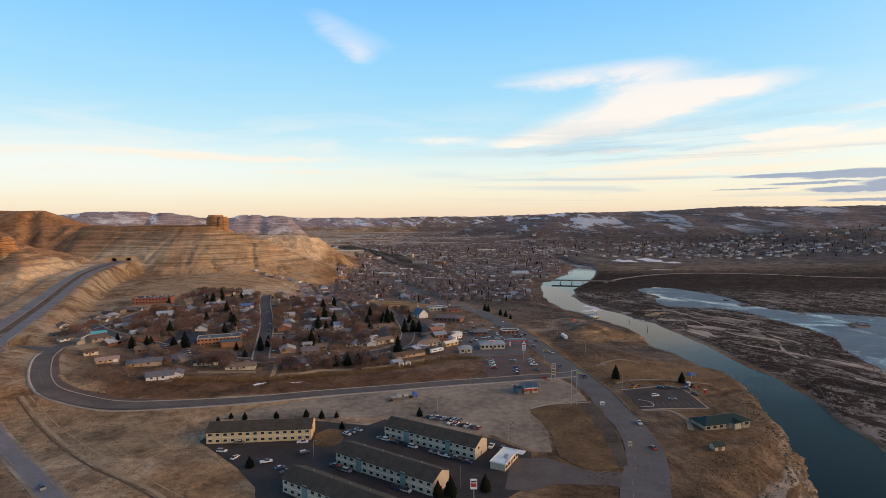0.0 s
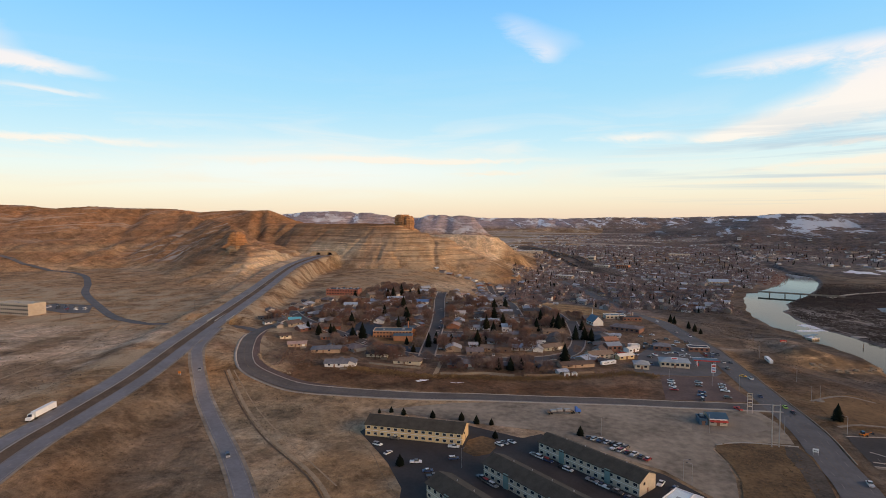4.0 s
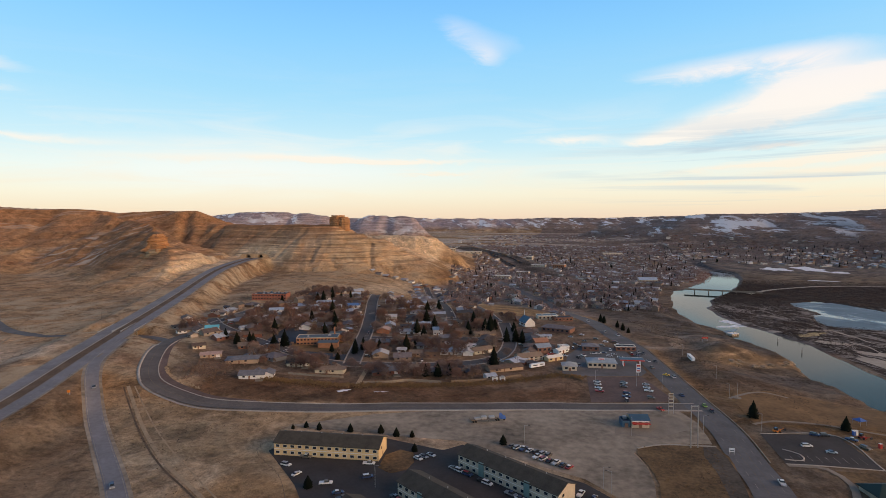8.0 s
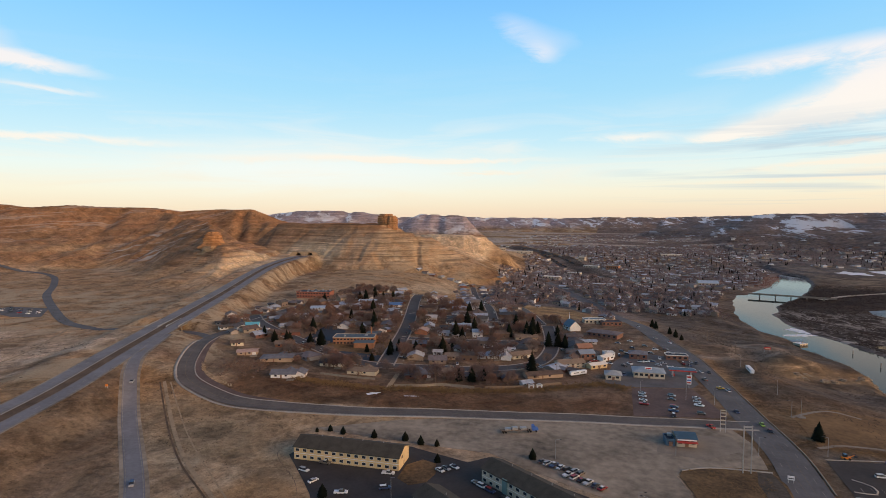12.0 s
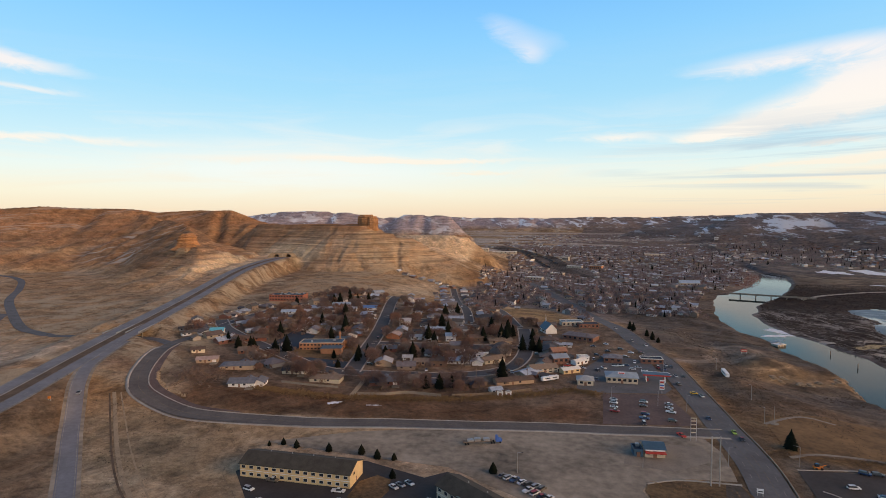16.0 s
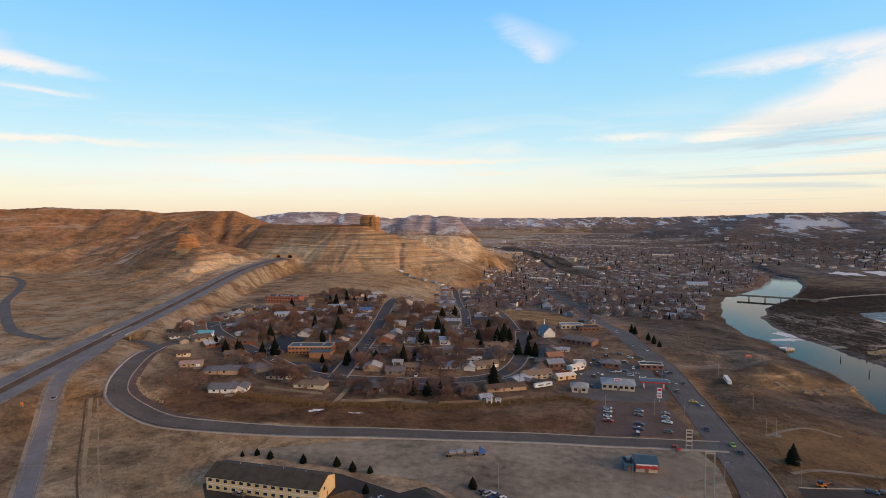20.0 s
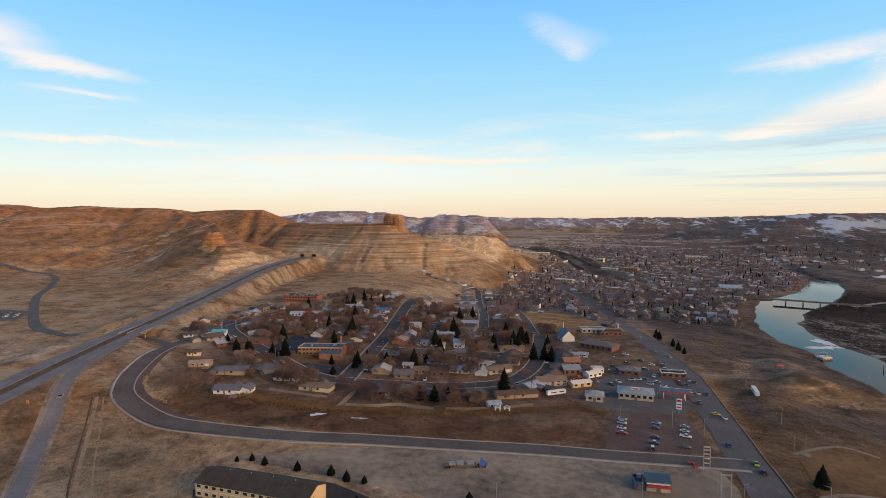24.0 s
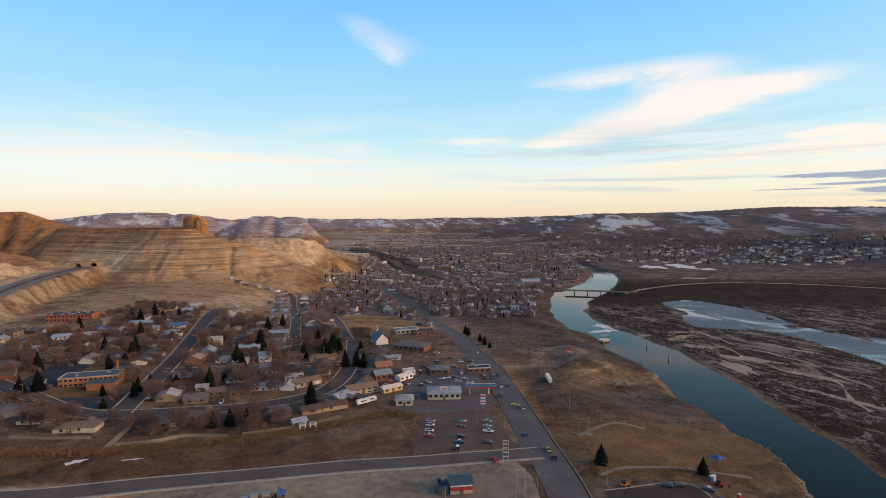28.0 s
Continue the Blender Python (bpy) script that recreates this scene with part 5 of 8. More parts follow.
def row_of_houses(line, lo, hi, pitch, setback, limit=9.0):
    pts = smooth_line(line, 2.0)
    run, last = 0.0, -99.0
    for (ax, ay), (bx, by) in zip(pts, pts[1:]):
        run += math.hypot(bx - ax, by - ay)
        if run - last < pitch or not lo <= by <= hi:
            continue
        last = run + rng.uniform(-2, 2)
        L = math.hypot(bx - ax, by - ay)
        tx, ty = (bx - ax) / L, (by - ay) / L
        for side in (-1, 1):
            k = setback + rng.uniform(0, 3)
            x, y = ax + side * ty * k, ay - side * tx * k
            if not free(x, y, limit) or x > 18:
                continue
            turn = math.degrees(math.atan2(ty, tx)) + (180 if side < 0 else 0) + rng.uniform(-3, 3)
            if side > 0:
                turn += 180
            turn += rng.choice((0, 0, 0, 90))
            ob = place(HOUSES[rng.choice((0, 0, 1, 2, 2, 3, 4, 4, 5))], pose(x, y, gz(x, y), 0, 0, turn))
            used.append((x, y, 9.0))
            if rng.random() < 0.45:
                sx, sy = x + side * ty * 14, y - side * tx * 14
                if free(sx, sy, 4.5):
                    place(HOUSES[6], pose(sx, sy, gz(sx, sy), 0, 0, turn + 90))
                    used.append((sx, sy, 4.5))


# dwellings that stand out: x, y, turn, width, depth, wall height, rise, roof form, roof, wall, note
ROOF_OF = {"slate": mat("slate_grey_shingles", (0.15, 0.155, 0.18), 0.9, 0.45, 1.2), "dark": mat("charcoal_shingles", (0.072, 0.068, 0.07), 0.9, 0.45, 1.2), "tan": mat("tan_shingles", (0.22, 0.165, 0.125), 0.9, 0.45, 1.2), "brown": mat("brown_shingles", (0.125, 0.088, 0.07), 0.9, 0.45, 1.2),
           "pale": mat("pale_grey_shingles", (0.40, 0.40, 0.42), 0.8, 0.35, 1.2), "sky": mat("pale_blue_metal_roof", (0.34, 0.43, 0.54), 0.6, 0.3, 2.0), "blue": mat("bright_blue_metal_roof", (0.09, 0.19, 0.42), 0.6, 0.3, 2.0), "pink": mat("dusty_pink_shingles", (0.38, 0.28, 0.25), 0.9, 0.4, 1.2)}
WALL_OF = {"cream": mat("cream_siding", (0.60, 0.52, 0.38), 0.8, 0.2, 2.0), "brick": mat("dark_red_brick", (0.20, 0.085, 0.06), 0.9, 0.4, 1.0), "white": mat("white_siding", (0.68, 0.67, 0.66), 0.75, 0.15, 2.0), "tan": mat("tan_siding", (0.40, 0.29, 0.20), 0.85, 0.25, 2.0), "brown": mat("brown_siding", (0.17, 0.11, 0.08), 0.85, 0.3, 2.0), "rust": mat("rust_orange_brick", (0.36, 0.155, 0.085), 0.9, 0.35, 1.0)}
ROOF_WORD = {"slate": "slate grey", "dark": "charcoal", "tan": "tan", "brown": "dark brown", "pale": "pale grey", "sky": "pale blue", "blue": "bright blue", "pink": "dusty pink"}
WALL_WORD = {"cream": "cream", "brick": "dark red brick", "white": "white", "tan": "tan", "brown": "brown", "rust": "rust orange brick"}
LOTS = (
    (-174, 389, 17, 16, 10, 2.7, 1.9, "gable", "dark", "cream"), (-146, 382, 12, 20, 10, 2.6, 1.7, "hip", "tan", "cream"), (-109, 392, 28, 19, 10, 2.8, 2.0, "gable", "slate", "brick"), (-92, 406, 20, 15, 10, 2.6, 1.8, "hip", "tan", "tan"),
    (-76, 402, 20, 10, 8, 2.5, 1.5, "gable", "slate", "brown"), (-127, 432, 107, 11, 12, 3.0, 2.2, "gable", "pale", "tan"), (-139, 471, 17, 11, 9, 2.7, 1.7, "gable", "slate", "brick"), (-154, 514, 100, 12, 12, 3.2, 2.2, "gable", "pink", "rust"),
    (-116, 452, 17, 7, 6, 2.4, 1.2, "gable", "pale", "white"), (-102, 445, 17, 10, 9, 2.6, 1.8, "gable", "tan", "tan"), (-89, 447, 17, 12, 11, 4.6, 2.0, "hip", "brown", "brown"), (-164, 567, 17, 11, 9, 5.0, 2.0, "gable", "pale", "white"),
    (-134, 518, 17, 10, 8, 2.6, 1.6, "gable", "pale", "white"), (-119, 516, 17, 11, 9, 2.6, 1.6, "gable", "pale", "white"), (-247, 523, 107, 9, 10, 2.8, 2.6, "gable", "pale", "white"), (-216, 440, 30, 6, 6, 2.4, 1.4, "gable", "pale", "cream"),
    (-254, 490, 17, 10, 8, 2.6, 1.7, "gable", "tan", "tan"), (-240, 499, 17, 10, 8, 2.6, 1.7, "gable", "brown", "white"), (-286, 549, 25, 14, 9, 2.6, 1.6, "gable", "sky", "white"), (-272, 563, 25, 12, 9, 2.6, 1.6, "gable", "pale", "tan"),
    (-263, 620, 17, 20, 9, 2.6, 1.4, "gable", "sky", "white"), (-279, 654, 17, 12, 9, 2.8, 2.0, "gable", "pink", "white"), (-228, 621, 17, 14, 10, 2.8, 1.8, "gable", "blue", "white"), (-279, 507, 25, 14, 9, 2.6, 1.6, "gable", "pale", "cream"), (-275, 526, 25, 12, 9, 2.6, 1.7, "hip", "slate", "tan"),
    (-77, 459, 17, 18, 9, 2.7, 1.7, "gable", "sky", "white"), (-63, 461, 100, 11, 8, 2.7, 1.7, "gable", "pale", "white"), (-68, 480, 30, 8, 6, 2.6, 1.2, "gable", "pale", "white"), (-54, 470, 45, 18, 9, 3.0, 1.7, "gable", "tan", "cream"), (-29, 424, 32, 26, 9, 2.6, 1.4, "gable", "brown", "tan"),
    (-104, 526, 17, 9, 8, 5.0, 2.0, "gable", "sky", "white"), (-128, 555, 17, 18, 10, 2.7, 1.7, "gable", "sky", "tan"), (-83, 536, 17, 12, 10, 3.6, 2.0, "gable", "brown", "brown"), (-73, 563, 17, 12, 9, 2.7, 1.7, "hip", "tan", "tan"), (-61, 535, 20, 20, 9, 2.7, 1.6, "gable", "tan", "tan"),
    (-142, 658, 17, 9, 8, 2.7, 1.7, "gable", "pale", "white"), (-93, 635, 17, 30, 14, 3.6, 2.4, "hip", "dark", "brown"), (-110, 721, 17, 18, 10, 3.0, 1.8, "gable", "brown", "tan"), (-200, 669, 17, 12, 9, 2.8, 1.8, "gable", "pale", "white"), (-206, 709, 17, 12, 9, 2.8, 1.8, "gable", "pink", "white"),
    (-188, 352, 20, 16, 10, 2.7, 1.9, "gable", "slate", "white"), (-214, 380, 25, 22, 12, 2.6, 1.8, "hip", "slate", "tan"), (-232, 414, 30, 14, 9, 2.6, 1.9, "gable", "tan", "rust"), (-263, 396, 40, 9, 7, 2.5, 1.4, "gable", "brown", "cream"), (-251, 446, 30, 20, 9, 2.6, 1.6, "gable", "brown", "brick"), (-241, 381, 30, 14, 8, 2.4, 1.3, "gable", "pink", "tan"), (-180, 357, 110, 9, 8, 2.7, 1.7, "gable", "slate", "white"),
)
for x, y, turn, w, d, h, rise, style, roof, wall in LOTS:
    kind = ("two storey " if h > 4 else "low " if w > 9 else "small ") + ("house" if w > 9 else "cottage")
    tagged(house(w, d, h, rise, style, WALL_OF[wall], ROOF_OF[roof], 13 < w < 20), f"{kind} with {ROOF_WORD[roof]} {'hipped' if style == 'hip' else 'gable'} roof and {WALL_WORD[wall]} walls", "house", "houses of the quarter").matrix_world = pose(x, y, gz(x, y), 0, 0, turn)
    used.append((x, y, max(w, d) * 0.5))


row_of_houses(ST_LOW, 380, 640, 17.5, 19)
row_of_houses(ST_SCHOOL, 380, 740, 17.5, 19)
row_of_houses(ST_MID, 300, 740, 17.0, 15)
row_of_houses(ST_HIGH, 300, 740, 17.0, 15)
row_of_houses(ST_WEST, 440, 740, 18.0, 18)
row_of_houses(ST_LONG, 560, 985, 17.0, 16)
row_of_houses(ST_DIAG, 560, 1040, 17.0, 16)
def scatter(count, lo, hi, bounds, keep, r, roads):
    out = []
    for _ in range(count * 12):
        if len(out) >= count:
            break
        x, y = rng.uniform(bounds[0], bounds[1]), rng.uniform(bounds[2], bounds[3])
        if keep(x, y) and free(x, y, r, roads):
            out.append((x, y))
            used.append((x, y, r))
    return out


def in_quarter(x, y):
    return y > 372 + 0.28 * (x + 120) * (x > -120) - 0.1 * (x + 120) * (x < -120) + (40 if x < -225 else 0) and y < 640 - 0.35 * (x + 60) and -320 < x < -30 and off_line(x, y, HIGHWAY) > 45 and off_line(x, y, RAMP) > 25


def street_turn(x, y):
    """Heading of the nearest street."""
    best = (1e9, 0.0)
    for line in STREETS[:7]:
        for (ax, ay), (bx, by) in zip(line, line[1:]):
            d = math.hypot(x - (ax + bx) / 2, y - (ay + by) / 2)
            if d < best[0]:
                best = (d, math.degrees(math.atan2(by - ay, bx - ax)))
    return best[1]


for x, y in scatter(46, 0, 0, (-320, -30, 400, 700), in_quarter, 8.0, 15.0):
    place(HOUSES[rng.choice((0, 1, 2, 3, 4, 6))], pose(x, y, gz(x, y), 0, 0, street_turn(x, y) + rng.choice((0, 90, 180))))
for x, y in scatter(315, 0, 0, (-335, -28, 345, 760), in_quarter, -3.6, 8.0):
    place(rng.choice(TREES), pose(x, y, gz(x, y), 0, 0, rng.uniform(0, 360)) @ Matrix.Scale(rng.uniform(0.65, 1.1), 4))
for x, y in scatter(20, 0, 0, (-330, -28, 372, 740), in_quarter, -5.5, 6.5):
    place(rng.choice(CONIFERS), pose(x, y, gz(x, y), 0, 0, rng.uniform(0, 360)) @ Matrix.Scale(rng.uniform(0.9, 1.25), 4))
for x, y, k, s in ((-152, 441, 2, 0.7), (-149, 432, 2, 0.65), (-210, 432, 1, 1.2), (-196, 477, 2, 0.85), (-188, 481, 2, 0.8), (-215, 424, 1, 1.0), (-228, 415, 1, 1.1), (-233, 418, 2, 0.8), (-36, 560, 1, 0.9), (-62, 545, 2, 1.0), (-58, 552, 2, 1.15), (-56, 538, 2, 0.95),
                   (-80, 393, 0, 0.75), (-72, 396, 1, 0.88), (-65, 401, 0, 0.72), (116, 360, 1, 0.85), (159, 356, 1, 0.7), (-262, 428, 0, 0.8), (-246, 420, 1, 0.9),
                   (68, 590, 1, 0.7), (64, 606, 1, 0.65), (53, 640, 1, 0.75), (50, 652, 1, 0.8), (72, 578, 3, 0.9),
                   (-124, 289, 3, 0.45), (-118, 292, 3, 0.6), (-110, 291, 3, 0.7), (-93, 292, 3, 0.75), (-77, 294, 3, 0.8), (-68, 292, 3, 0.8), (-60, 293, 3, 0.6), (-14, 294, 3, 0.85), (-87, 234, 3, 0.9), (16, 211, 1, 0.65), (2, 208, 1, 0.75), (-3, 207, 1, 0.6), (-54, 277, 3, 0.7),
                   (-58, 545, 0, 1.1), (-60, 567, 2, 1.0), (-55, 563, 0, 1.0), (-38, 515, 0, 1.1), (-24, 515, 0, 1.0), (-30, 517, 1, 1.1), (-111, 541, 2, 1.0), (-131, 640, 2, 1.0), (-77, 537, 0, 1.1), (-168, 431, 0, 0.6), (-147, 446, 0, 0.9), (-190, 486, 0, 1.0), (-198, 505, 2, 1.0), (-211, 530, 0, 1.1), (-204, 517, 1, 1.1)):
    place(CONIFERS[k], pose(x, y, gz(x, y), 0, 0, rng.uniform(0, 360)) @ Matrix.Scale(s, 4))


# ---- old town and far quarters ----
def main_x(y):
    return float(np.interp(y, [p[1] for p in MAIN], [p[0] for p in MAIN]))


# undergrowth and lesser trees between the yards
filler = Shape()
rnd = random.Random(5)
RAIL = ((-430, 2215), (-318, 1997), (-172, 1683), (-81, 1447), (-14, 1284), (48, 1195), (124, 1158), (227, 1132))


def clump(s, x, y, h, w, blades, rnd, size=1.0):
    z = gz(x, y)
    for _ in range(blades):
        a, f = rnd.random() * math.tau, rnd.random() ** 0.6
        r, b = w / 2 * math.sqrt(rnd.random()), h * (0.12 + 0.75 * f)
        px, py = x + math.cos(a) * r * (1.15 - f * 0.6), y + math.sin(a) * r * (1.15 - f * 0.6)
        e = size * h * (0.10 + 0.12 * rnd.random())
        t = rnd.random() * math.tau
        cx, cy = math.cos(t) * e, math.sin(t) * e
        s.add([(px - cx, py - cy, z + b - e * 0.6), (px + cx, py + cy, z + b - e * 0.3), (px + cx * 0.3, py + cy * 0.3, z + b + e * 1.1)], [(0, 1, 2)])


for _ in range(1700):
    x, y = rnd.uniform(-325, -28), rnd.uniform(365, 760)
    if in_quarter(x, y) and all(off_line(x, y, s) > 7 for s in STREETS) and all(math.hypot(x - a, y - b) > 0.6 * abs(c) for a, b, c in used if c > 0):
        clump(filler, x, y, rnd.uniform(1.2, 5.5), rnd.uniform(2, 6), 34, rnd, 0.7)
for _ in range(260):
    x, y = rnd.gauss(-222, 9), rnd.gauss(352, 9)
    if off_line(x, y, FRONT) > 13:
        clump(filler, x, y, rnd.uniform(1.0, 2.8), rnd.uniform(2, 4), 26, rnd, 0.7)
tagged(new("yard_shrubs", filler.mesh("yard_shrubs", YARD_TWIGS)), "leafless reddish brown shrubs and saplings in yards", "shrubs", kind="stuff")


def in_old_town(x, y):
    if y < 700 or y > 2300:
        return False
    lim = float(along(SHORE_L, y)) - 30
    if x > lim or x < -0.20 * (y - 700) - 140 + (60 if y > 1300 else 0):
        return False
    if y < 800 and x > main_x(y) - 12:
        return False
    if y < 980 and x > main_x(y) + 14 and (y < 830 or x > 150):
        return False
    if off_line(x, y, MAIN) < 12:
        return False
    if math.hypot((x + 62) * 1.25 + 0.28 * (y - 750), (y - 750) * 0.62) < 70:
        return False
    return off_line(x, y, RAIL) > (50 if y > 1330 else 16) and gz(x, y) < 8


slots = Shape()
slots.slots = []


def far_house(s, x, y, turn, w, d, h, rise):
    c, n = math.cos(turn), math.sin(turn)
    z = gz(x, y) - 0.5

    def at(px, py, pz):
        return (x + px * c - py * n, y + px * n + py * c, z + pz)
    a, b = w / 2, d / 2
    s.add([at(-a, -b, 0), at(a, -b, 0), at(a, b, 0), at(-a, b, 0), at(-a, -b, h), at(a, -b, h), at(a, b, h), at(-a, b, h), at(-a, 0, h + rise), at(a, 0, h + rise)],
          [(0, 1, 5, 4), (1, 2, 6, 9, 5), (2, 3, 7, 6), (3, 0, 4, 8, 7)])
    s.slots += [0] * 4
    a, b = a + 0.5, b + 0.5
    s.add([at(-a, -b, h - 0.2), at(a, -b, h - 0.2), at(a, 0, h + rise + 0.1), at(-a, 0, h + rise + 0.1), at(a, b, h - 0.2), at(-a, b, h - 0.2)], [(0, 1, 2, 3), (3, 2, 4, 5)])
    s.slots += [1] * 2


FAR_PROTO = [tagged(house(w, d, h, r, s, WALLS, ROOFS, False), lab, "house", "houses of the old town") for w, d, h, r, s, lab in (
    (12, 9, 3.2, 2.4, "gable", "small house with gable roof in the old town"), (11, 9, 3.4, 2.2, "hip", "small house with hipped roof in the old town"), (10, 8, 5.4, 2.4, "gable", "tall narrow house in the old town"))]
ROT = radians(-17)
cells = []
for i in range(-60, 60):
    for j in range(0, 110):
        u, v = i * 17 + (5 if i % 4 == 0 else 0), 690 + j * 21 + (7 if j % 2 else 0)
        x, y = u * math.cos(ROT) - (v - 690) * math.sin(ROT) * -1 * 0.28 + rng.uniform(-3, 3), v + rng.uniform(-4, 4)
        if in_old_town(x, y) and rng.random() < 0.86:
            cells.append((x, y))
cells.sort(key=lambda c: c[1])
for k, (x, y) in enumerate(cells):
    turn = -15 + rng.choice((0, 90)) + rng.uniform(-4, 4)
    if k < 190:
        if free(x, y, 6, 8):
            place(rng.choice(FAR_PROTO), pose(x, y, gz(x, y), 0, 0, turn))
    elif all(off_line(x, y, s) > 9 for s in (MAIN, ST_LONG, ST_DIAG)):
        big = rng.random() < 0.05
        far_house(slots, x, y, radians(turn), rng.uniform(9, 14) * (2.4 if big else 1), rng.uniform(7, 10) * (1.6 if big else 1), rng.uniform(2.1, 3.2) + (2 if big else 0), rng.uniform(0.8, 1.9) * (0.3 if big else 1))


def in_south_town(x, y):
    q = y + 0.42 * (x - 600)
    return 1660 < q < 2380 and 330 < x < 1750 and gz(x, y) < 70


for _ in range(1900):
    x, y = rng.uniform(330, 1750), rng.uniform(1250, 2650)
    if in_south_town(x, y) and vnoise(np.array(x), np.array(y), 150, 91) > 0.3:
        big = rng.random() < 0.06
        far_house(slots, x, y, radians(rng.choice((20, 110)) + rng.uniform(-6, 6)), rng.uniform(9, 15) * (2.5 if big else 1), rng.uniform(8, 11), rng.uniform(3, 5.5), rng.uniform(1, 2.4))
for _ in range(330):
    x, y = rng.uniform(-500, 900), rng.uniform(2150, 3400)
    if gz(x, y) < 40:
        far_house(slots, x, y, radians(rng.choice((0, 90))), rng.uniform(10, 26), rng.uniform(9, 14), rng.uniform(2.5, 4.5), rng.uniform(0.5, 1.6))
for k in range(11):
    far_house(slots, -345 + 15 * k + rng.uniform(-3, 3), 992 - 0.8 * k + rng.uniform(-5, 5), radians(rng.choice((-10, 80))), rng.uniform(10, 14), 9, 3.2, 1.8)
tagged(new("distant_houses", slots.mesh("distant_houses", (FAR_WALLS, FAR_ROOFS))), "many small pale and brown roofed distant houses", "houses", kind="stuff")


rnd = random.Random(11)
woods = Shape()
for k in range(16600):
    if k < 10400:
        x, y = rnd.uniform(-420, 330), 690 + 1500 * rnd.random() ** 1.15
        if not in_old_town(x, y):
            continue
    else:
        x, y = rnd.uniform(330, 1750), rnd.uniform(1250, 2650)
        if not in_south_town(x, y):
            continue
    clump(woods, x, y, rnd.uniform(5, 10) * (1 if y < 1100 else 0.8), rnd.uniform(6, 11), 28, rnd, 0.66)
for k in range(4200):
    x, y = rnd.uniform(-420, 1300), rnd.uniform(2000, 3400)
    if gz(x, y) < 45 and vnoise(np.array(x), np.array(y), 170, 99) > 0.38:
        clump(woods, x, y, rnd.uniform(5, 9), rnd.uniform(9, 18), 14, rnd, 0.9)
tagged(new("distant_trees", woods.mesh("distant_trees", HAZED_TWIGS)), "crowd of leafless brown distant street trees", "trees", kind="stuff")
firs = Shape()
for k in range(1500):
    x, y = (rnd.uniform(-420, 330), rnd.uniform(680, 2000)) if k < 560 else (rnd.uniform(330, 1750), rnd.uniform(1250, 2650))
    if in_old_town(x, y) or in_south_town(x, y):
        h = rnd.uniform(6, 13)
        z = gz(x, y)
        for q in range(3):
            firs.tube((x, y, z + h * (0.05 + 0.27 * q)), (x, y, z + h * (0.46 + 0.27 * q)), h * (0.19 - 0.05 * q), 0.05, 5)
tagged(new("distant_conifers", firs.mesh("distant_conifers", NEEDLES)), "scattered dark green distant conifers", "trees", kind="stuff")
# dry rills that wind through the flats
RILL = ((318, 765), (329, 732), (332, 701), (340, 675), (349, 666), (354, 649), (363, 636), (367, 616), (366, 596), (367, 578), (372, 555))
RILL_WEST = ((312, 700), (318, 677), (318, 645), (324, 623), (327, 606), (332, 593), (343, 586), (350, 578), (352, 563), (343, 543), (335, 523), (332, 500))
brush = Shape()
for k in range(42000):
    y = 200 + 1080 * rnd.random() ** 1.1
    x = float(along(SHORE_R, y)) + 6 + 620 * rnd.random() ** 1.3
    z = gz(x, y)
    if z > WATER + 0.25 and (vnoise(np.array(x), np.array(y), 34, 95) > 0.36 or y > 950):
        if 265 < x < 395 and 505 < y < 760 and min(off_line(x, y, RILL), off_line(x, y, RILL_WEST)) < 5 or math.hypot(x - 294, y - 606) < 24:
            continue
        clump(brush, x, y, rnd.uniform(1.0, 2.8), rnd.uniform(1.8, 4.6), 5, rnd)
tagged(new("willow_brush", brush.mesh("willow_brush", WILLOW)), "dense dark leafless willow brush on the flats", "brush", kind="stuff")
red = Shape()
for k in range(1500):
    y = rnd.uniform(1230, 1480)
    x = float(along(SHORE_L, y)) - 4 - 110 * rnd.random()
    clump(red, x, y, rnd.uniform(1.5, 3.0), rnd.uniform(3, 6), 5, rnd)
tagged(new("red_brush", red.mesh("red_brush", REDBRUSH)), "reddish leafless brush along the river bank", "brush", kind="stuff")
sage = Shape()
for k in range(2600):
    y = rnd.uniform(205, 345)
    x = float(along(SHORE_L, y)) - 6 - float(np.interp(y, (200, 250, 272, 345), (62, 46, 26, 22))) * rnd.random()
    if vnoise(np.array(x), np.array(y), 8, 98) > 0.5 and not (118 < x < 166 and 245 < y < 305):
        clump(sage, x, y, rnd.uniform(0.5, 1.3), rnd.uniform(0.9, 2.2), 5, rnd)
for k in range(3000):
    x, y = rnd.uniform(100, 215), rnd.uniform(430, 680)
    if float(along(SHORE_L, y)) - x > 5 and vnoise(np.array(x), np.array(y), 16, 99) > 0.56:
        clump(sage, x, y, rnd.uniform(0.4, 1.2), rnd.uniform(0.8, 2.4), 5, rnd)
for k in range(26000):
    if k < 8500:
        x, y = rnd.uniform(-420, 60), 165 + 190 * rnd.random()
    elif k < 13500:
        x, y = rnd.uniform(-700, -230), rnd.uniform(300, 900)
    else:
        y = rnd.uniform(190, 850)
        x = float(along(SHORE_L, y)) - 4 - 118 * rnd.random()
    if k % 6 == 0:
        x, y = rnd.uniform(-500, -200), rnd.uniform(640, 1010)
    if min(off_line(x, y, FRONT), off_line(x, y, RAMP), off_line(x, y, MAIN) - 4) < 8 or off_line(x, y, HIGHWAY) < 20 or (-125 < x < 60 and 195 < y < 320) or (105 < x < 165 and 250 < y < 350):
        continue
    if vnoise(np.array(x), np.array(y), 30, 97) > 0.45:
        clump(sage, x, y, rnd.uniform(0.5, 1.3), rnd.uniform(1.0, 3.2), 5, rnd)
tagged(new("sagebrush", sage.mesh("sagebrush", SAGE)), "low grey brown sagebrush and dry grass tufts", "sagebrush", kind="stuff")
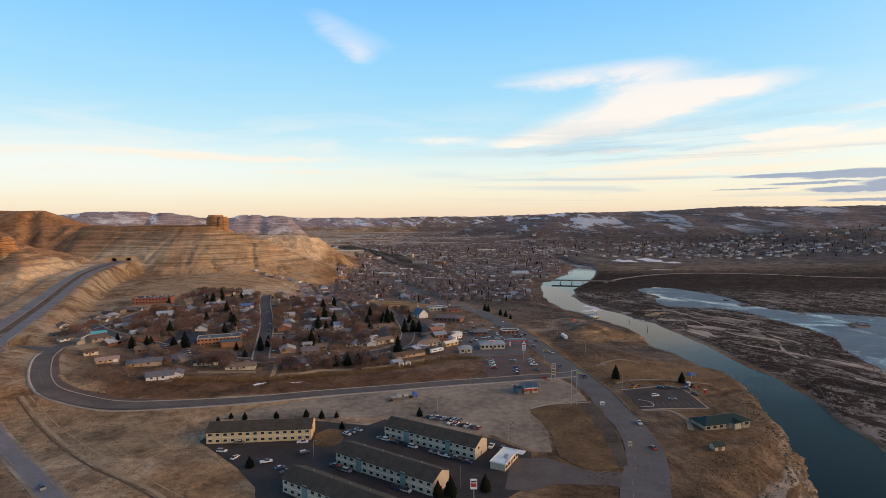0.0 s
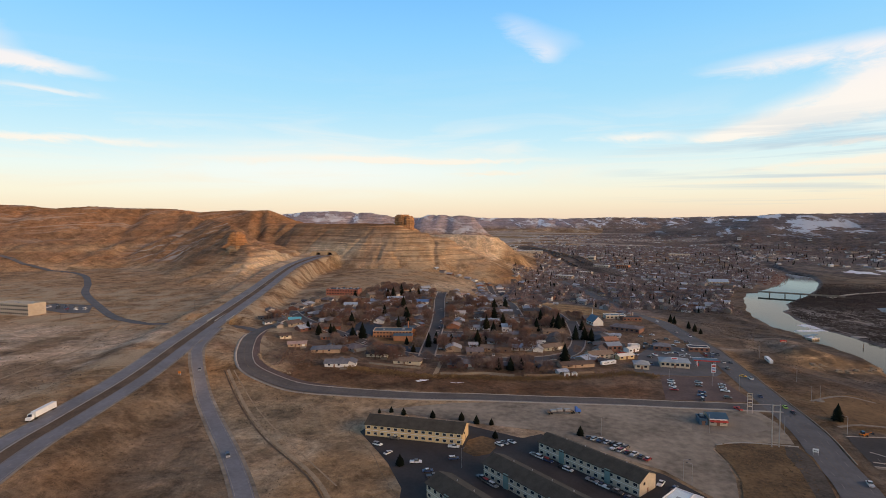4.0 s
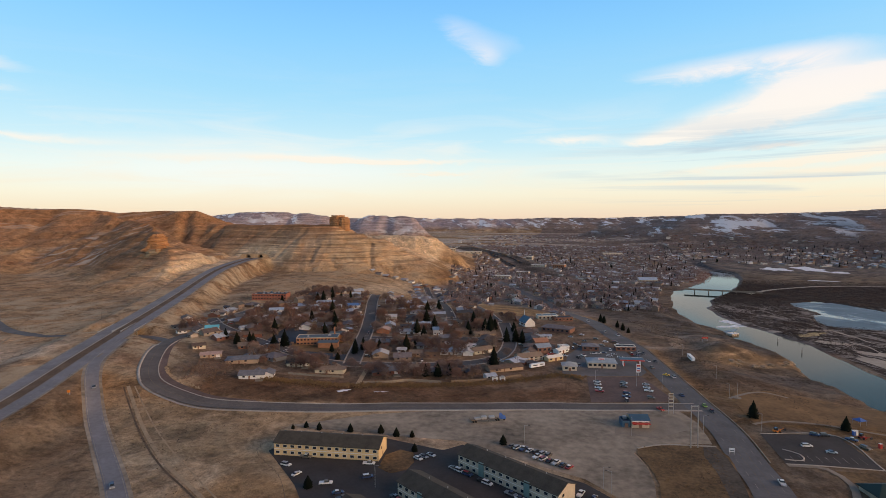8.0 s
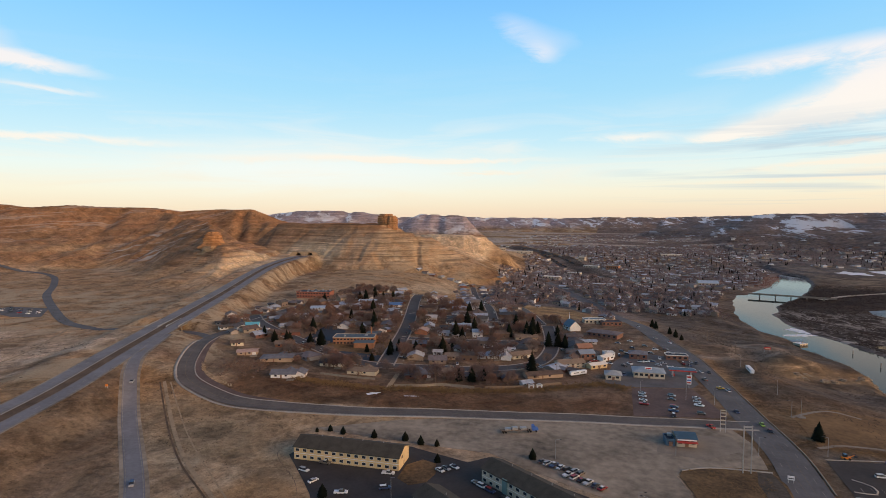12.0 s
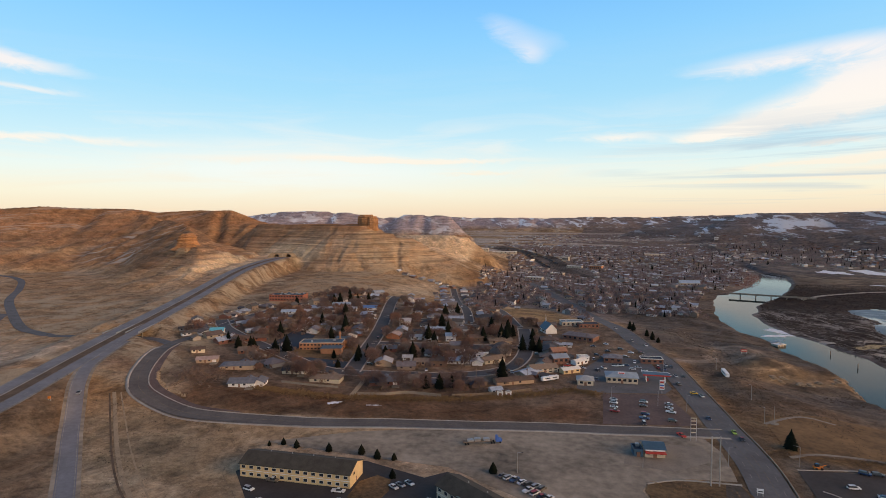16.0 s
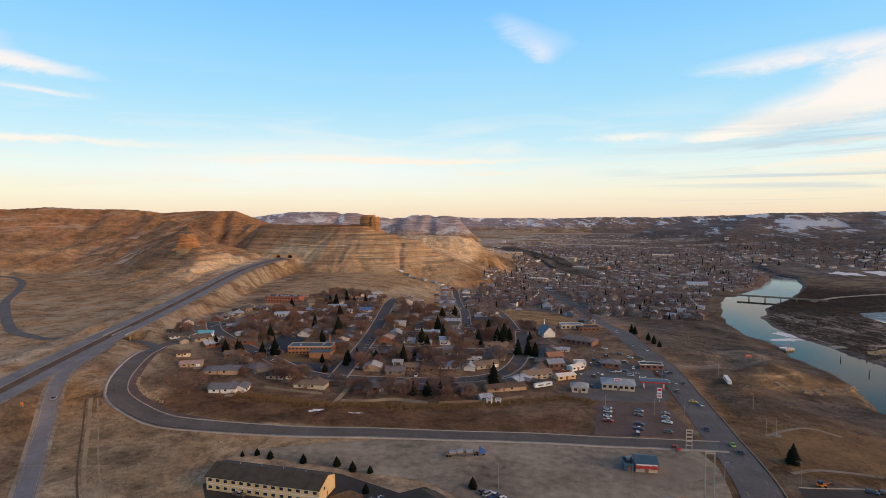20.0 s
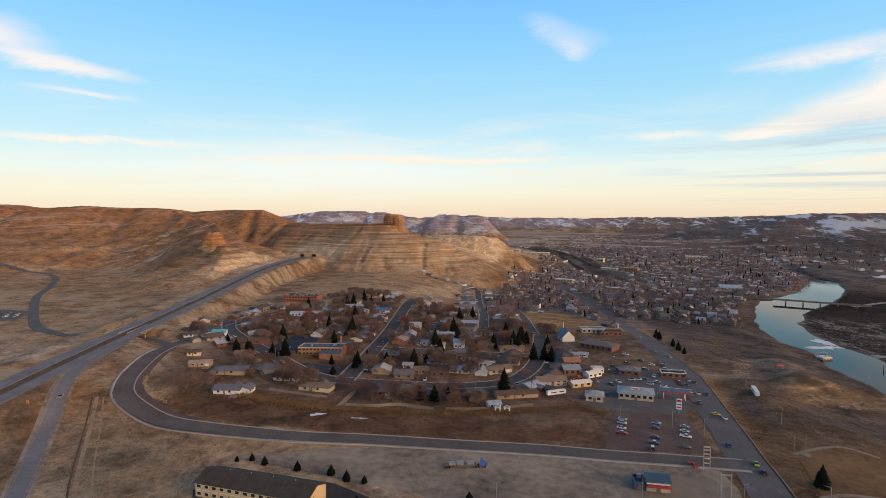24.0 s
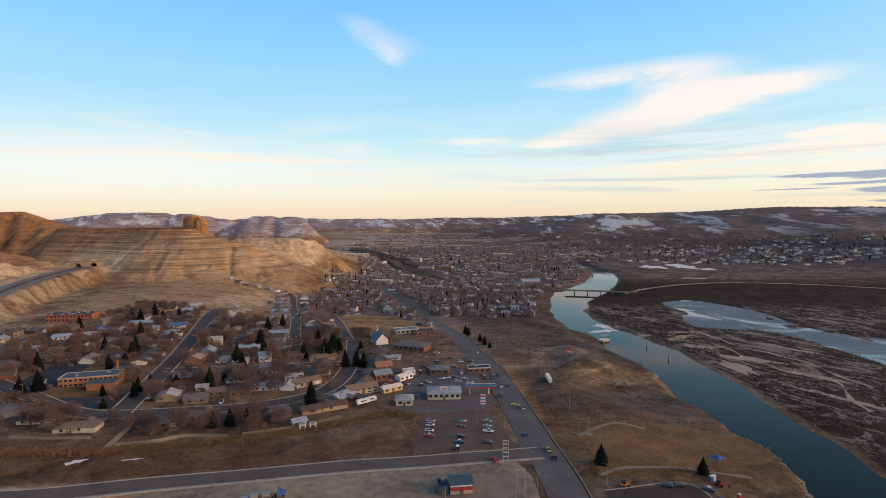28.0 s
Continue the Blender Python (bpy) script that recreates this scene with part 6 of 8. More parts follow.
scrub = Shape()
BANK = ((-178, 352), (-150, 355), (-122, 359), (-96, 368), (-66, 377), (-34, 391), (-14, 404), (10, 420), (26, 416))
bank_line = smooth_line(BANK, 1.5)
for k in range(3600):
    x, y = rnd.choice(bank_line)
    x, y = x + rnd.gauss(0, 2.2), y + rnd.gauss(-2.5, 2.2)
    if off_line(x, y, FRONT) > 9:
        clump(scrub, x, y, rnd.uniform(0.6, 2.0), rnd.uniform(1.0, 2.8), 7, rnd)
for k in range(420):
    x, y = rnd.uniform(52, 84), rnd.uniform(232, 308)
    if off_line(x, y, MAIN) > 11:
        clump(scrub, x, y, rnd.uniform(0.5, 1.3), rnd.uniform(1.0, 2.6), 7, rnd)
tagged(new("bank_scrub", scrub.mesh("bank_scrub", SCRUB)), "tawny dry scrub along the earth bank", "scrub", kind="stuff")


# ---- yards, lots and lesser roads ----
ribbon("road", UNDER, 7.5, ASPHALT, "asphalt road passing under the highway", "road", 0.16, gap=4)
ribbon("road", ((-436, 409), (-452, 412), (-490, 424), (-569, 469), (-690, 545), (-785, 621), (-900, 700), (-1010, 738), (-1180, 742), (-1400, 760)), 9.5, ASPHALT, "narrow asphalt side road curving up the plain", "road", 0.3, gap=8)
ribbon("kerb", ((49, 303), (57, 308), (66, 311), (86, 313)), 0.9, PAVING, "pale low kerb round the grass bank", "kerb", 0.5, cuts=1, thick=0.5)
yard("driveway", ((30, 240), (46, 240), (52, 235), (64, 226), (78, 226), (90, 234), (94, 214), (80, 213), (63, 215), (44, 216), (34, 210), (24, 212)), ASPHALT_BROWN, "asphalt drive from the main road", "driveway", 0.12)
for line in (((112, 336), (150, 345), (154, 309)), ((112, 301), (154, 309)), ((116, 318), (122, 314), (121, 307), (113, 306))):
    ribbon("kerb", line, 0.7, PAVING, "pale concrete kerb of the lodge lot", "kerb", 0.25, cuts=1, thick=0.2)
yard("parking_lot", ((-122, 262), (-120, 284), (-71, 288), (-41, 281), (-33, 289), (-8, 276), (24, 262), (40, 246), (37, 217), (24, 205), (-5, 180), (-66, 180), (-78, 215), (-93, 234), (-102, 243)), ASPHALT_DARK, "dark asphalt parking lot round the motels", "parking lot", 0.09)
yard("gravel_lot", ((-128, 292), (-90, 316), (-58, 330), (-20, 341), (20, 353), (62, 360), (78, 361), (84, 345), (85, 326), (85, 316), (66, 313), (50, 306), (47, 297), (51, 284), (52, 268), (50, 246), (42, 247), (24, 266), (-8, 280), (-34, 293), (-70, 292)), GRAVEL, "bare tan gravel lot beside the motels", "gravel lot", 0.07)
yard("dry_grass_bank", ((50, 305), (58, 309), (66, 311), (80, 313), (86, 312), (89, 303), (89, 294), (87.5, 280), (86, 266), (84, 248), (82, 236), (78, 230), (66, 228), (58, 232), (53, 240), (52, 252), (54, 268), (52, 284), (48, 297)), LAWN, "brown dry grass bank beside the main road", "grass bank", 0.22, rim=0.2)
yard("earth_slope", ((80, 312.5), (85.5, 312.5), (87.8, 300), (88.2, 286), (87, 270), (85, 252), (81, 233), (76, 229.5), (77, 245), (79, 262), (79.5, 285), (78, 300)), GREY_SLOPE, "dark grey earth slope below the main road", "slope", 0.26)
yard("parking_lot", ((112, 336), (150, 345), (154, 309), (112, 301)), ASPHALT_DARK, "dark asphalt parking lot beside the lodge", "parking lot", 0.10)
yard("parking_lot", ((29, 418), (66, 427), (76, 392), (79, 378), (30, 366)), ASPHALT_RED, "brown asphalt sales lot with parked cars", "parking lot", 0.09)
yard("parking_lot", ((12, 424), (28, 420), (66, 429), (71, 440), (61, 508), (30, 520), (16, 480)), ASPHALT, "grey asphalt forecourt round the shops", "parking lot", 0.08)
yard("school_yard", ((-232, 441), (-206, 427), (-208, 456), (-216, 484), (-243, 497)), FLATROOF, "blue black asphalt school yard", "school yard", 0.10)
yard("school_yard", ((-190, 421), (-176, 412.5), (-158, 409.8), (-147, 412), (-146, 420), (-154, 427), (-184, 424)), FLATROOF, "blue black asphalt school turning area", "school yard", 0.10)
yard("forecourt", ((42, 344), (76, 350), (79, 334), (60, 318), (40, 320)), CONCRETE, "pale concrete forecourt round the blue roofed shop", "forecourt", 0.12)
yard("school_lawn", ((-206, 424), (-183, 419), (-153, 428), (-158, 470), (-186, 486), (-206, 456)), LAWN, "brown winter lawn round the school", "lawn", 0.08)
yard("park_lawn", ((114, 350), (150, 358), (196, 372), (208, 388), (200, 408), (150, 424), (118, 404), (113, 390)), PARK, "brown winter park lawn above the river", "lawn", 0.10)
yard("lodge_lawn", ((128, 300), (145, 303), (150, 296), (132, 290)), LAWN, "small brown lawn beside the lodge", "lawn", 0.14)
ribbon("footpath", ((113, 349), (126, 357), (150, 360), (180, 356)), 2.2, CONCRETE, "pale concrete park footpath", "footpath", 0.18, cuts=1)
ribbon("footpath", ((112, 391), (135, 412), (150, 408)), 2.2, CONCRETE, "pale concrete park footpath", "footpath", 0.18, cuts=1)
ribbon("footpath", ((112, 300), (128, 301), (132, 288), (128, 275)), 3.0, CONCRETE, "pale concrete walk to the lodge", "footpath", 0.2, cuts=1)
for side, w in ((-1, 1.6), (1, 1.6)):
    if side > 0:
        ribbon("sidewalk", MAIN[6:18], w * 0.35, CONCRETE, "pale concrete sidewalk along the main road", "sidewalk", 0.3, offset=side * 9.2, cuts=1, thick=0.3)
    ribbon("kerb", FRONT[2:], 1.3 + 0.6 * side, PAVING, "pale concrete kerb of the curving road", "kerb", 0.3, offset=side * 5.9, cuts=1, thick=0.3)
ribbon("shoulder", FRONT[2:10], lambda f: 1.0 + 6.0 * math.sin(math.pi * f), ASPHALT_RED, "reddish worn road shoulder", "shoulder", 0.12, offset=-7.6, cuts=2)


def dashes(name, line, offset, dash, gap, width, material, label, lift=0.2, level=None):
    """A broken line of paint along a road."""
    pts = smooth_line(line, 1.0)
    s, k = Shape(), 0
    while k + dash < len(pts):
        (ax, ay), (bx, by) = pts[k], pts[k + dash]
        L = math.hypot(bx - ax, by - ay)
        nx, ny = (by - ay) / L, -(bx - ax) / L
        q = [(ax + nx * (offset - width / 2), ay + ny * (offset - width / 2)), (ax + nx * (offset + width / 2), ay + ny * (offset + width / 2)),
             (bx + nx * (offset + width / 2), by + ny * (offset + width / 2)), (bx + nx * (offset - width / 2), by + ny * (offset - width / 2))]
        ends = (ay, ay, by, by)
        s.add([(x, y, (gz(x, y) if level is None else float(level(e))) + lift) for (x, y), e in zip(q, ends)], [(0, 1, 2, 3)])
        k += dash + gap
    tagged(new(name, s.mesh(name, material)), label, "road marking", kind="structure")


for off in (-4.8, 4.8):
    dashes("road_marking", MAIN, off, 4, 8, 0.16, PAINT_WHITE, "broken white lane line on the main road", 0.24)
for off in (-1.7, 1.7):
    dashes("road_marking", MAIN, off, 14, 0, 0.10, PAINT_YELLOW, "yellow centre line on the main road", 0.24)
dashes("road_marking", FRONT, 0.0, 8, 0, 0.14, PAINT_YELLOW, "yellow centre line on the curving road", 0.23)
for off in (-5.6, 2.4, 11.3, 19.4):
    dashes("road_marking", HIGHWAY, off, 14, 0, 0.3, PAINT_YELLOW if 0 < off < 12 else PAINT_WHITE, "edge line of the highway", 0.27, highway_z)
for off in (-1.6, 15.4):
    dashes("road_marking", HIGHWAY, off, 4, 9, 0.3, PAINT_WHITE, "broken white lane line of the highway", 0.27, highway_z)
for off in (-3.2, 3.2):
    dashes("road_marking", RAMP, off, 10, 0, 0.3, PAINT_WHITE, "edge line of the slip road", 0.24)
for k in range(9):
    x = 117 + 4.0 * k
    ribbon("bay_line", ((x, 305 + k), (x - 0.4, 311 + k)), 0.18, PAINT_WHITE, "white parking bay line", "road marking", 0.15, cuts=1)
for line, w, lift in ((((-250, 313), (-217, 285), (-187, 260), (-158, 238), (-110, 206), (-70, 160)), 3.6, 0.12), (((-246, 314), (-212, 287), (-182, 263), (-152, 241), (-104, 208)), 1.4, 0.1),
                      (((-358, 225), (-378, 273), (-395, 322), (-453, 400)), 3.5, 0.12), (((-519, 321), (-470, 332), (-416, 358), (-400, 390)), 4.5, 0.12), (((-300, 700), (-340, 760), (-380, 800), (-450, 850)), 3.0, 0.2), (((-262, 716), (-300, 770), (-330, 850), (-300, 930)), 3.0, 0.2), (((-440, 600), (-400, 700), (-360, 745), (-290, 740)), 3.0, 0.2)):
    ribbon("dirt_track", line, w * 0.55, DUST, "pale dusty dirt track", "track", lift, cuts=2)
ribbon("ditch", ((-250, 313), (-217, 285), (-187, 260), (-158, 238), (-110, 206), (-70, 160)), 0.9, MEDIAN, "dark drainage ditch beside the dirt track", "ditch", 0.14, offset=2.4, cuts=1)
ribbon("railway", RAIL, lambda f: 84 - 68 * min(1, max(0, (f - 0.46) / 0.3)), mat("cinder_ballast", (0.15, 0.125, 0.11), 1.0, 1.1, 30.0, spec=0.0), "dark cinder railway yard", "railway", 0.4, cuts=4, gap=12)
for off in (-36, -28, -21, -14, -7, 0, 7, 14, 22, 30, 37):
    ribbon("rail_track", RAIL if abs(off) < 1 else RAIL[:5], 1.6, mat("rail_steel", (0.03, 0.027, 0.026), 0.8, 0.4, 3.0, spec=0.05), "pair of steel rails in the yard", "railway track", 0.6, offset=off, cuts=1, gap=12)
ribbon("embankment_road", ((322, 1078), (380, 1140), (460, 1190), (560, 1215), (680, 1195), (820, 1120), (980, 1010)), 9, SANDBAR, "pale road on a low bank across the flats", "road", 1.2, gap=10)


# ---- sand, ice and snow ----
def patch(name, cx, cy, rx, ry, turn, material, label, lift, seed, z=None):
    rnd = random.Random(seed)
    n, s = 22, Shape()
    pts = []
    for k in range(n):
        a = k * math.tau / n
        r = 1 + 0.28 * math.sin(2 * a + seed) + 0.2 * math.sin(5 * a + 2 * seed) + rnd.uniform(-0.16, 0.16)
        px, py = math.cos(a) * rx * r, math.sin(a) * ry * r
        pts.append((cx + px * math.cos(turn) - py * math.sin(turn), cy + px * math.sin(turn) + py * math.cos(turn)))
    if z is None:
        return yard(name, pts, material, label, name.replace("_", " "), lift, cell=5)
    s.add([(x, y, z) for x, y in pts] + [(x, y, z - 0.3) for x, y in pts], [tuple(range(n))] + [(k, (k + 1) % n, n + (k + 1) % n, n + k) for k in range(n)])
    return tagged(new(name, s.mesh(name, material)), label, name.replace("_", " "), kind="structure")


for cx, cy, rx, ry, t, m, lab, seed in ((214, 772, 16, 7, 0.3, SNOW, "white shelf ice at the river narrows", 1), (205, 742, 12, 5, 0.9, ICE, "grey shelf ice at the river narrows", 2), (222, 800, 10, 16, 0.1, SNOW, "white shelf ice at the river narrows", 3)):
    patch("shelf_ice", cx, cy, rx, ry, t, m, lab, 0, seed, WATER + 0.12)
for cx, cy, rx, ry, t, seed in ((250, 742, 13, 5, 0.5, 4), (292, 690, 22, 7, -0.5, 5), (318, 640, 26, 8, -0.7, 6), (345, 585, 20, 6, -0.9, 7), (330, 530, 26, 5, -1.0, 8), (365, 470, 24, 5, -1.1, 9), (300, 760, 18, 5, 0.2, 10), (345, 420, 22, 4, -1.2, 12)):
    patch("sand_bar", cx, cy, rx, ry, t, SANDBAR, "pale dry sand bar on the flats", 0.3, seed)
ice_rows = np.arange(352, 1016, 8.0)
sheet = Shape().add([(float(along(CHAN_L, y)) - 30, y, WATER + 0.10) for y in ice_rows] + [(float(along(CHAN_R, y)) + 30, y, WATER + 0.10) for y in ice_rows],
                    [(k, k + 1, len(ice_rows) + k + 1, len(ice_rows) + k) for k in range(len(ice_rows) - 1)])
tagged(new("channel_ice", sheet.mesh("channel_ice", ICE)), "thin blue grey ice on the side channel", "ice", kind="structure")
for cx, cy, rx, ry, t, seed in ((-121, 347, 4.5, 1.8, 0.5, 31), (-98, 352, 4.0, 0.7, 0.3, 32), (528, 1302, 20, 9, -0.1, 33), (524, 1560, 26, 40, -0.1, 34), (606, 1570, 30, 50, -0.1, 35), (640, 1500, 24, 16, 0.3, 36), (190, 1455, 10, 34, -0.5, 41), (232, 1340, 6, 26, -0.6, 42), (300, 1580, 30, 5, 0.5, 37), (345, 1588, 18, 4, -0.3, 38), (222, 1440, 7, 36, 0.1, 39), (232, 1350, 4, 40, 0.0, 40)):
    patch("snow_drift", cx, cy, rx, ry, t, SNOW, "old white snow drift on brown ground", 0.35, seed)
for line in (RILL, RILL_WEST):
    ribbon("sand_rill", line, lambda f: 2.6 + 2.2 * math.sin(23 * f) * math.sin(9 * f + 1), SANDBAR, "pale dry sand rill winding through brush", "sand rill", 0.35, gap=3)
for cx, cy, rx, ry, t, seed in ((294, 610, 26, 8, 1.75, 61), (370, 694, 20, 5, -1.1, 62), (386, 670, 14, 4, -0.9, 63)):
    patch("sand_bar", cx, cy, rx, ry, t, SANDBAR, "pale dry sand bar on the flats", 0.36, seed)
patch("sand_bank", 288, 732, 20, 7, 0.6, mat("yellow_sand", (0.46, 0.36, 0.2), 0.95, 0.3, 5.0), "yellow sand bank beside the river", 0.35, 51)

yard("grass_island", ((-65, 257), (-58, 253), (-52, 258), (-51, 266), (-54, 275), (-61, 277), (-66, 270)), LAWN, "brown winter grass island in the motel lot", "lawn", 0.2, rim=0.2)
ribbon("dirt_track", ((-125, 397), (-121, 378), (-117, 359)), 3.2, DUST, "short dirt drive between two roads", "track", 0.16, cuts=2)


# ---- single buildings ----
def building(name, x, y, turn, w, d, h, roof, wall_mat, roof_mat, label, category, rise=2.0, storeys=1, windows=6, door_side=0.0, band=None, sides=True):
    """A block with flat, gable or hipped roof; front to -y before the turn."""
    t = thing(name, label, category)
    o = 0.5
    if roof == "flat":
        part("wall", Shape().box(0, 0, -0.8, w, d, h + 0.8), wall_mat, t)
        part("roof", Shape().box(0, 0, h + 0.004, w - 0.8, d - 0.8, 0.12), roof_mat, t)
        for sx, sy, px, py in ((w + 0.3, 0.4, 0, -d / 2), (w + 0.3, 0.4, 0, d / 2), (0.4, d - 0.4, -w / 2, 0), (0.4, d - 0.4, w / 2, 0)):
            part("parapet", Shape().box(px, py, h - 0.02, sx, sy, 0.5), band or TRIM, t)
        for k in range(max(1, int(w * d / 160))):
            part("roof_unit", Shape().box(rng.uniform(-w * 0.35, w * 0.35), rng.uniform(-d * 0.25, d * 0.25), h + 0.1, rng.uniform(1.2, 2.6), rng.uniform(1.2, 2.2), rng.uniform(0.8, 1.4)), STEEL, t)
    elif roof == "gable":
        part("wall", Shape().prism([(-d / 2, -0.8), (d / 2, -0.8), (d / 2, h), (0, h + rise - 0.15), (-d / 2, h)], -w / 2, w / 2), wall_mat, t)
        part("roof", Shape().prism([(-d / 2 - o, h - 0.3), (0, h + rise), (d / 2 + o, h - 0.3), (d / 2 + o, h - 0.08), (0, h + rise + 0.24), (-d / 2 - o, h - 0.08)], -w / 2 - o, w / 2 + o), roof_mat, t)
    else:
        part("wall", Shape().box(0, 0, -0.8, w, d, h + 0.8), wall_mat, t)
        a, b, r = w / 2 + 0.8, d / 2 + 0.8, max(w / 2 - d / 2, 0.5)
        part("roof", Shape().add([(-a, -b, h - 0.15), (a, -b, h - 0.15), (a, b, h - 0.15), (-a, b, h - 0.15), (-a, -b, h + 0.1), (a, -b, h + 0.1), (a, b, h + 0.1), (-a, b, h + 0.1), (-r, 0, h + rise), (r, 0, h + rise)],
             [(3, 2, 1, 0), (0, 1, 5, 4), (1, 2, 6, 5), (2, 3, 7, 6), (3, 0, 4, 7), (4, 5, 9, 8), (6, 7, 8, 9), (5, 6, 9), (7, 4, 8)]), roof_mat, t)
    fl = h / storeys
    pane = Shape().box(0, 0, 0, min(2.0, w / windows * 0.6), 0.14, fl * 0.4).mesh("window", GLASS)
    for k in range(windows):
        for s in range(storeys):
            px = -w / 2 + (k + 0.5) * w / windows
            part("window", pane, GLASS, t).location = (px, -d / 2, fl * (s + 0.36))
            if sides:
                part("window", pane, GLASS, t).location = (px, d / 2, fl * (s + 0.36))
    part("door", Shape().box(door_side * w, -d / 2 - 0.02, 0, 1.6, 0.2, 2.2), DOOR, t)
    t.matrix_world = pose(x, y, min(gz(x, y), gz(x - 4, y - 4), gz(x + 4, y - 4)) + 0.05, 0, 0, turn)
    return t


school = building("school", -190, 452, 18, 34, 14, 6.0, "flat", BRICK, SCHOOL_ROOF, "low orange brick school with dark flat roofs", "school", windows=12, storeys=2, band=CREAM_GREY)
part("chimney", Shape().box(13, 6.5, 0, 1.0, 1.0, 12.5), BRICK, school, "tall square brick chimney")
part("wing", Shape().box(10, -12.0, -0.8, 16, 9.6, 4.8), BRICK, school)
part("wing_roof", Shape().box(10, -12.0, 4.004, 16.6, 10.2, 0.35), SCHOOL_ROOF, school)
part("back_wing", Shape().box(14, 14, -0.8, 12, 14, 6.3), BRICK, school)
part("back_wing_roof", Shape().box(14, 14, 5.504, 12.6, 14.6, 0.3), SCHOOL_ROOF, school)
block = building("apartment_block", -343, 634, 12, 42, 18, 7.0, "flat", RED_WALL, FLATROOF, "red brick two storey block with dark flat roof", "building", windows=12, storeys=2, band=RED_WALL)
for k in range(12):
    part("roof_unit", Shape().box(-17 + 3.1 * k, -4 + 5.5 * (k % 3) - 1.5, 7.1, 1.6 + 0.5 * (k % 2), 1.5, 0.9 + 0.3 * (k % 3)), BLUE_ROOF if k % 4 == 1 else STEEL, block)
church = building("church", -26, 594, -62, 16, 11, 4.0, "gable", TRIM, BLUE_ROOF, "white church with steep blue grey roof", "church", rise=5.5, windows=4)
part("steeple", Shape().tube((-6.5, 0, 9), (-6.5, 0, 16), 0.55, 0.05, 8), WHITE, church, "slim white steeple")
building("shop", -8, 642, 18, 22, 12, 4.5, "flat", CREAM_GREY, BLUE_ROOF, "pale walled shop with blue grey flat roof", "shop", windows=5)
building("shop", 9, 636, 18, 20, 11, 4.0, "flat", BRICK_RED, FLATROOF, "low brown shop with dark flat roof", "shop", windows=5, band=BRICK_RED)
building("shop", 6, 572, -18, 28, 16, 4.0, "hip", BRICK_RED, ROOFS, "low brick hall with dark hipped roof", "hall", windows=6)
building("market", 40, 450, 4, 20, 13, 4.2, "hip", CREAM_GREY, mat("pale_blue_roof", (0.30, 0.36, 0.42), 0.7, 0.3, 3.0), "filling station shop with pale blue hipped roof", "shop", rise=2.2)
building("garage", 17, 436, 6, 10, 9, 3.6, "hip", CREAM_GREY, mat("pale_grey_roof", (0.34, 0.36, 0.38), 0.7, 0.3, 3.0), "small pale garage with grey hipped roof", "garage", rise=2.2, windows=2)
building("house", -14, 457, 32, 20, 10, 3.4, "gable", CREAM_GREY, mat("tan_roof", (0.24, 0.18, 0.135), 0.8, 0.3, 3.0), "long cream house with tan gable roof", "house", windows=5, storeys=2)
building("house", -5, 484, 30, 12, 9, 5.0, "gable", BRICK_RED, mat("slate_blue_roof", (0.24, 0.29, 0.36), 0.7, 0.3, 3.0), "brick house with pale blue gable roof", "house", windows=3)
building("house", -8, 505, 28, 12, 9, 5.0, "gable", BRICK_RED, mat("rust_roof", (0.34, 0.18, 0.12), 0.8, 0.3, 3.0), "brick house with rust brown gable roof", "house", windows=3)
building("shed", 5, 460, 40, 14, 6, 3.0, "gable", CREAM, TRIM, "long cream shed with white roof", "shed", windows=3, rise=1.0)
building("shed", 10, 486, 50, 12, 6, 3.0, "gable", WHITE, TRIM, "white shed with white gable roof", "shed", windows=3, rise=1.0)
building("shed", 12, 498, 20, 8, 7, 3.0, "flat", WHITE, TRIM, "small white flat roofed shed", "shed", windows=2)
building("office", 34, 500, 0, 13, 10, 4.0, "hip", BRICK_RED, ROOFS, "brown office with dark hipped roof", "office", windows=3)
building("office", 62, 505, 8, 16, 8, 3.5, "flat", BRICK_RED, FLATROOF, "low brown office with flat roof", "office", windows=4)
blue_shop = building("shop", 53, 335, 10, 9, 9, 4.2, "gable", CREAM_GREY, BLUE_ROOF, "small shop with dark blue roof and red and white front", "shop", windows=3, rise=1.4)
part("awning", Shape().box(0, -5.6, 2.6, 9.2, 2.2, 0.3), RED, blue_shop)
part("sign_band", Shape().box(0, -4.7, 3.2, 8.6, 0.2, 0.8), WHITE, blue_shop)
building("shed", 46, 333, 10, 4, 7, 3.0, "flat", BLUE_ROOF, FLATROOF, "low blue lean-to beside the shop", "shed", windows=1, band=BLUE_ROOF)
shop = building("diner", 26.5, 236, 62, 16, 7, 3.0, "flat", CREAM_GREY, mat("white_membrane_roof", (0.80, 0.90, 0.93), 0.6, 0.2, 3.0), "small diner with bright white flat roof", "diner", windows=5, band=WHITE)
part("canopy", Shape().box(7, -5.2, 2.9, 4, 3.4, 0.3), WHITE, shop)
lodge = building("lodge", 148, 284, 14, 28, 10.5, 3.4, "hip", mat("stone_wall", (0.34, 0.29, 0.23), 0.9, 0.5, 1.0), GREEN_ROOF, "long stone visitor lodge with dark green roof", "lodge", rise=2.6, windows=7)
part("porch", Shape().prism([(-6.8, 0), (-4, 0), (-4, 3.4), (-6.8, 3.4)], 3, 7), CREAM_GREY, lodge)
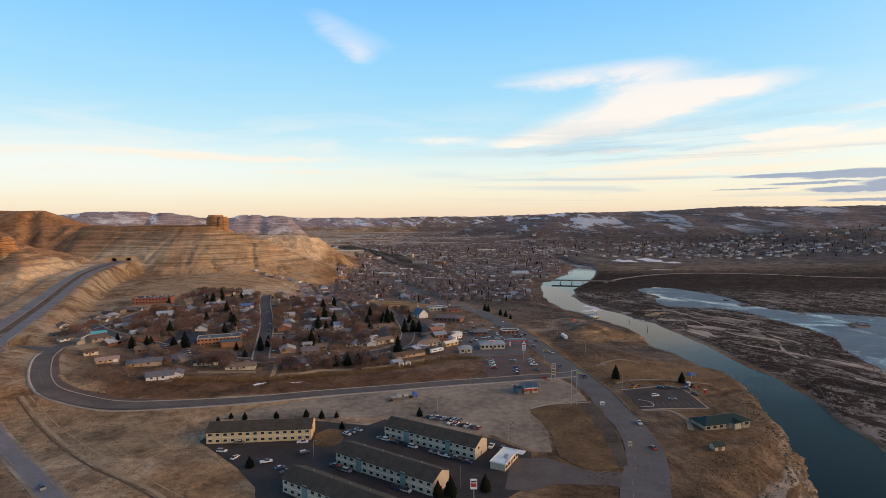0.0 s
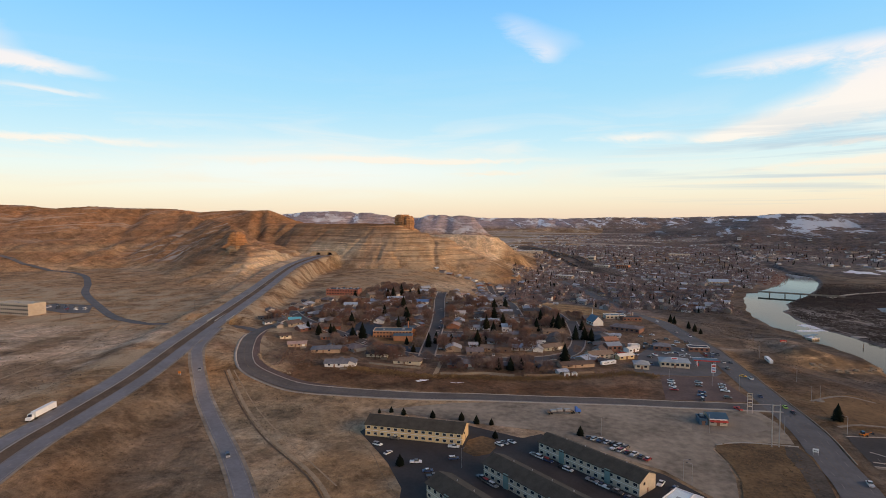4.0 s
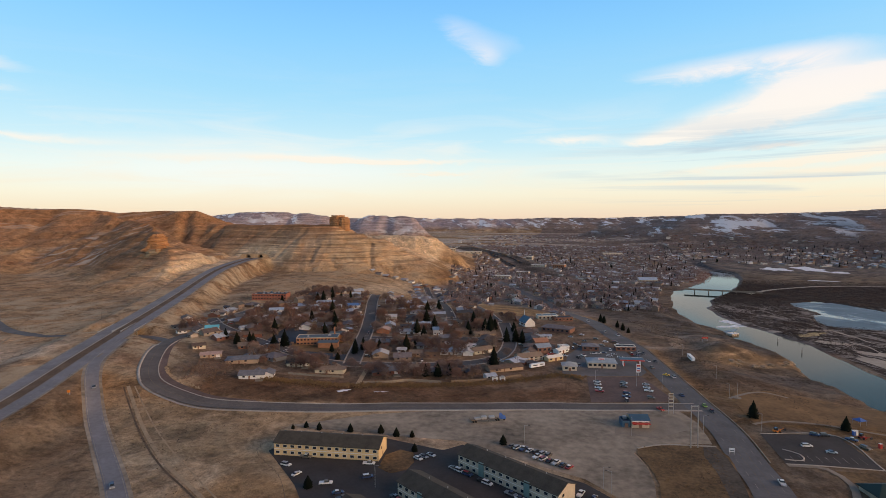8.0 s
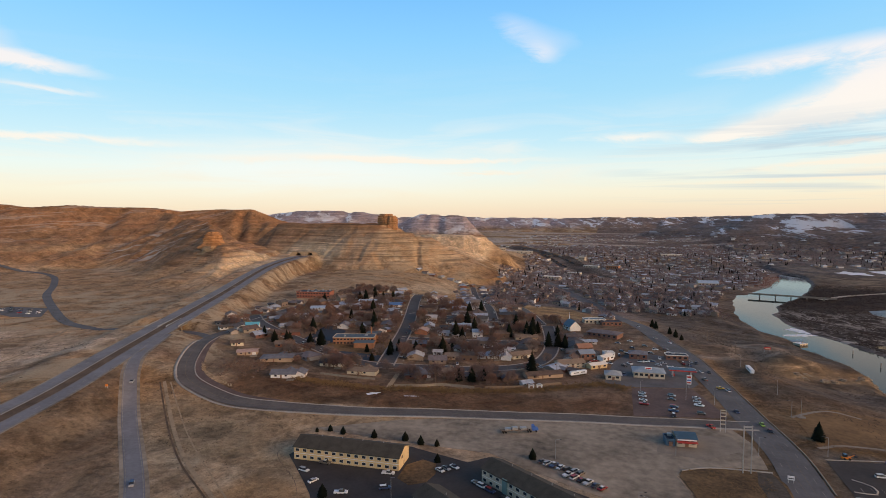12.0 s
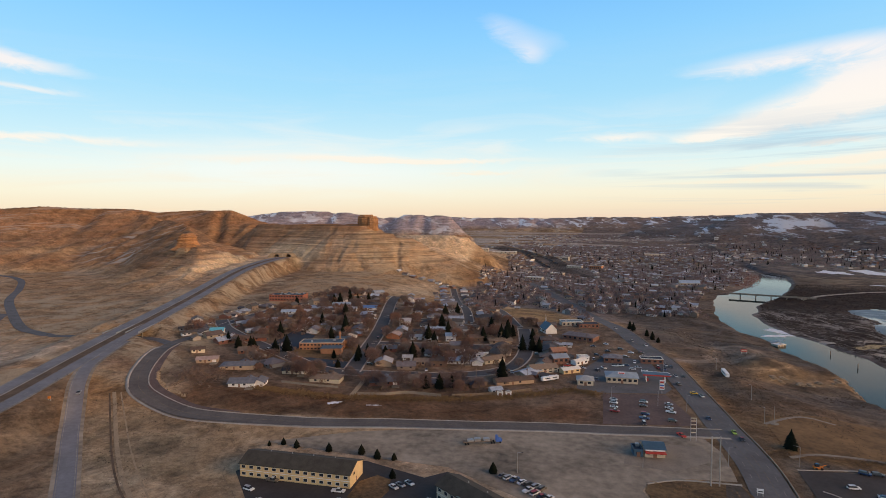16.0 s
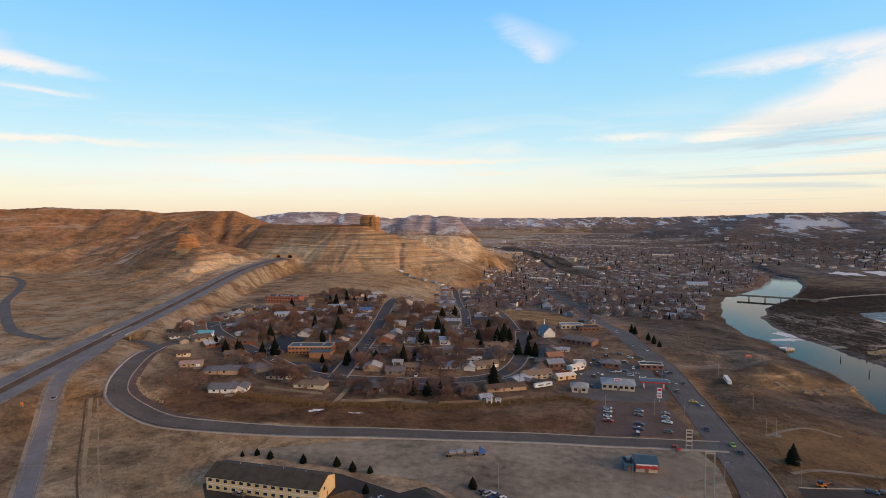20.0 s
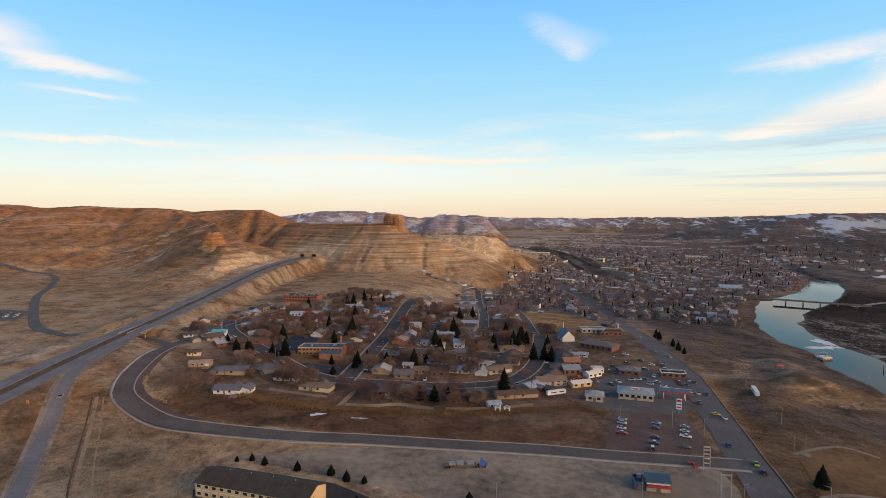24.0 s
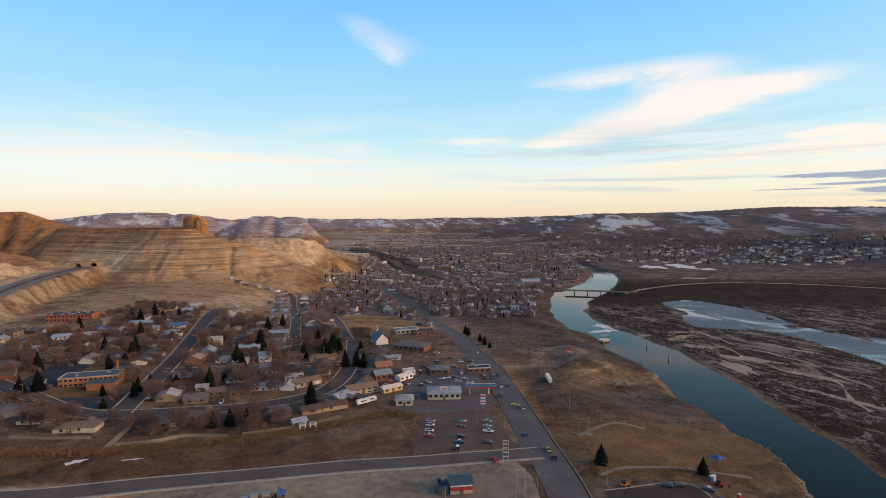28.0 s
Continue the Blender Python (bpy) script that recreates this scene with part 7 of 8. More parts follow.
part("porch_roof", Shape().add([(2.4, -7.4, 3.3), (7.6, -7.4, 3.3), (5, -7.4, 5.0), (2.4, -1, 3.3), (7.6, -1, 3.3), (5, -1, 5.0)], [(0, 1, 2), (3, 5, 4), (0, 2, 5, 3), (1, 4, 5, 2), (0, 3, 4, 1)]), GREEN_ROOF, lodge)
building("shed", 131, 254, 14, 5.4, 3.8, 2.6, "gable", CREAM_GREY, GREEN_ROOF, "small cream shed with green roof", "shed", windows=1, rise=1.4)
building("hotel", -606, 408, 3, 50, 19, 12.0, "flat", mat("tan_stucco", (0.42, 0.36, 0.29), 0.9, 0.3, 2.0), CREAM_GREY, "tan three storey hotel with flat roof", "hotel", windows=18, storeys=3, band=CREAM_GREY)
yard("parking_lot", ((-568, 425), (-540, 435), (-585, 475), (-640, 470), (-640, 440)), ASPHALT, "asphalt parking lot behind the hotel", "parking lot", 0.12)
building("hall", 171, 1210, 5, 36, 24, 6, "gable", CREAM_GREY, ROOF_OF["sky"], "large hall with pale blue roof in the old town", "hall", rise=4, windows=6)
for x, y, turn, w, d, h, lab in ((-285, 1660, 8, 78, 24, 7, "long white warehouse in the old town"), (-318, 1548, 8, 26, 20, 8, "white warehouse in the old town"), (-130, 1226, -15, 38, 16, 6, "white flat roofed building in the old town"), (-92, 1322, -15, 30, 14, 6, "white flat roofed building by the railway"),
                                 (-100, 1640, -15, 18, 16, 11, "white block by the railway"), (-11, 1475, -15, 30, 18, 11, "tan brick building by the railway"), (-66, 1505, -15, 40, 14, 5, "white shed by the railway"), (150, 1870, 5, 60, 22, 7, "long white warehouse beyond the railway")):
    building("warehouse", x, y, turn, w, d, h, "flat", CREAM_GREY if "white" in lab else BRICK, TRIM if "white" in lab else FLATROOF, lab, "warehouse", windows=6)
building("house", -289, 447, 30, 11, 8, 3.0, "gable", TRIM, TURQUOISE, "white house with bright turquoise roof", "house", windows=3)

# filling station canopy
canopy = thing("canopy", "red white and blue filling station canopy on posts", "canopy")
part("deck", Shape().box(0, 0, 4.8, 17, 8, 0.6), BLUE_ROOF, canopy)
part("fascia", Shape().box(0, -4.05, 4.7, 17.2, 0.12, 0.85), RED, canopy)
part("fascia", Shape().box(0, 4.05, 4.7, 17.2, 0.12, 0.85), WHITE, canopy)
for px in (-6, 6):
    for py in (-2, 2):
        part("post", Shape().tube((px, py, 0), (px, py, 4.8), 0.18, 0.18), WHITE, canopy)
for px in (-5, 5):
    part("pump", Shape().box(px, 0, 0.1, 0.9, 0.6, 1.8), RED, canopy)
canopy.matrix_world = pose(62, 455, gz(62, 455), 0, 0, 4)

# ---- signs, masts, poles ----
def pylon(x, y, turn, height, w, h, face, label, legs=1, rows=()):
    t = thing("sign", label, "sign")
    for k in range(legs):
        px = 0 if legs == 1 else (k - 0.5) * w * 0.8
        part("post", Shape().tube((px, 0, -0.3), (px, 0, height - h * 0.5), 0.22, 0.18, 8), STEEL, t)
    part("panel", Shape().box(0, 0, height - h, w, 0.5, h), face, t)
    for zz, hh, m in rows:
        part("bar", Shape().box(0, 0, height - h + zz, w * 0.8, 0.62, hh), m, t)
    t.matrix_world = pose(x, y, gz(x, y), 0, 0, turn)
    return t


pylon(64, 429, 0, 8.5, 2.8, 6.0, WHITE, "tall white and red filling station price sign", 1, ((4.2, 1.2, RED), (2.4, 0.8, BLUE), (0.8, 0.8, RED)))
rack = thing("sign", "slim pale ladder shaped sign frame on two posts", "sign")
for px in (-1.3, 1.3):
    part("post", Shape().tube((px, 0, -0.3), (px, 0, 11.5), 0.18, 0.15, 8), STEEL, rack)
for pz in (4.0, 6.0, 8.0, 9.8, 11.2):
    part("rung", Shape().box(0, 0, pz, 2.6, 0.25, 0.5), CREAM_GREY, rack)
rack.matrix_world = pose(73, 356, gz(73, 356), 0, 0, 10)
mast = thing("sign", "pair of tall steel sign masts", "sign")
for px in (-1.7, 1.7):
    part("post", Shape().tube((px, 0, -0.3), (px, 0, 21), 0.32, 0.26, 8), STEEL, mast)
part("panel", Shape().box(0, 0, 20.2, 3.9, 0.3, 0.6), STEEL, mast)
mast.matrix_world = pose(75.5, 309.5, gz(75, 309), 0, 0, 15)
pylon(91, 306, 0, 3.0, 2.4, 1.6, WHITE, "small white roadside sign", 2, ((0.5, 0.4, DARK),))
pylon(88, 251, 0, 3.2, 1.9, 2.2, CREAM_GREY, "small pale roadside sign", 2, ((0.8, 0.5, DARK),))
pylon(40, 447, 4, 7.0, 4.5, 1.6, WHITE, "white and red sign above the shop", 1, ((0.4, 0.7, RED),))
pylon(136, 560, 15, 3.6, 5.2, 1.7, RED, "red roadside billboard on posts", 2, ((0.6, 0.5, CREAM_GREY),))
pylon(-262, 283, 20, 2.2, 1.5, 1.3, ORANGE, "small orange work sign at the road fork", 2)
pylon(11, 205, 0, 8, 2.6, 4.0, WHITE, "motel sign on a pole", 1, ((1.0, 1.4, RED), (2.8, 0.6, DARK)))


def lamp_post(x, y, turn, height=9.0):
    t = thing("street_lamp", "grey steel street lamp with one arm", "street lamp", "street lamps")
    part("post", Shape().tube((0, 0, -0.3), (0, 0, height), 0.12, 0.08), STEEL, t)
    part("arm", Shape().tube((0, 0, height), (2.0, 0, height + 0.4), 0.06, 0.05), STEEL, t)
    part("head", Shape().box(2.2, 0, height + 0.28, 0.8, 0.35, 0.18), DARK, t)
    t.matrix_world = pose(x, y, gz(x, y), 0, 0, turn)
    return t


lamps = [lamp_post(6, 213, 90)]
for x, y, a in ((31, 259, 0), (34, 256, 180), (-4, 297, 0), (48, 318, 90), (112, 391, 180), (114, 430, 180), (106, 500, 180), (84, 330, 0), (114, 340, 180), (75, 400, 0), (68, 470, 0), (-60, 240, 0), (60, 404, 0), (34, 404, 0)):
    copy_thing(lamps[0], pose(x, y, gz(x, y), 0, 0, a))


def utility_pole(height=10.5):
    t = tagged(new("utility_pole"), "weathered wooden utility pole with cross arm", "utility pole", "utility poles")
    part("pole", Shape().tube((0, 0, -0.5), (0, 0, height), 0.16, 0.11), WOOD, t)
    part("cross_arm", Shape().box(0, 0, height - 1.0, 2.4, 0.14, 0.16), WOOD, t)
    for px in (-1, 0, 1):
        part("insulator", Shape().tube((px, 0, height - 0.84), (px, 0, height - 0.5), 0.08, 0.06), STEEL, t)
    return t


UPOLE = utility_pole()
for x, y in ((-120, 392), (-86, 402), (-52, 414), (-20, 428), (-150, 500), (-120, 512), (-92, 524), (-60, 534), (-205, 415), (-240, 450), (-270, 470), (-160, 600), (-120, 614), (-80, 615), (-210, 560), (-228, 640), (110, 545), (96, 600), (20, 520), (12, 550), (-2, 610), (-300, 540), (-296, 590), (-430, 470), (-505, 380)):
    place(UPOLE, pose(x, y, gz(x, y), 0, 0, rng.uniform(0, 180)))


# ---- vehicles ----
def car(kind, paint=None, label=None):
    paint = paint or CARS
    t = tagged(new("car"), label or {"sedan": "parked sedan car with dark windows", "wagon": "parked sport utility car with dark windows", "pickup": "parked pickup truck with open bed"}[kind], "car" if kind != "pickup" else "pickup", "parked cars")
    L, W, H = {"sedan": (4.6, 1.8, 1.42), "wagon": (4.7, 1.9, 1.75), "pickup": (5.5, 1.95, 1.85)}[kind]
    b = {"sedan": [(-2.3, 0.35), (2.3, 0.35), (2.3, 0.72), (1.35, 0.9), (-1.6, 0.95), (-2.3, 0.9)], "wagon": [(-2.35, 0.4), (2.35, 0.4), (2.35, 0.9), (1.4, 1.05), (-2.3, 1.05)], "pickup": [(-2.75, 0.5), (2.75, 0.5), (2.75, 0.98), (1.6, 1.12), (-2.75, 1.12)]}[kind]
    c = {"sedan": [(1.25, 0.9), (0.45, 1.38), (-0.95, 1.38), (-1.7, 0.94)], "wagon": [(1.35, 1.04), (0.65, 1.68), (-2.05, 1.68), (-2.28, 1.04)], "pickup": [(1.5, 1.1), (0.85, 1.8), (-0.55, 1.8), (-0.75, 1.1)]}[kind]
    s = Shape().prism([(-y, z) for y, z in b], -W / 2, W / 2)
    part("body", s, paint, t)
    g = Shape()
    n = len(c)
    g.add([(-W * 0.47, -y, z) if z < 1.2 else (-W * 0.38, -y, z) for y, z in c] + [(W * 0.47, -y, z) if z < 1.2 else (W * 0.38, -y, z) for y, z in c],
          [(i, (i + 1) % n, n + (i + 1) % n, n + i) for i in range(n)] + [tuple(range(n))[::-1], tuple(range(n, 2 * n))])
    part("cabin_glass", g, GLASS, t)
    top = max(z for _, z in c)
    ys = [-y for y, z in c if z > 1.2]
    part("roof", Shape().box(0, sum(ys) / 2, top, W * 0.74, abs(ys[0] - ys[1]) - 0.05, 0.06), paint, t)
    wheel = Shape().tube((-0.11, 0, 0), (0.11, 0, 0), 0.33, 0.33, 10).mesh("wheel", RUBBER)
    for px in (-W / 2 + 0.1, W / 2 - 0.1):
        for py in (-L * 0.31, L * 0.31):
            part("wheel", wheel, RUBBER, t).location = (px, py, 0.33)
    for px in (-W * 0.36, W * 0.36):
        part("headlight", Shape().box(px, -L / 2, 0.62, 0.35, 0.06, 0.14), WHITE, t)
        part("tail_light", Shape().box(px, L / 2, 0.7, 0.3, 0.06, 0.16), RED, t)
    return t


CARS_PROTO = [car("sedan"), car("wagon"), car("pickup")]


def park(x, y, turn, kind=None):
    k = rng.choice((0, 0, 1, 1, 2)) if kind is None else kind
    place(CARS_PROTO[k], pose(x, y, gz(x, y) + 0.1, 0, 0, turn))


for x, y, a in ((-97, 243, 160), (-81, 238, 110), (-73, 232, 120), (-69, 228, 120), (-50, 269, 60), (-48, 271.5, 60), (-45, 274, 60), (-66, 247, 120), (-32, 263, 62), (-29, 261, 62), (-25, 258.5, 62), (-18, 254, 62), (-15.5, 252.5, 62), (-5, 246, 62), (-1, 243.5, 62), (2, 241.5, 62), (5, 239.5, 62), (10, 236, 62),
                (-49, 233, 60), (-46, 230.5, 60), (-43, 228.5, 60), (-20, 213, 60), (-16, 211, 60), (22, 252, 160), (27, 250, 160), (-106, 250, 80), (-101, 259, 90), (-70, 259, 100),
                (103, 280, 175), (99, 251, 190), (76, 451, 192), (85, 390, 8), (96, 364, 4), (87, 430, 190), (61, 560, 18), (50, 575, 198), (36, 640, 20), (138, 321, 80), (129, 325, 100), (157, 332, 30), (155, 341, 60), (-166, 216, 45), (-262, 300, 40), (81, 470, 8)):
    park(x, y, a)
for k in range(7):
    park(-10 + 3.0 * k + 0.4 * rng.random(), 291.5 - 1.0 * k, 150 + rng.uniform(-4, 4))
for k in range(6):
    park(3 + 2.9 * k, 282.5 - 1.5 * k, 150 + rng.uniform(-4, 4))
for x in (35.5, 52, 66):
    for k in range(5):
        if rng.random() < 0.85:
            park(x + rng.uniform(-0.6, 0.6), 380 + 7.0 * k + rng.uniform(-0.5, 0.5), 84 + rng.uniform(-10, 10))
for x, y, a in ((51, 372, 5), (24, 470, 30), (28, 478, 30), (20, 500, 0), (48, 480, 90), (52, 486, 90), (56, 478, 90), (66, 490, 10), (70, 486, 10), (44, 515, 80), (58, 520, 80), (68, 520, 80), (30, 530, 70), (0, 470, 120), (2, 476, 120)):
    park(x, y, a)
for x, y, a in ((36, 486, 80), (40, 488, 85), (44, 490, 80), (72, 472, 12), (76, 470, 12), (72, 498, 10), (75, 494, 10), (26, 508, 60), (22, 514, 60), (48, 530, 80), (56, 532, 82), (40, 540, 75), (18, 545, 70), (28, 556, 72), (50, 500, 0), (24, 446, 20), (-2, 462, 120), (14, 474, 40)):
    park(x, y, a)
for k in range(14):
    park(-632 + 5.2 * k, 446 + (k % 3) * 7 - 0.3 * k, 3 + rng.uniform(-3, 3))
for line in (ST_SCHOOL, ST_LOW, ST_MID, ST_LONG, ST_WEST):
    pts = smooth_line(line, 3.0)
    for k in range(6, len(pts) - 6, 9):
        if rng.random() < 0.6:
            (ax, ay), (bx, by) = pts[k], pts[k + 1]
            L = math.hypot(bx - ax, by - ay)
            side = rng.choice((-1, 1)) * (3.0 if rng.random() < 0.5 else 10.0)
            x, y = ax + side * (by - ay) / L, ay - side * (bx - ax) / L
            park(x, y, math.degrees(math.atan2(by - ay, bx - ax)) - 90 + (90 if abs(side) > 5 else 0))


def lorry(x, y, turn, cab_mat, flatbed, label):
    t = thing("truck", label, "truck")
    s = Shape().prism([(-9.6, 0.9), (-6.6, 0.9), (-6.6, 3.5), (-7.6, 3.6), (-8.3, 2.2), (-9.6, 2.0)], -1.2, 1.2)
    part("cab", s, cab_mat, t)
    part("windscreen", Shape().add([(-1.0, -8.32, 2.3), (1.0, -8.32, 2.3), (1.0, -7.72, 3.4), (-1.0, -7.72, 3.4)], [(0, 1, 2, 3)]), GLASS, t)
    if flatbed:
        part("trailer", Shape().box(0, 2.5, 1.25, 2.5, 14.5, 0.3), WOOD, t)
        for py, hh in ((-2, 1.0), (2.5, 1.3), (6.0, 0.8)):
            part("load", Shape().box(0, py, 1.56, 2.0, 3.0, hh), STEEL, t)
    else:
        part("trailer", Shape().box(0, 2.2, 1.1, 2.55, 15.5, 2.9), WHITE, t)
    wheel = Shape().tube((-0.25, 0, 0), (0.25, 0, 0), 0.5, 0.5, 10).mesh("wheel", RUBBER)
    for py in (-8.6, -5.6, -4.4, 7.2, 8.5):
        for px in (-1.0, 1.0):
            part("wheel", wheel, RUBBER, t).location = (px, py, 0.5)
    t.matrix_world = pose(x, y, gz(x, y) + 0.2, 0, 0, turn)


lorry(-25.5, 322, 115, BLUE, True, "dark blue truck with loaded flatbed trailer")
lorry(-273, 205, 22, WHITE, False, "white semi truck with box trailer")


def motor_home(x, y, turn, L, label):
    t = thing("camper", label, "camper", "campers")
    part("body", Shape().prism([(-L / 2, 0.7), (L / 2, 0.7), (L / 2, 2.7), (L / 2 - 0.6, 3.1), (-L / 2, 3.1)], -1.2, 1.2), WHITE, t)
    part("stripe", Shape().box(1.21, 0, 1.5, 0.04, L * 0.9, 0.3), BLUE, t)
    part("window", Shape().box(-1.21, 0, 1.8, 0.05, L * 0.5, 0.6), GLASS, t)
    for py in (-L * 0.25, L * 0.25):
        part("axle_wheels", Shape().tube((-1.15, py, 0.4), (1.15, py, 0.4), 0.4, 0.4, 8), RUBBER, t)
    t.matrix_world = pose(x, y, gz(x, y) + 0.1, 0, 0, turn)


for x, y, a, L in ((-8, 434, 130, 8), (-4, 438, 130, 7), (-70, 479, 110, 8), (-63, 484, 110, 6), (-54, 470, 130, 5.5), (-84, 486, 100, 8)):
    motor_home(x, y, a, L, "white camper parked on bare ground")
motor_home(110, 489, 2, 15, "long white trailer parked on the river terrace")
for x, y in ((-32, 395), (-27, 396.5)):
    building("shed", x, y, 15, 3.4, 2.6, 2.2, "flat", WHITE, TRIM, "tiny white box shed", "shed", windows=1)

# ---- fences and walls ----
def fence(pts, height, material, label, step_m=3.0):
    t = thing("fence", label, "fence")
    line = smooth_line(pts, step_m)
    for (ax, ay), (bx, by) in zip(line, line[1:]):
        L = math.hypot(bx - ax, by - ay)
        a = math.atan2(by - ay, bx - ax)
        z = min(gz(ax, ay), gz(bx, by))
        part("board", Shape().box((ax + bx) / 2, (ay + by) / 2, z - 0.2, L, 0.12, height + 0.2, a), material, t)


fence(((-115, 365), (-99, 371), (-87, 379), (-66, 381)), 1.8, CONCRETE, "pale block wall behind the houses")
fence(((-170, 366), (-150, 368), (-132, 372)), 1.5, CONCRETE, "pale block wall behind the houses")
fence(((-60, 384), (-45, 391), (-30, 400), (-15, 411)), 1.6, WOOD, "weathered board fence behind the houses")

# ---- highway overpass ----
overpass = thing("overpass", "grey concrete highway overpass on round piers", "overpass")
tilt = math.atan2(120, -56)
for off, w in ((-1.6, 10.4), (15.4, 10.2)):
    cx, cy = -363.5 + 0.906 * off, 420 + 0.423 * off
    part("deck", Shape().box(cx, cy, float(highway_z(420)) - 1.9, 40, w, 1.3, tilt), CONCRETE, overpass)
    for along_m in (-8.5, 8.5):
        for across in (-3.4, 3.4):
            px, py = cx + math.cos(tilt) * along_m - math.sin(tilt) * across, cy + math.sin(tilt) * along_m + math.cos(tilt) * across
            part("pier", Shape().tube((px, py, 10.5), (px, py, float(highway_z(420)) - 1.8), 0.6, 0.6, 10), CONCRETE, overpass)
    for side in (-1, 1):
        px, py = cx - math.sin(tilt) * side * w / 2, cy + math.cos(tilt) * side * w / 2
        part("guard_rail", Shape().box(px, py, float(highway_z(420)) - 0.5, 40, 0.25, 1.2, tilt), STEEL, overpass)

# ---- bridge ----
bridge = thing("bridge", "low concrete road bridge over the river", "bridge")
part("deck", Shape().prism([(-4.5, 0), (4.5, 0), (4.5, 0.9), (-4.5, 0.9)], -62, 62), CONCRETE, bridge)
for side in (-4.4, 4.4):
    part("parapet", Shape().box(0, side, 0.9, 124, 0.25, 0.9), CONCRETE, bridge)
for px in (-45, -22, 0, 22, 45):
    part("pier", Shape().box(px, 0, -7.5, 1.6, 7, 7.5), CONCRETE, bridge)
bridge.matrix_world = pose(282, 1086, -21, 0, 0, -14)


# ---- goods wagons in the yard ----
def wagon():
    t = tagged(new("rail_wagon"), "dark goods wagon standing in the railway yard", "rail wagon", "goods wagons")
    part("body", Shape().box(0, 0, 1.1, 15, 3.0, 3.0), mat("wagon_paint", (0.1, 0.06, 0.05), 0.8, 0.4, 3.0, picks=((0.10, 0.055, 0.045), (0.05, 0.05, 0.055), (0.16, 0.15, 0.14), (0.20, 0.11, 0.05))), t)
    for px in (-5, 5):
        part("bogie", Shape().box(px, 0, 0.1, 2.6, 2.2, 1.0), DARK, t)
    return t


WAGON = wagon()
yard_line = smooth_line(RAIL, 16.5)
for off, lo, hi in ((-28, 16, 30), (-7, 22, 42), (14, 12, 26), (30, 30, 46)):
    for k in range(lo, min(hi, len(yard_line) - 1)):
        (ax, ay), (bx, by) = yard_line[k], yard_line[k + 1]
        L = math.hypot(bx - ax, by - ay)
        x, y = ax + off * (by - ay) / L, ay - off * (bx - ax) / L
        place(WAGON, pose(x, y, gz(x, y) + 0.65, 0, 0, math.degrees(math.atan2(by - ay, bx - ax))))


# ---- small things in the park, on the lots and by the river ----
def digger(x, y, turn, paint, label):
    t = thing("machine", label, "machine")
    part("chassis", Shape().box(0, 0, 0.5, 1.8, 3.4, 0.8), paint, t)
    part("cab", Shape().box(0, 0.5, 1.3, 1.4, 1.4, 1.3), GLASS, t)
    part("arm", Shape().tube((0, -1.2, 1.3), (0, -3.6, 2.2), 0.18, 0.14), paint, t)
    part("bucket", Shape().box(0, -3.9, 1.2, 1.6, 0.8, 0.9), DARK, t)
    for px in (-0.9, 0.9):
        for py in (-1.1, 1.1):
            part("wheel", Shape().tube((px - 0.2, py, 0.55), (px + 0.2, py, 0.55), 0.55, 0.55, 10), RUBBER, t)
    t.matrix_world = pose(x, y, gz(x, y) + 0.1, 0, 0, turn)


digger(121, 340, 100, ORANGE, "orange loader parked at the lot's edge")
digger(162, 346, 40, RED, "red loader parked by the bluff")
for kind, paint, x, y, a, lab in (("sedan", YELLOW, 83, 434, 80, "bright yellow sedan by the filling station"), ("pickup", RED, 68, 360, 30, "red pickup truck beside the marquee sign"), ("sedan", LIME, 94, 372, 4, "lime green sedan on the main road")):
    car(kind, paint, lab).matrix_world = pose(x, y, gz(x, y) + 0.2, 0, 0, a)
for x, y, c in ((160, 350, BLUE), (161.5, 351, WHITE), (165, 336, RED)):
    t = thing("toilet_cabin", "portable toilet cabin on the bluff", "toilet cabin")
    part("cabin", Shape().box(0, 0, 0, 1.2, 1.2, 2.3), c, t)
    part("roof", Shape().box(0, 0, 2.3, 1.35, 1.35, 0.15), WHITE, t)
    part("door", Shape().box(0, -0.62, 0.1, 0.8, 0.06, 1.9), c, t)
    t.matrix_world = pose(x, y, gz(x, y), 0, 0, 20)
tent = thing("pavilion", "small blue pavilion roof on posts in the park", "pavilion")
part("roof", Shape().add([(-2.6, -2.6, 2.6), (2.6, -2.6, 2.6), (2.6, 2.6, 2.6), (-2.6, 2.6, 2.6), (0, 0, 4.0)], [(0, 1, 4), (1, 2, 4), (2, 3, 4), (3, 0, 4), (3, 2, 1, 0)]), BLUE, tent)
for px in (-2.2, 2.2):
    for py in (-2.2, 2.2):
        part("post", Shape().tube((px, py, 0), (px, py, 2.7), 0.1, 0.1), STEEL, tent)
tent.matrix_world = pose(171, 369, gz(171, 369), 0, 0, 30)
pump = building("pump_house", 201, 718, 35, 11, 8, 3.0, "flat", CREAM_GREY, SNOW, "white roofed pump house above the river bank", "pump house", windows=3)
for px in (-4, 4):
    for py in (-3, 3):
        part("pile", Shape().tube((px, py, -6), (px, py, -0.7), 0.35, 0.35), CONCRETE, pump)
for x, y, a in ((139, 342, 70), (144, 343, 90)):
    park(x, y, a, 1)
monument = thing("monument", "flagpole on a small round concrete base", "monument")
part("base", Shape().tube((0, 0, -0.3), (0, 0, 0.35), 2.4, 2.3, 16), CONCRETE, monument)
part("pole", Shape().tube((0, 0, 0.35), (0, 0, 9.5), 0.1, 0.06), STEEL, monument)
monument.matrix_world = pose(117, 393, gz(117, 393))
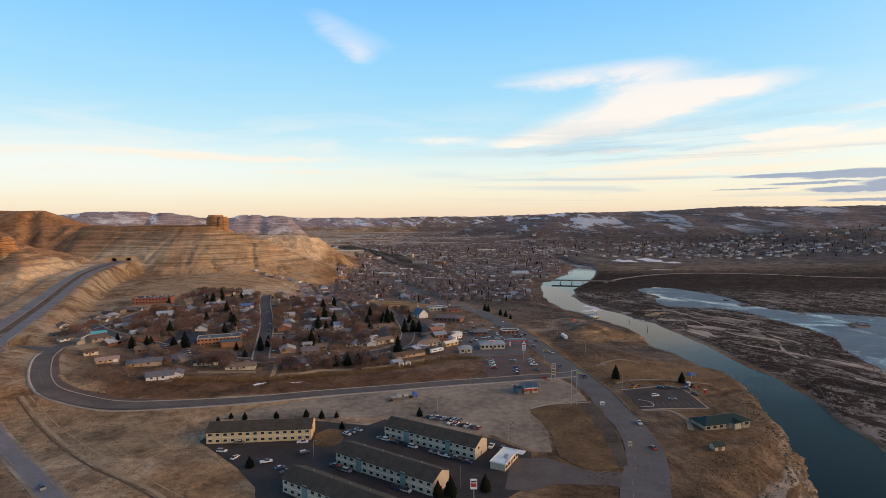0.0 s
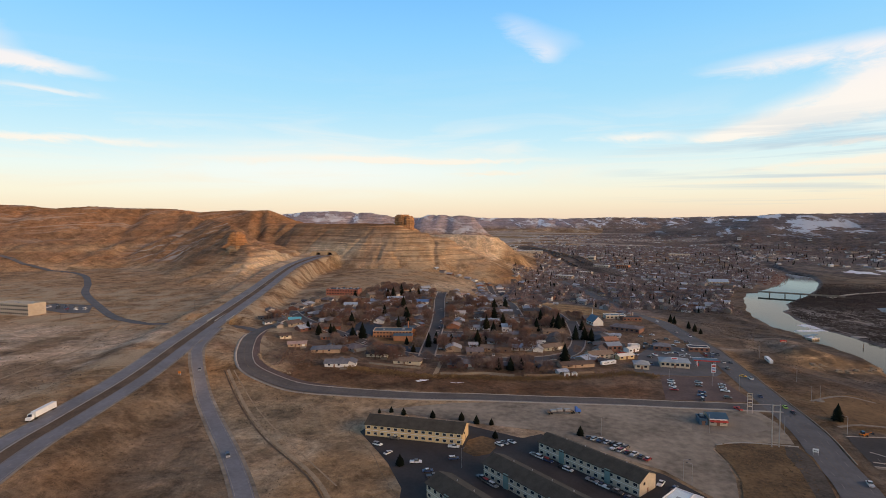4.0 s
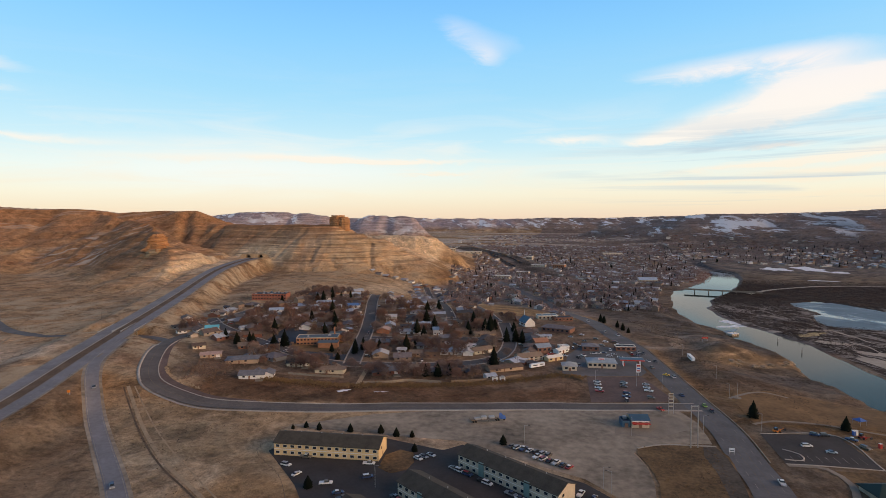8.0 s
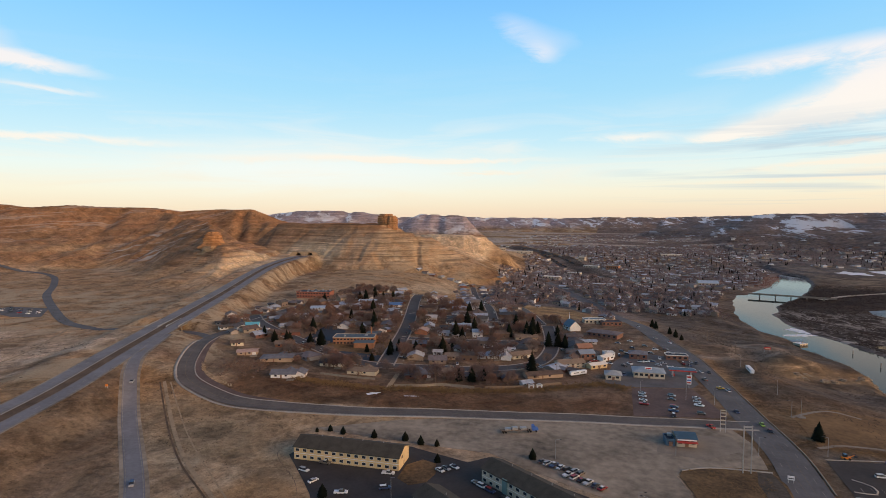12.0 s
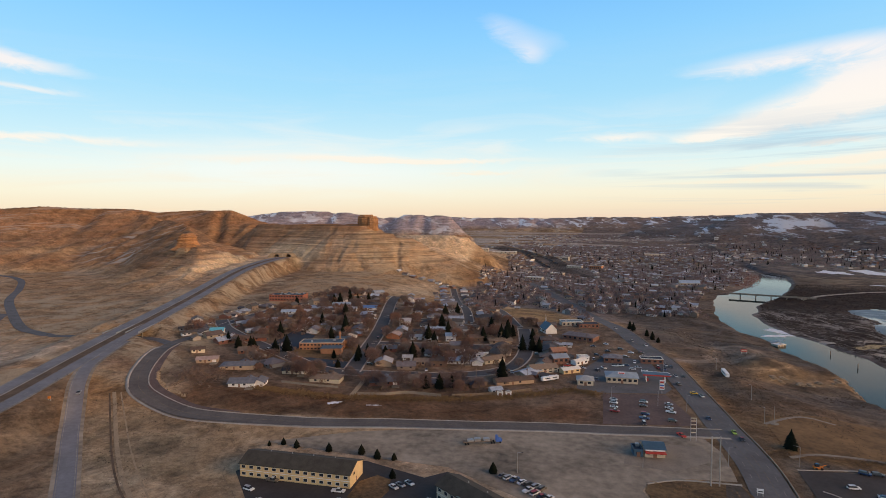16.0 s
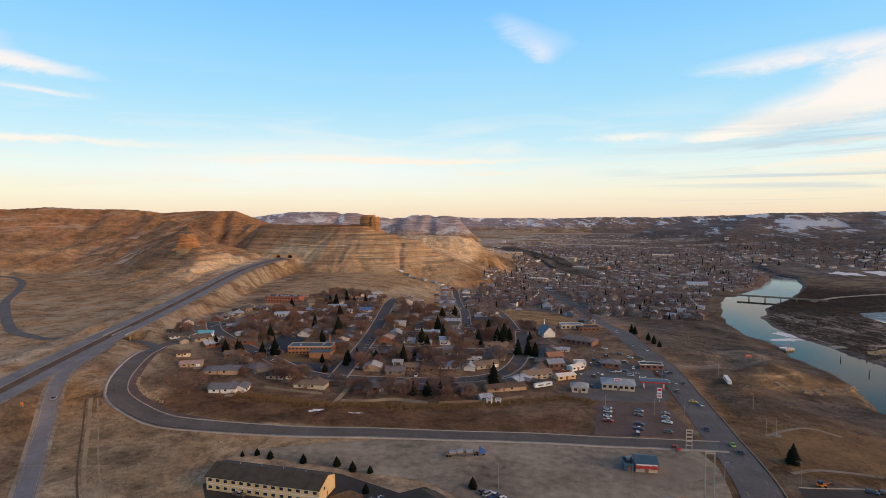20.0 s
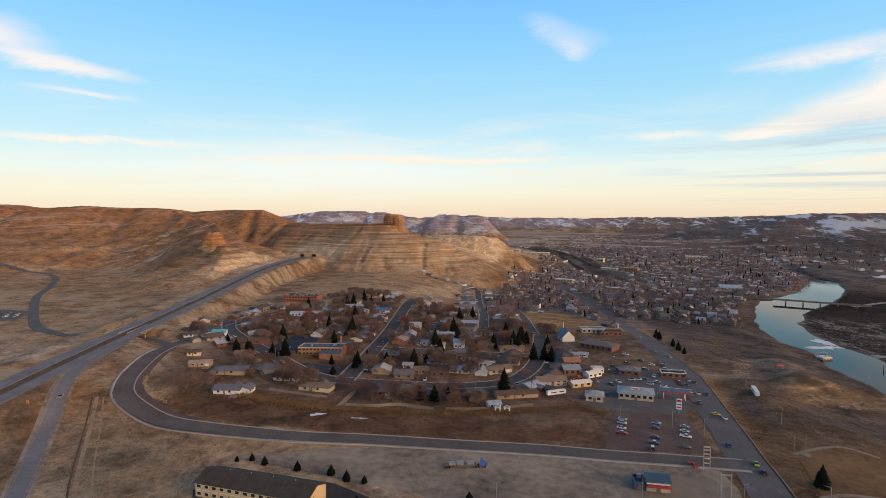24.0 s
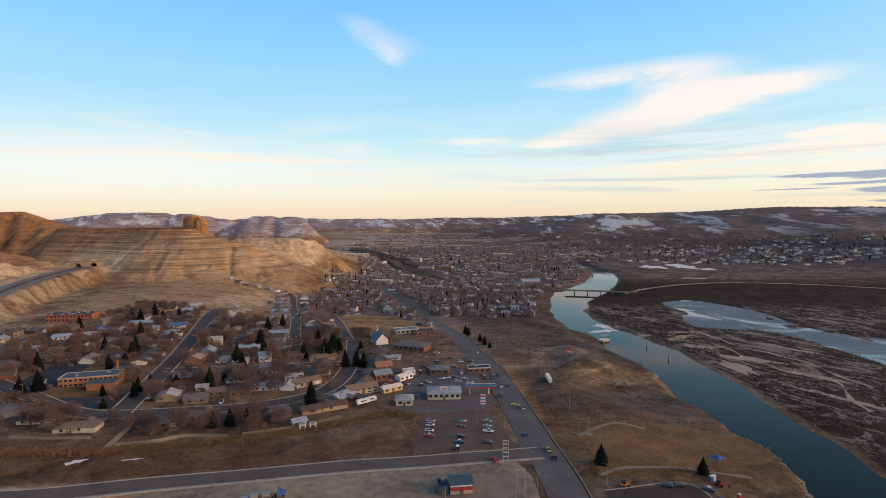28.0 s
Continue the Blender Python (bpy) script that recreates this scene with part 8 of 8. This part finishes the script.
for x, y, z in ((217, 690, 4), (222, 640, 5)):
    t = thing("mooring_pile", "dark wooden pile standing in the river", "pile")
    part("post", Shape().tube((0, 0, -3), (0, 0, 4), 0.4, 0.35), WOOD, t)
    part("cap", Shape().tube((0, 0, 4), (0, 0, 4.3), 0.5, 0.45), STEEL, t)
    t.matrix_world = pose(x + 22, y, WATER)


def rail_fence(pts, label):
    t = thing("fence", label, "fence")
    line = smooth_line(pts, 4.0)
    for (ax, ay), (bx, by) in zip(line, line[1:]):
        za, zb = gz(ax, ay), gz(bx, by)
        part("post", Shape().tube((ax, ay, za - 0.2), (ax, ay, za + 1.1), 0.09, 0.08, 5), WOOD, t)
        for h in (0.5, 1.0):
            part("rail", Shape().tube((ax, ay, za + h), (bx, by, zb + h), 0.05, 0.05, 4), WOOD, t)


rail_fence(((112, 351), (140, 357), (165, 360), (186, 362)), "low wooden rail fence along the park")
rail_fence(((-122, 286), (-128, 262), (-104, 240), (-90, 222), (-74, 205)), "low wooden fence round the motel lot")


# ---- rocks ----
def crag(name, x, y, z, r, h, seed, material, label, taper=0.15, squash=1.0, layers=11, sides=26, lean=0.0, rug=0.26):
    """Stacked ledges with uneven rims."""
    rnd = random.Random(seed)
    s = Shape()
    rings = []
    zz = 0.0
    for k in range(layers):
        f = k / (layers - 1)
        base = r * (1 - taper * f) * (1.0 + 0.05 * rnd.uniform(-1, 1)) * (1.25 - 0.25 * min(1, f * 5)) * (1 - 0.25 * max(0, f - 0.85) / 0.15)
        lip = base * (1 + 0.13 * rnd.random())
        for rr, up in ((base, 0.0), (lip, 0.7 * h / layers)):
            ring = []
            for i in range(sides):
                a = i * math.tau / sides
                b = 1 + rug * (noise.noise((math.cos(a) * 1.6 + seed, math.sin(a) * 1.6, f * 1.5)) + 0.6 * noise.noise((math.cos(a) * 5 + seed, math.sin(a) * 5, f * 4)))
                ring.append((x + lean * f + rr * b * math.cos(a), y + rr * b * math.sin(a) * squash, z + zz + up))
            rings.append(ring)
        zz += h / layers
    for ring in rings:
        s.v += ring
    for k in range(len(rings) - 1):
        for i in range(sides):
            j = (i + 1) % sides
            s.f.append((k * sides + i, k * sides + j, (k + 1) * sides + j, (k + 1) * sides + i))
    s.f.append(tuple(range((len(rings) - 1) * sides, len(rings) * sides)))
    return tagged(new(name, s.mesh(name, material)), label, "rock")


butte = thing("butte", "tall orange brown sandstone butte on the ridge", "butte")
for nm, dx, dy, z, r, h, sd, tp, lab in (("talus", 0, 0, 62, 30, 24, 2, 0.55, ""), ("pillar", 11, -4, 70, 10.5, 47, 3, 0.02, "layered orange pillar"), ("boulder_mass", -6, 3, 70, 14.5, 50.5, 4, -0.16, "dark brown boulder mass"), ("shoulder", 4, -8, 66, 13, 32, 6, 0.3, "")):
    ob = crag(nm, -448 + dx, 1078 + dy, z, r, h, sd, ROCK, lab, tp, 0.9, 13, 30, rug=0.2)
    ob.parent = butte
    for key in ("category",):
        del ob[key]
crag("knob", -384, 1128, 52, 11, 15, 5, ROCK, "small sandstone knob on the spur", 0.4)
crag("outcrop", -684, 838, gz(-684, 838) - 6, 21, 30, 7, ROCK, "orange sandstone outcrop on the hill nose", 0.45)
crag("outcrop", -676, 822, gz(-676, 822) - 9, 22, 15, 9, ROCK_PALE, "pale sandstone ledge below the outcrop", 0.4, 0.6)
for k in range(220):
    y = 215 + 1.05 * k + rng.uniform(-2, 2) if k < 180 else 530 + 2.0 * (k - 180)
    x = float(along(SHORE_L, y)) - rng.uniform(2, 19 if k < 180 else 12)
    z = gz(x, y)
    crag("boulder", x, y, z - 1.5, rng.uniform(0.8, 2.4), rng.uniform(1.4, 3.6), 100 + k, ROCK_BLUFF, "brown weathered sandstone boulder on the river bluff", 0.4, rng.uniform(0.5, 1.0), 3, 7, rug=0.75)

for k in range(16):
    f = k / 15
    x, y = 146 + 62 * f + rng.uniform(-4, 4), 506 + 6 * f + 40 * f * f + rng.uniform(-6, 6)
    crag("outcrop", x, y, gz(x, y) - 2.2, rng.uniform(2.0, 4.2), rng.uniform(2.8, 4.4), 400 + k, ROCK_BLUFF, "brown sandstone ledge on the headland scarp", 0.35, rng.uniform(0.5, 0.9), 4, 9, rug=0.5)

# ---- loose rock: the worn bluff, the ledges under the mesa, rubble in the road's bend ----
def stone(s, x, y, r, rnd):
    z = gz(x, y) - 0.35 * r
    a, n = rnd.random() * math.tau, 5
    low = [(x + math.cos(a + k * math.tau / n) * r * rnd.uniform(0.8, 1.3), y + math.sin(a + k * math.tau / n) * r * rnd.uniform(0.8, 1.3), z) for k in range(n)]
    top = [(x + (p[0] - x) * 0.62 + rnd.uniform(-0.15, 0.15) * r, y + (p[1] - y) * 0.62, z + r * rnd.uniform(0.7, 1.25)) for p in low]
    s.add(low + top, [(k, (k + 1) % n, n + (k + 1) % n, n + k) for k in range(n)] + [tuple(range(n, 2 * n))])


LOOSE = mat("loose_sandstone", (0.3, 0.24, 0.17), 0.95, 0.5, 2.0, picks=((0.26, 0.21, 0.15), (0.18, 0.14, 0.10), (0.33, 0.27, 0.20), (0.13, 0.098, 0.07), (0.22, 0.17, 0.12)), island=True)
rnd, rubble = random.Random(23), Shape()
for k in range(2600):
    y = rnd.uniform(205, 345)
    x = float(along(SHORE_L, y)) - 2 - float(np.interp(y, (200, 250, 272, 345), (58, 41, 24, 20))) * rnd.random()
    if vnoise(np.array(x), np.array(y), 9, 88) > 0.4:
        stone(rubble, x, y, rnd.uniform(0.16, 0.42) * (1.8 if rnd.random() < 0.06 else 1.0), rnd)
tagged(new("bluff_rubble", rubble.mesh("bluff_rubble", LOOSE)), "loose tan and brown rock over the worn bluff", "rubble", kind="stuff")
pale = Shape()
bend = smooth_line(((-254, 352), (-251, 346), (-239, 335), (-224, 328), (-208, 323)), 1.0)
for k in range(150):
    x, y = rnd.choice(bend)
    stone(pale, x + rnd.gauss(0, 0.8), y + rnd.gauss(0.8, 0.9), rnd.uniform(0.25, 0.7), rnd)
tagged(new("bend_rubble", pale.mesh("bend_rubble", ROCK_PALE)), "pale broken rock inside the road's bend", "rubble", kind="stuff")

# ---- tunnel mouths ----
portal = thing("tunnel_portal", "pale concrete tunnel portal with two dark arches", "tunnel portal")
for cx in (-15, 15):
    s = Shape()
    n = 12
    arch = [(cx - 6, 0)] + [(cx - 6 * math.cos(k * math.pi / n), 3.4 + 4.2 * math.sin(k * math.pi / n)) for k in range(n + 1)] + [(cx + 6, 0)]
    outer = [(cx - (15 if cx > 0 else 24), 0)] + [(cx - 14 + 28 * k / n, 10.5) for k in range(n + 1)] + [(cx + (24 if cx > 0 else 15), 0)]
    m = len(arch)
    s.v += [(px, 0, pz) for px, pz in arch] + [(px, 0, pz) for px, pz in outer] + [(px, 20, pz) for px, pz in arch]
    s.f += [(i, i + 1, m + i + 1, m + i) for i in range(m - 1)] + [(i, i + 1, 2 * m + i + 1, 2 * m + i) for i in range(m - 1)]
    part("arch", s, ROCK_PALE, portal)
    # dark panel added across the bore, its colour standing in for unlit depth
    part("dark_bore", Shape().box(cx, 20, -0.5, 12.4, 0.6, 8.5), DARK, portal)
portal.matrix_world = pose(-581, 970, float(highway_z(966)) - 0.2, 0, 0, 16) @ Matrix.Scale(0.78, 4)
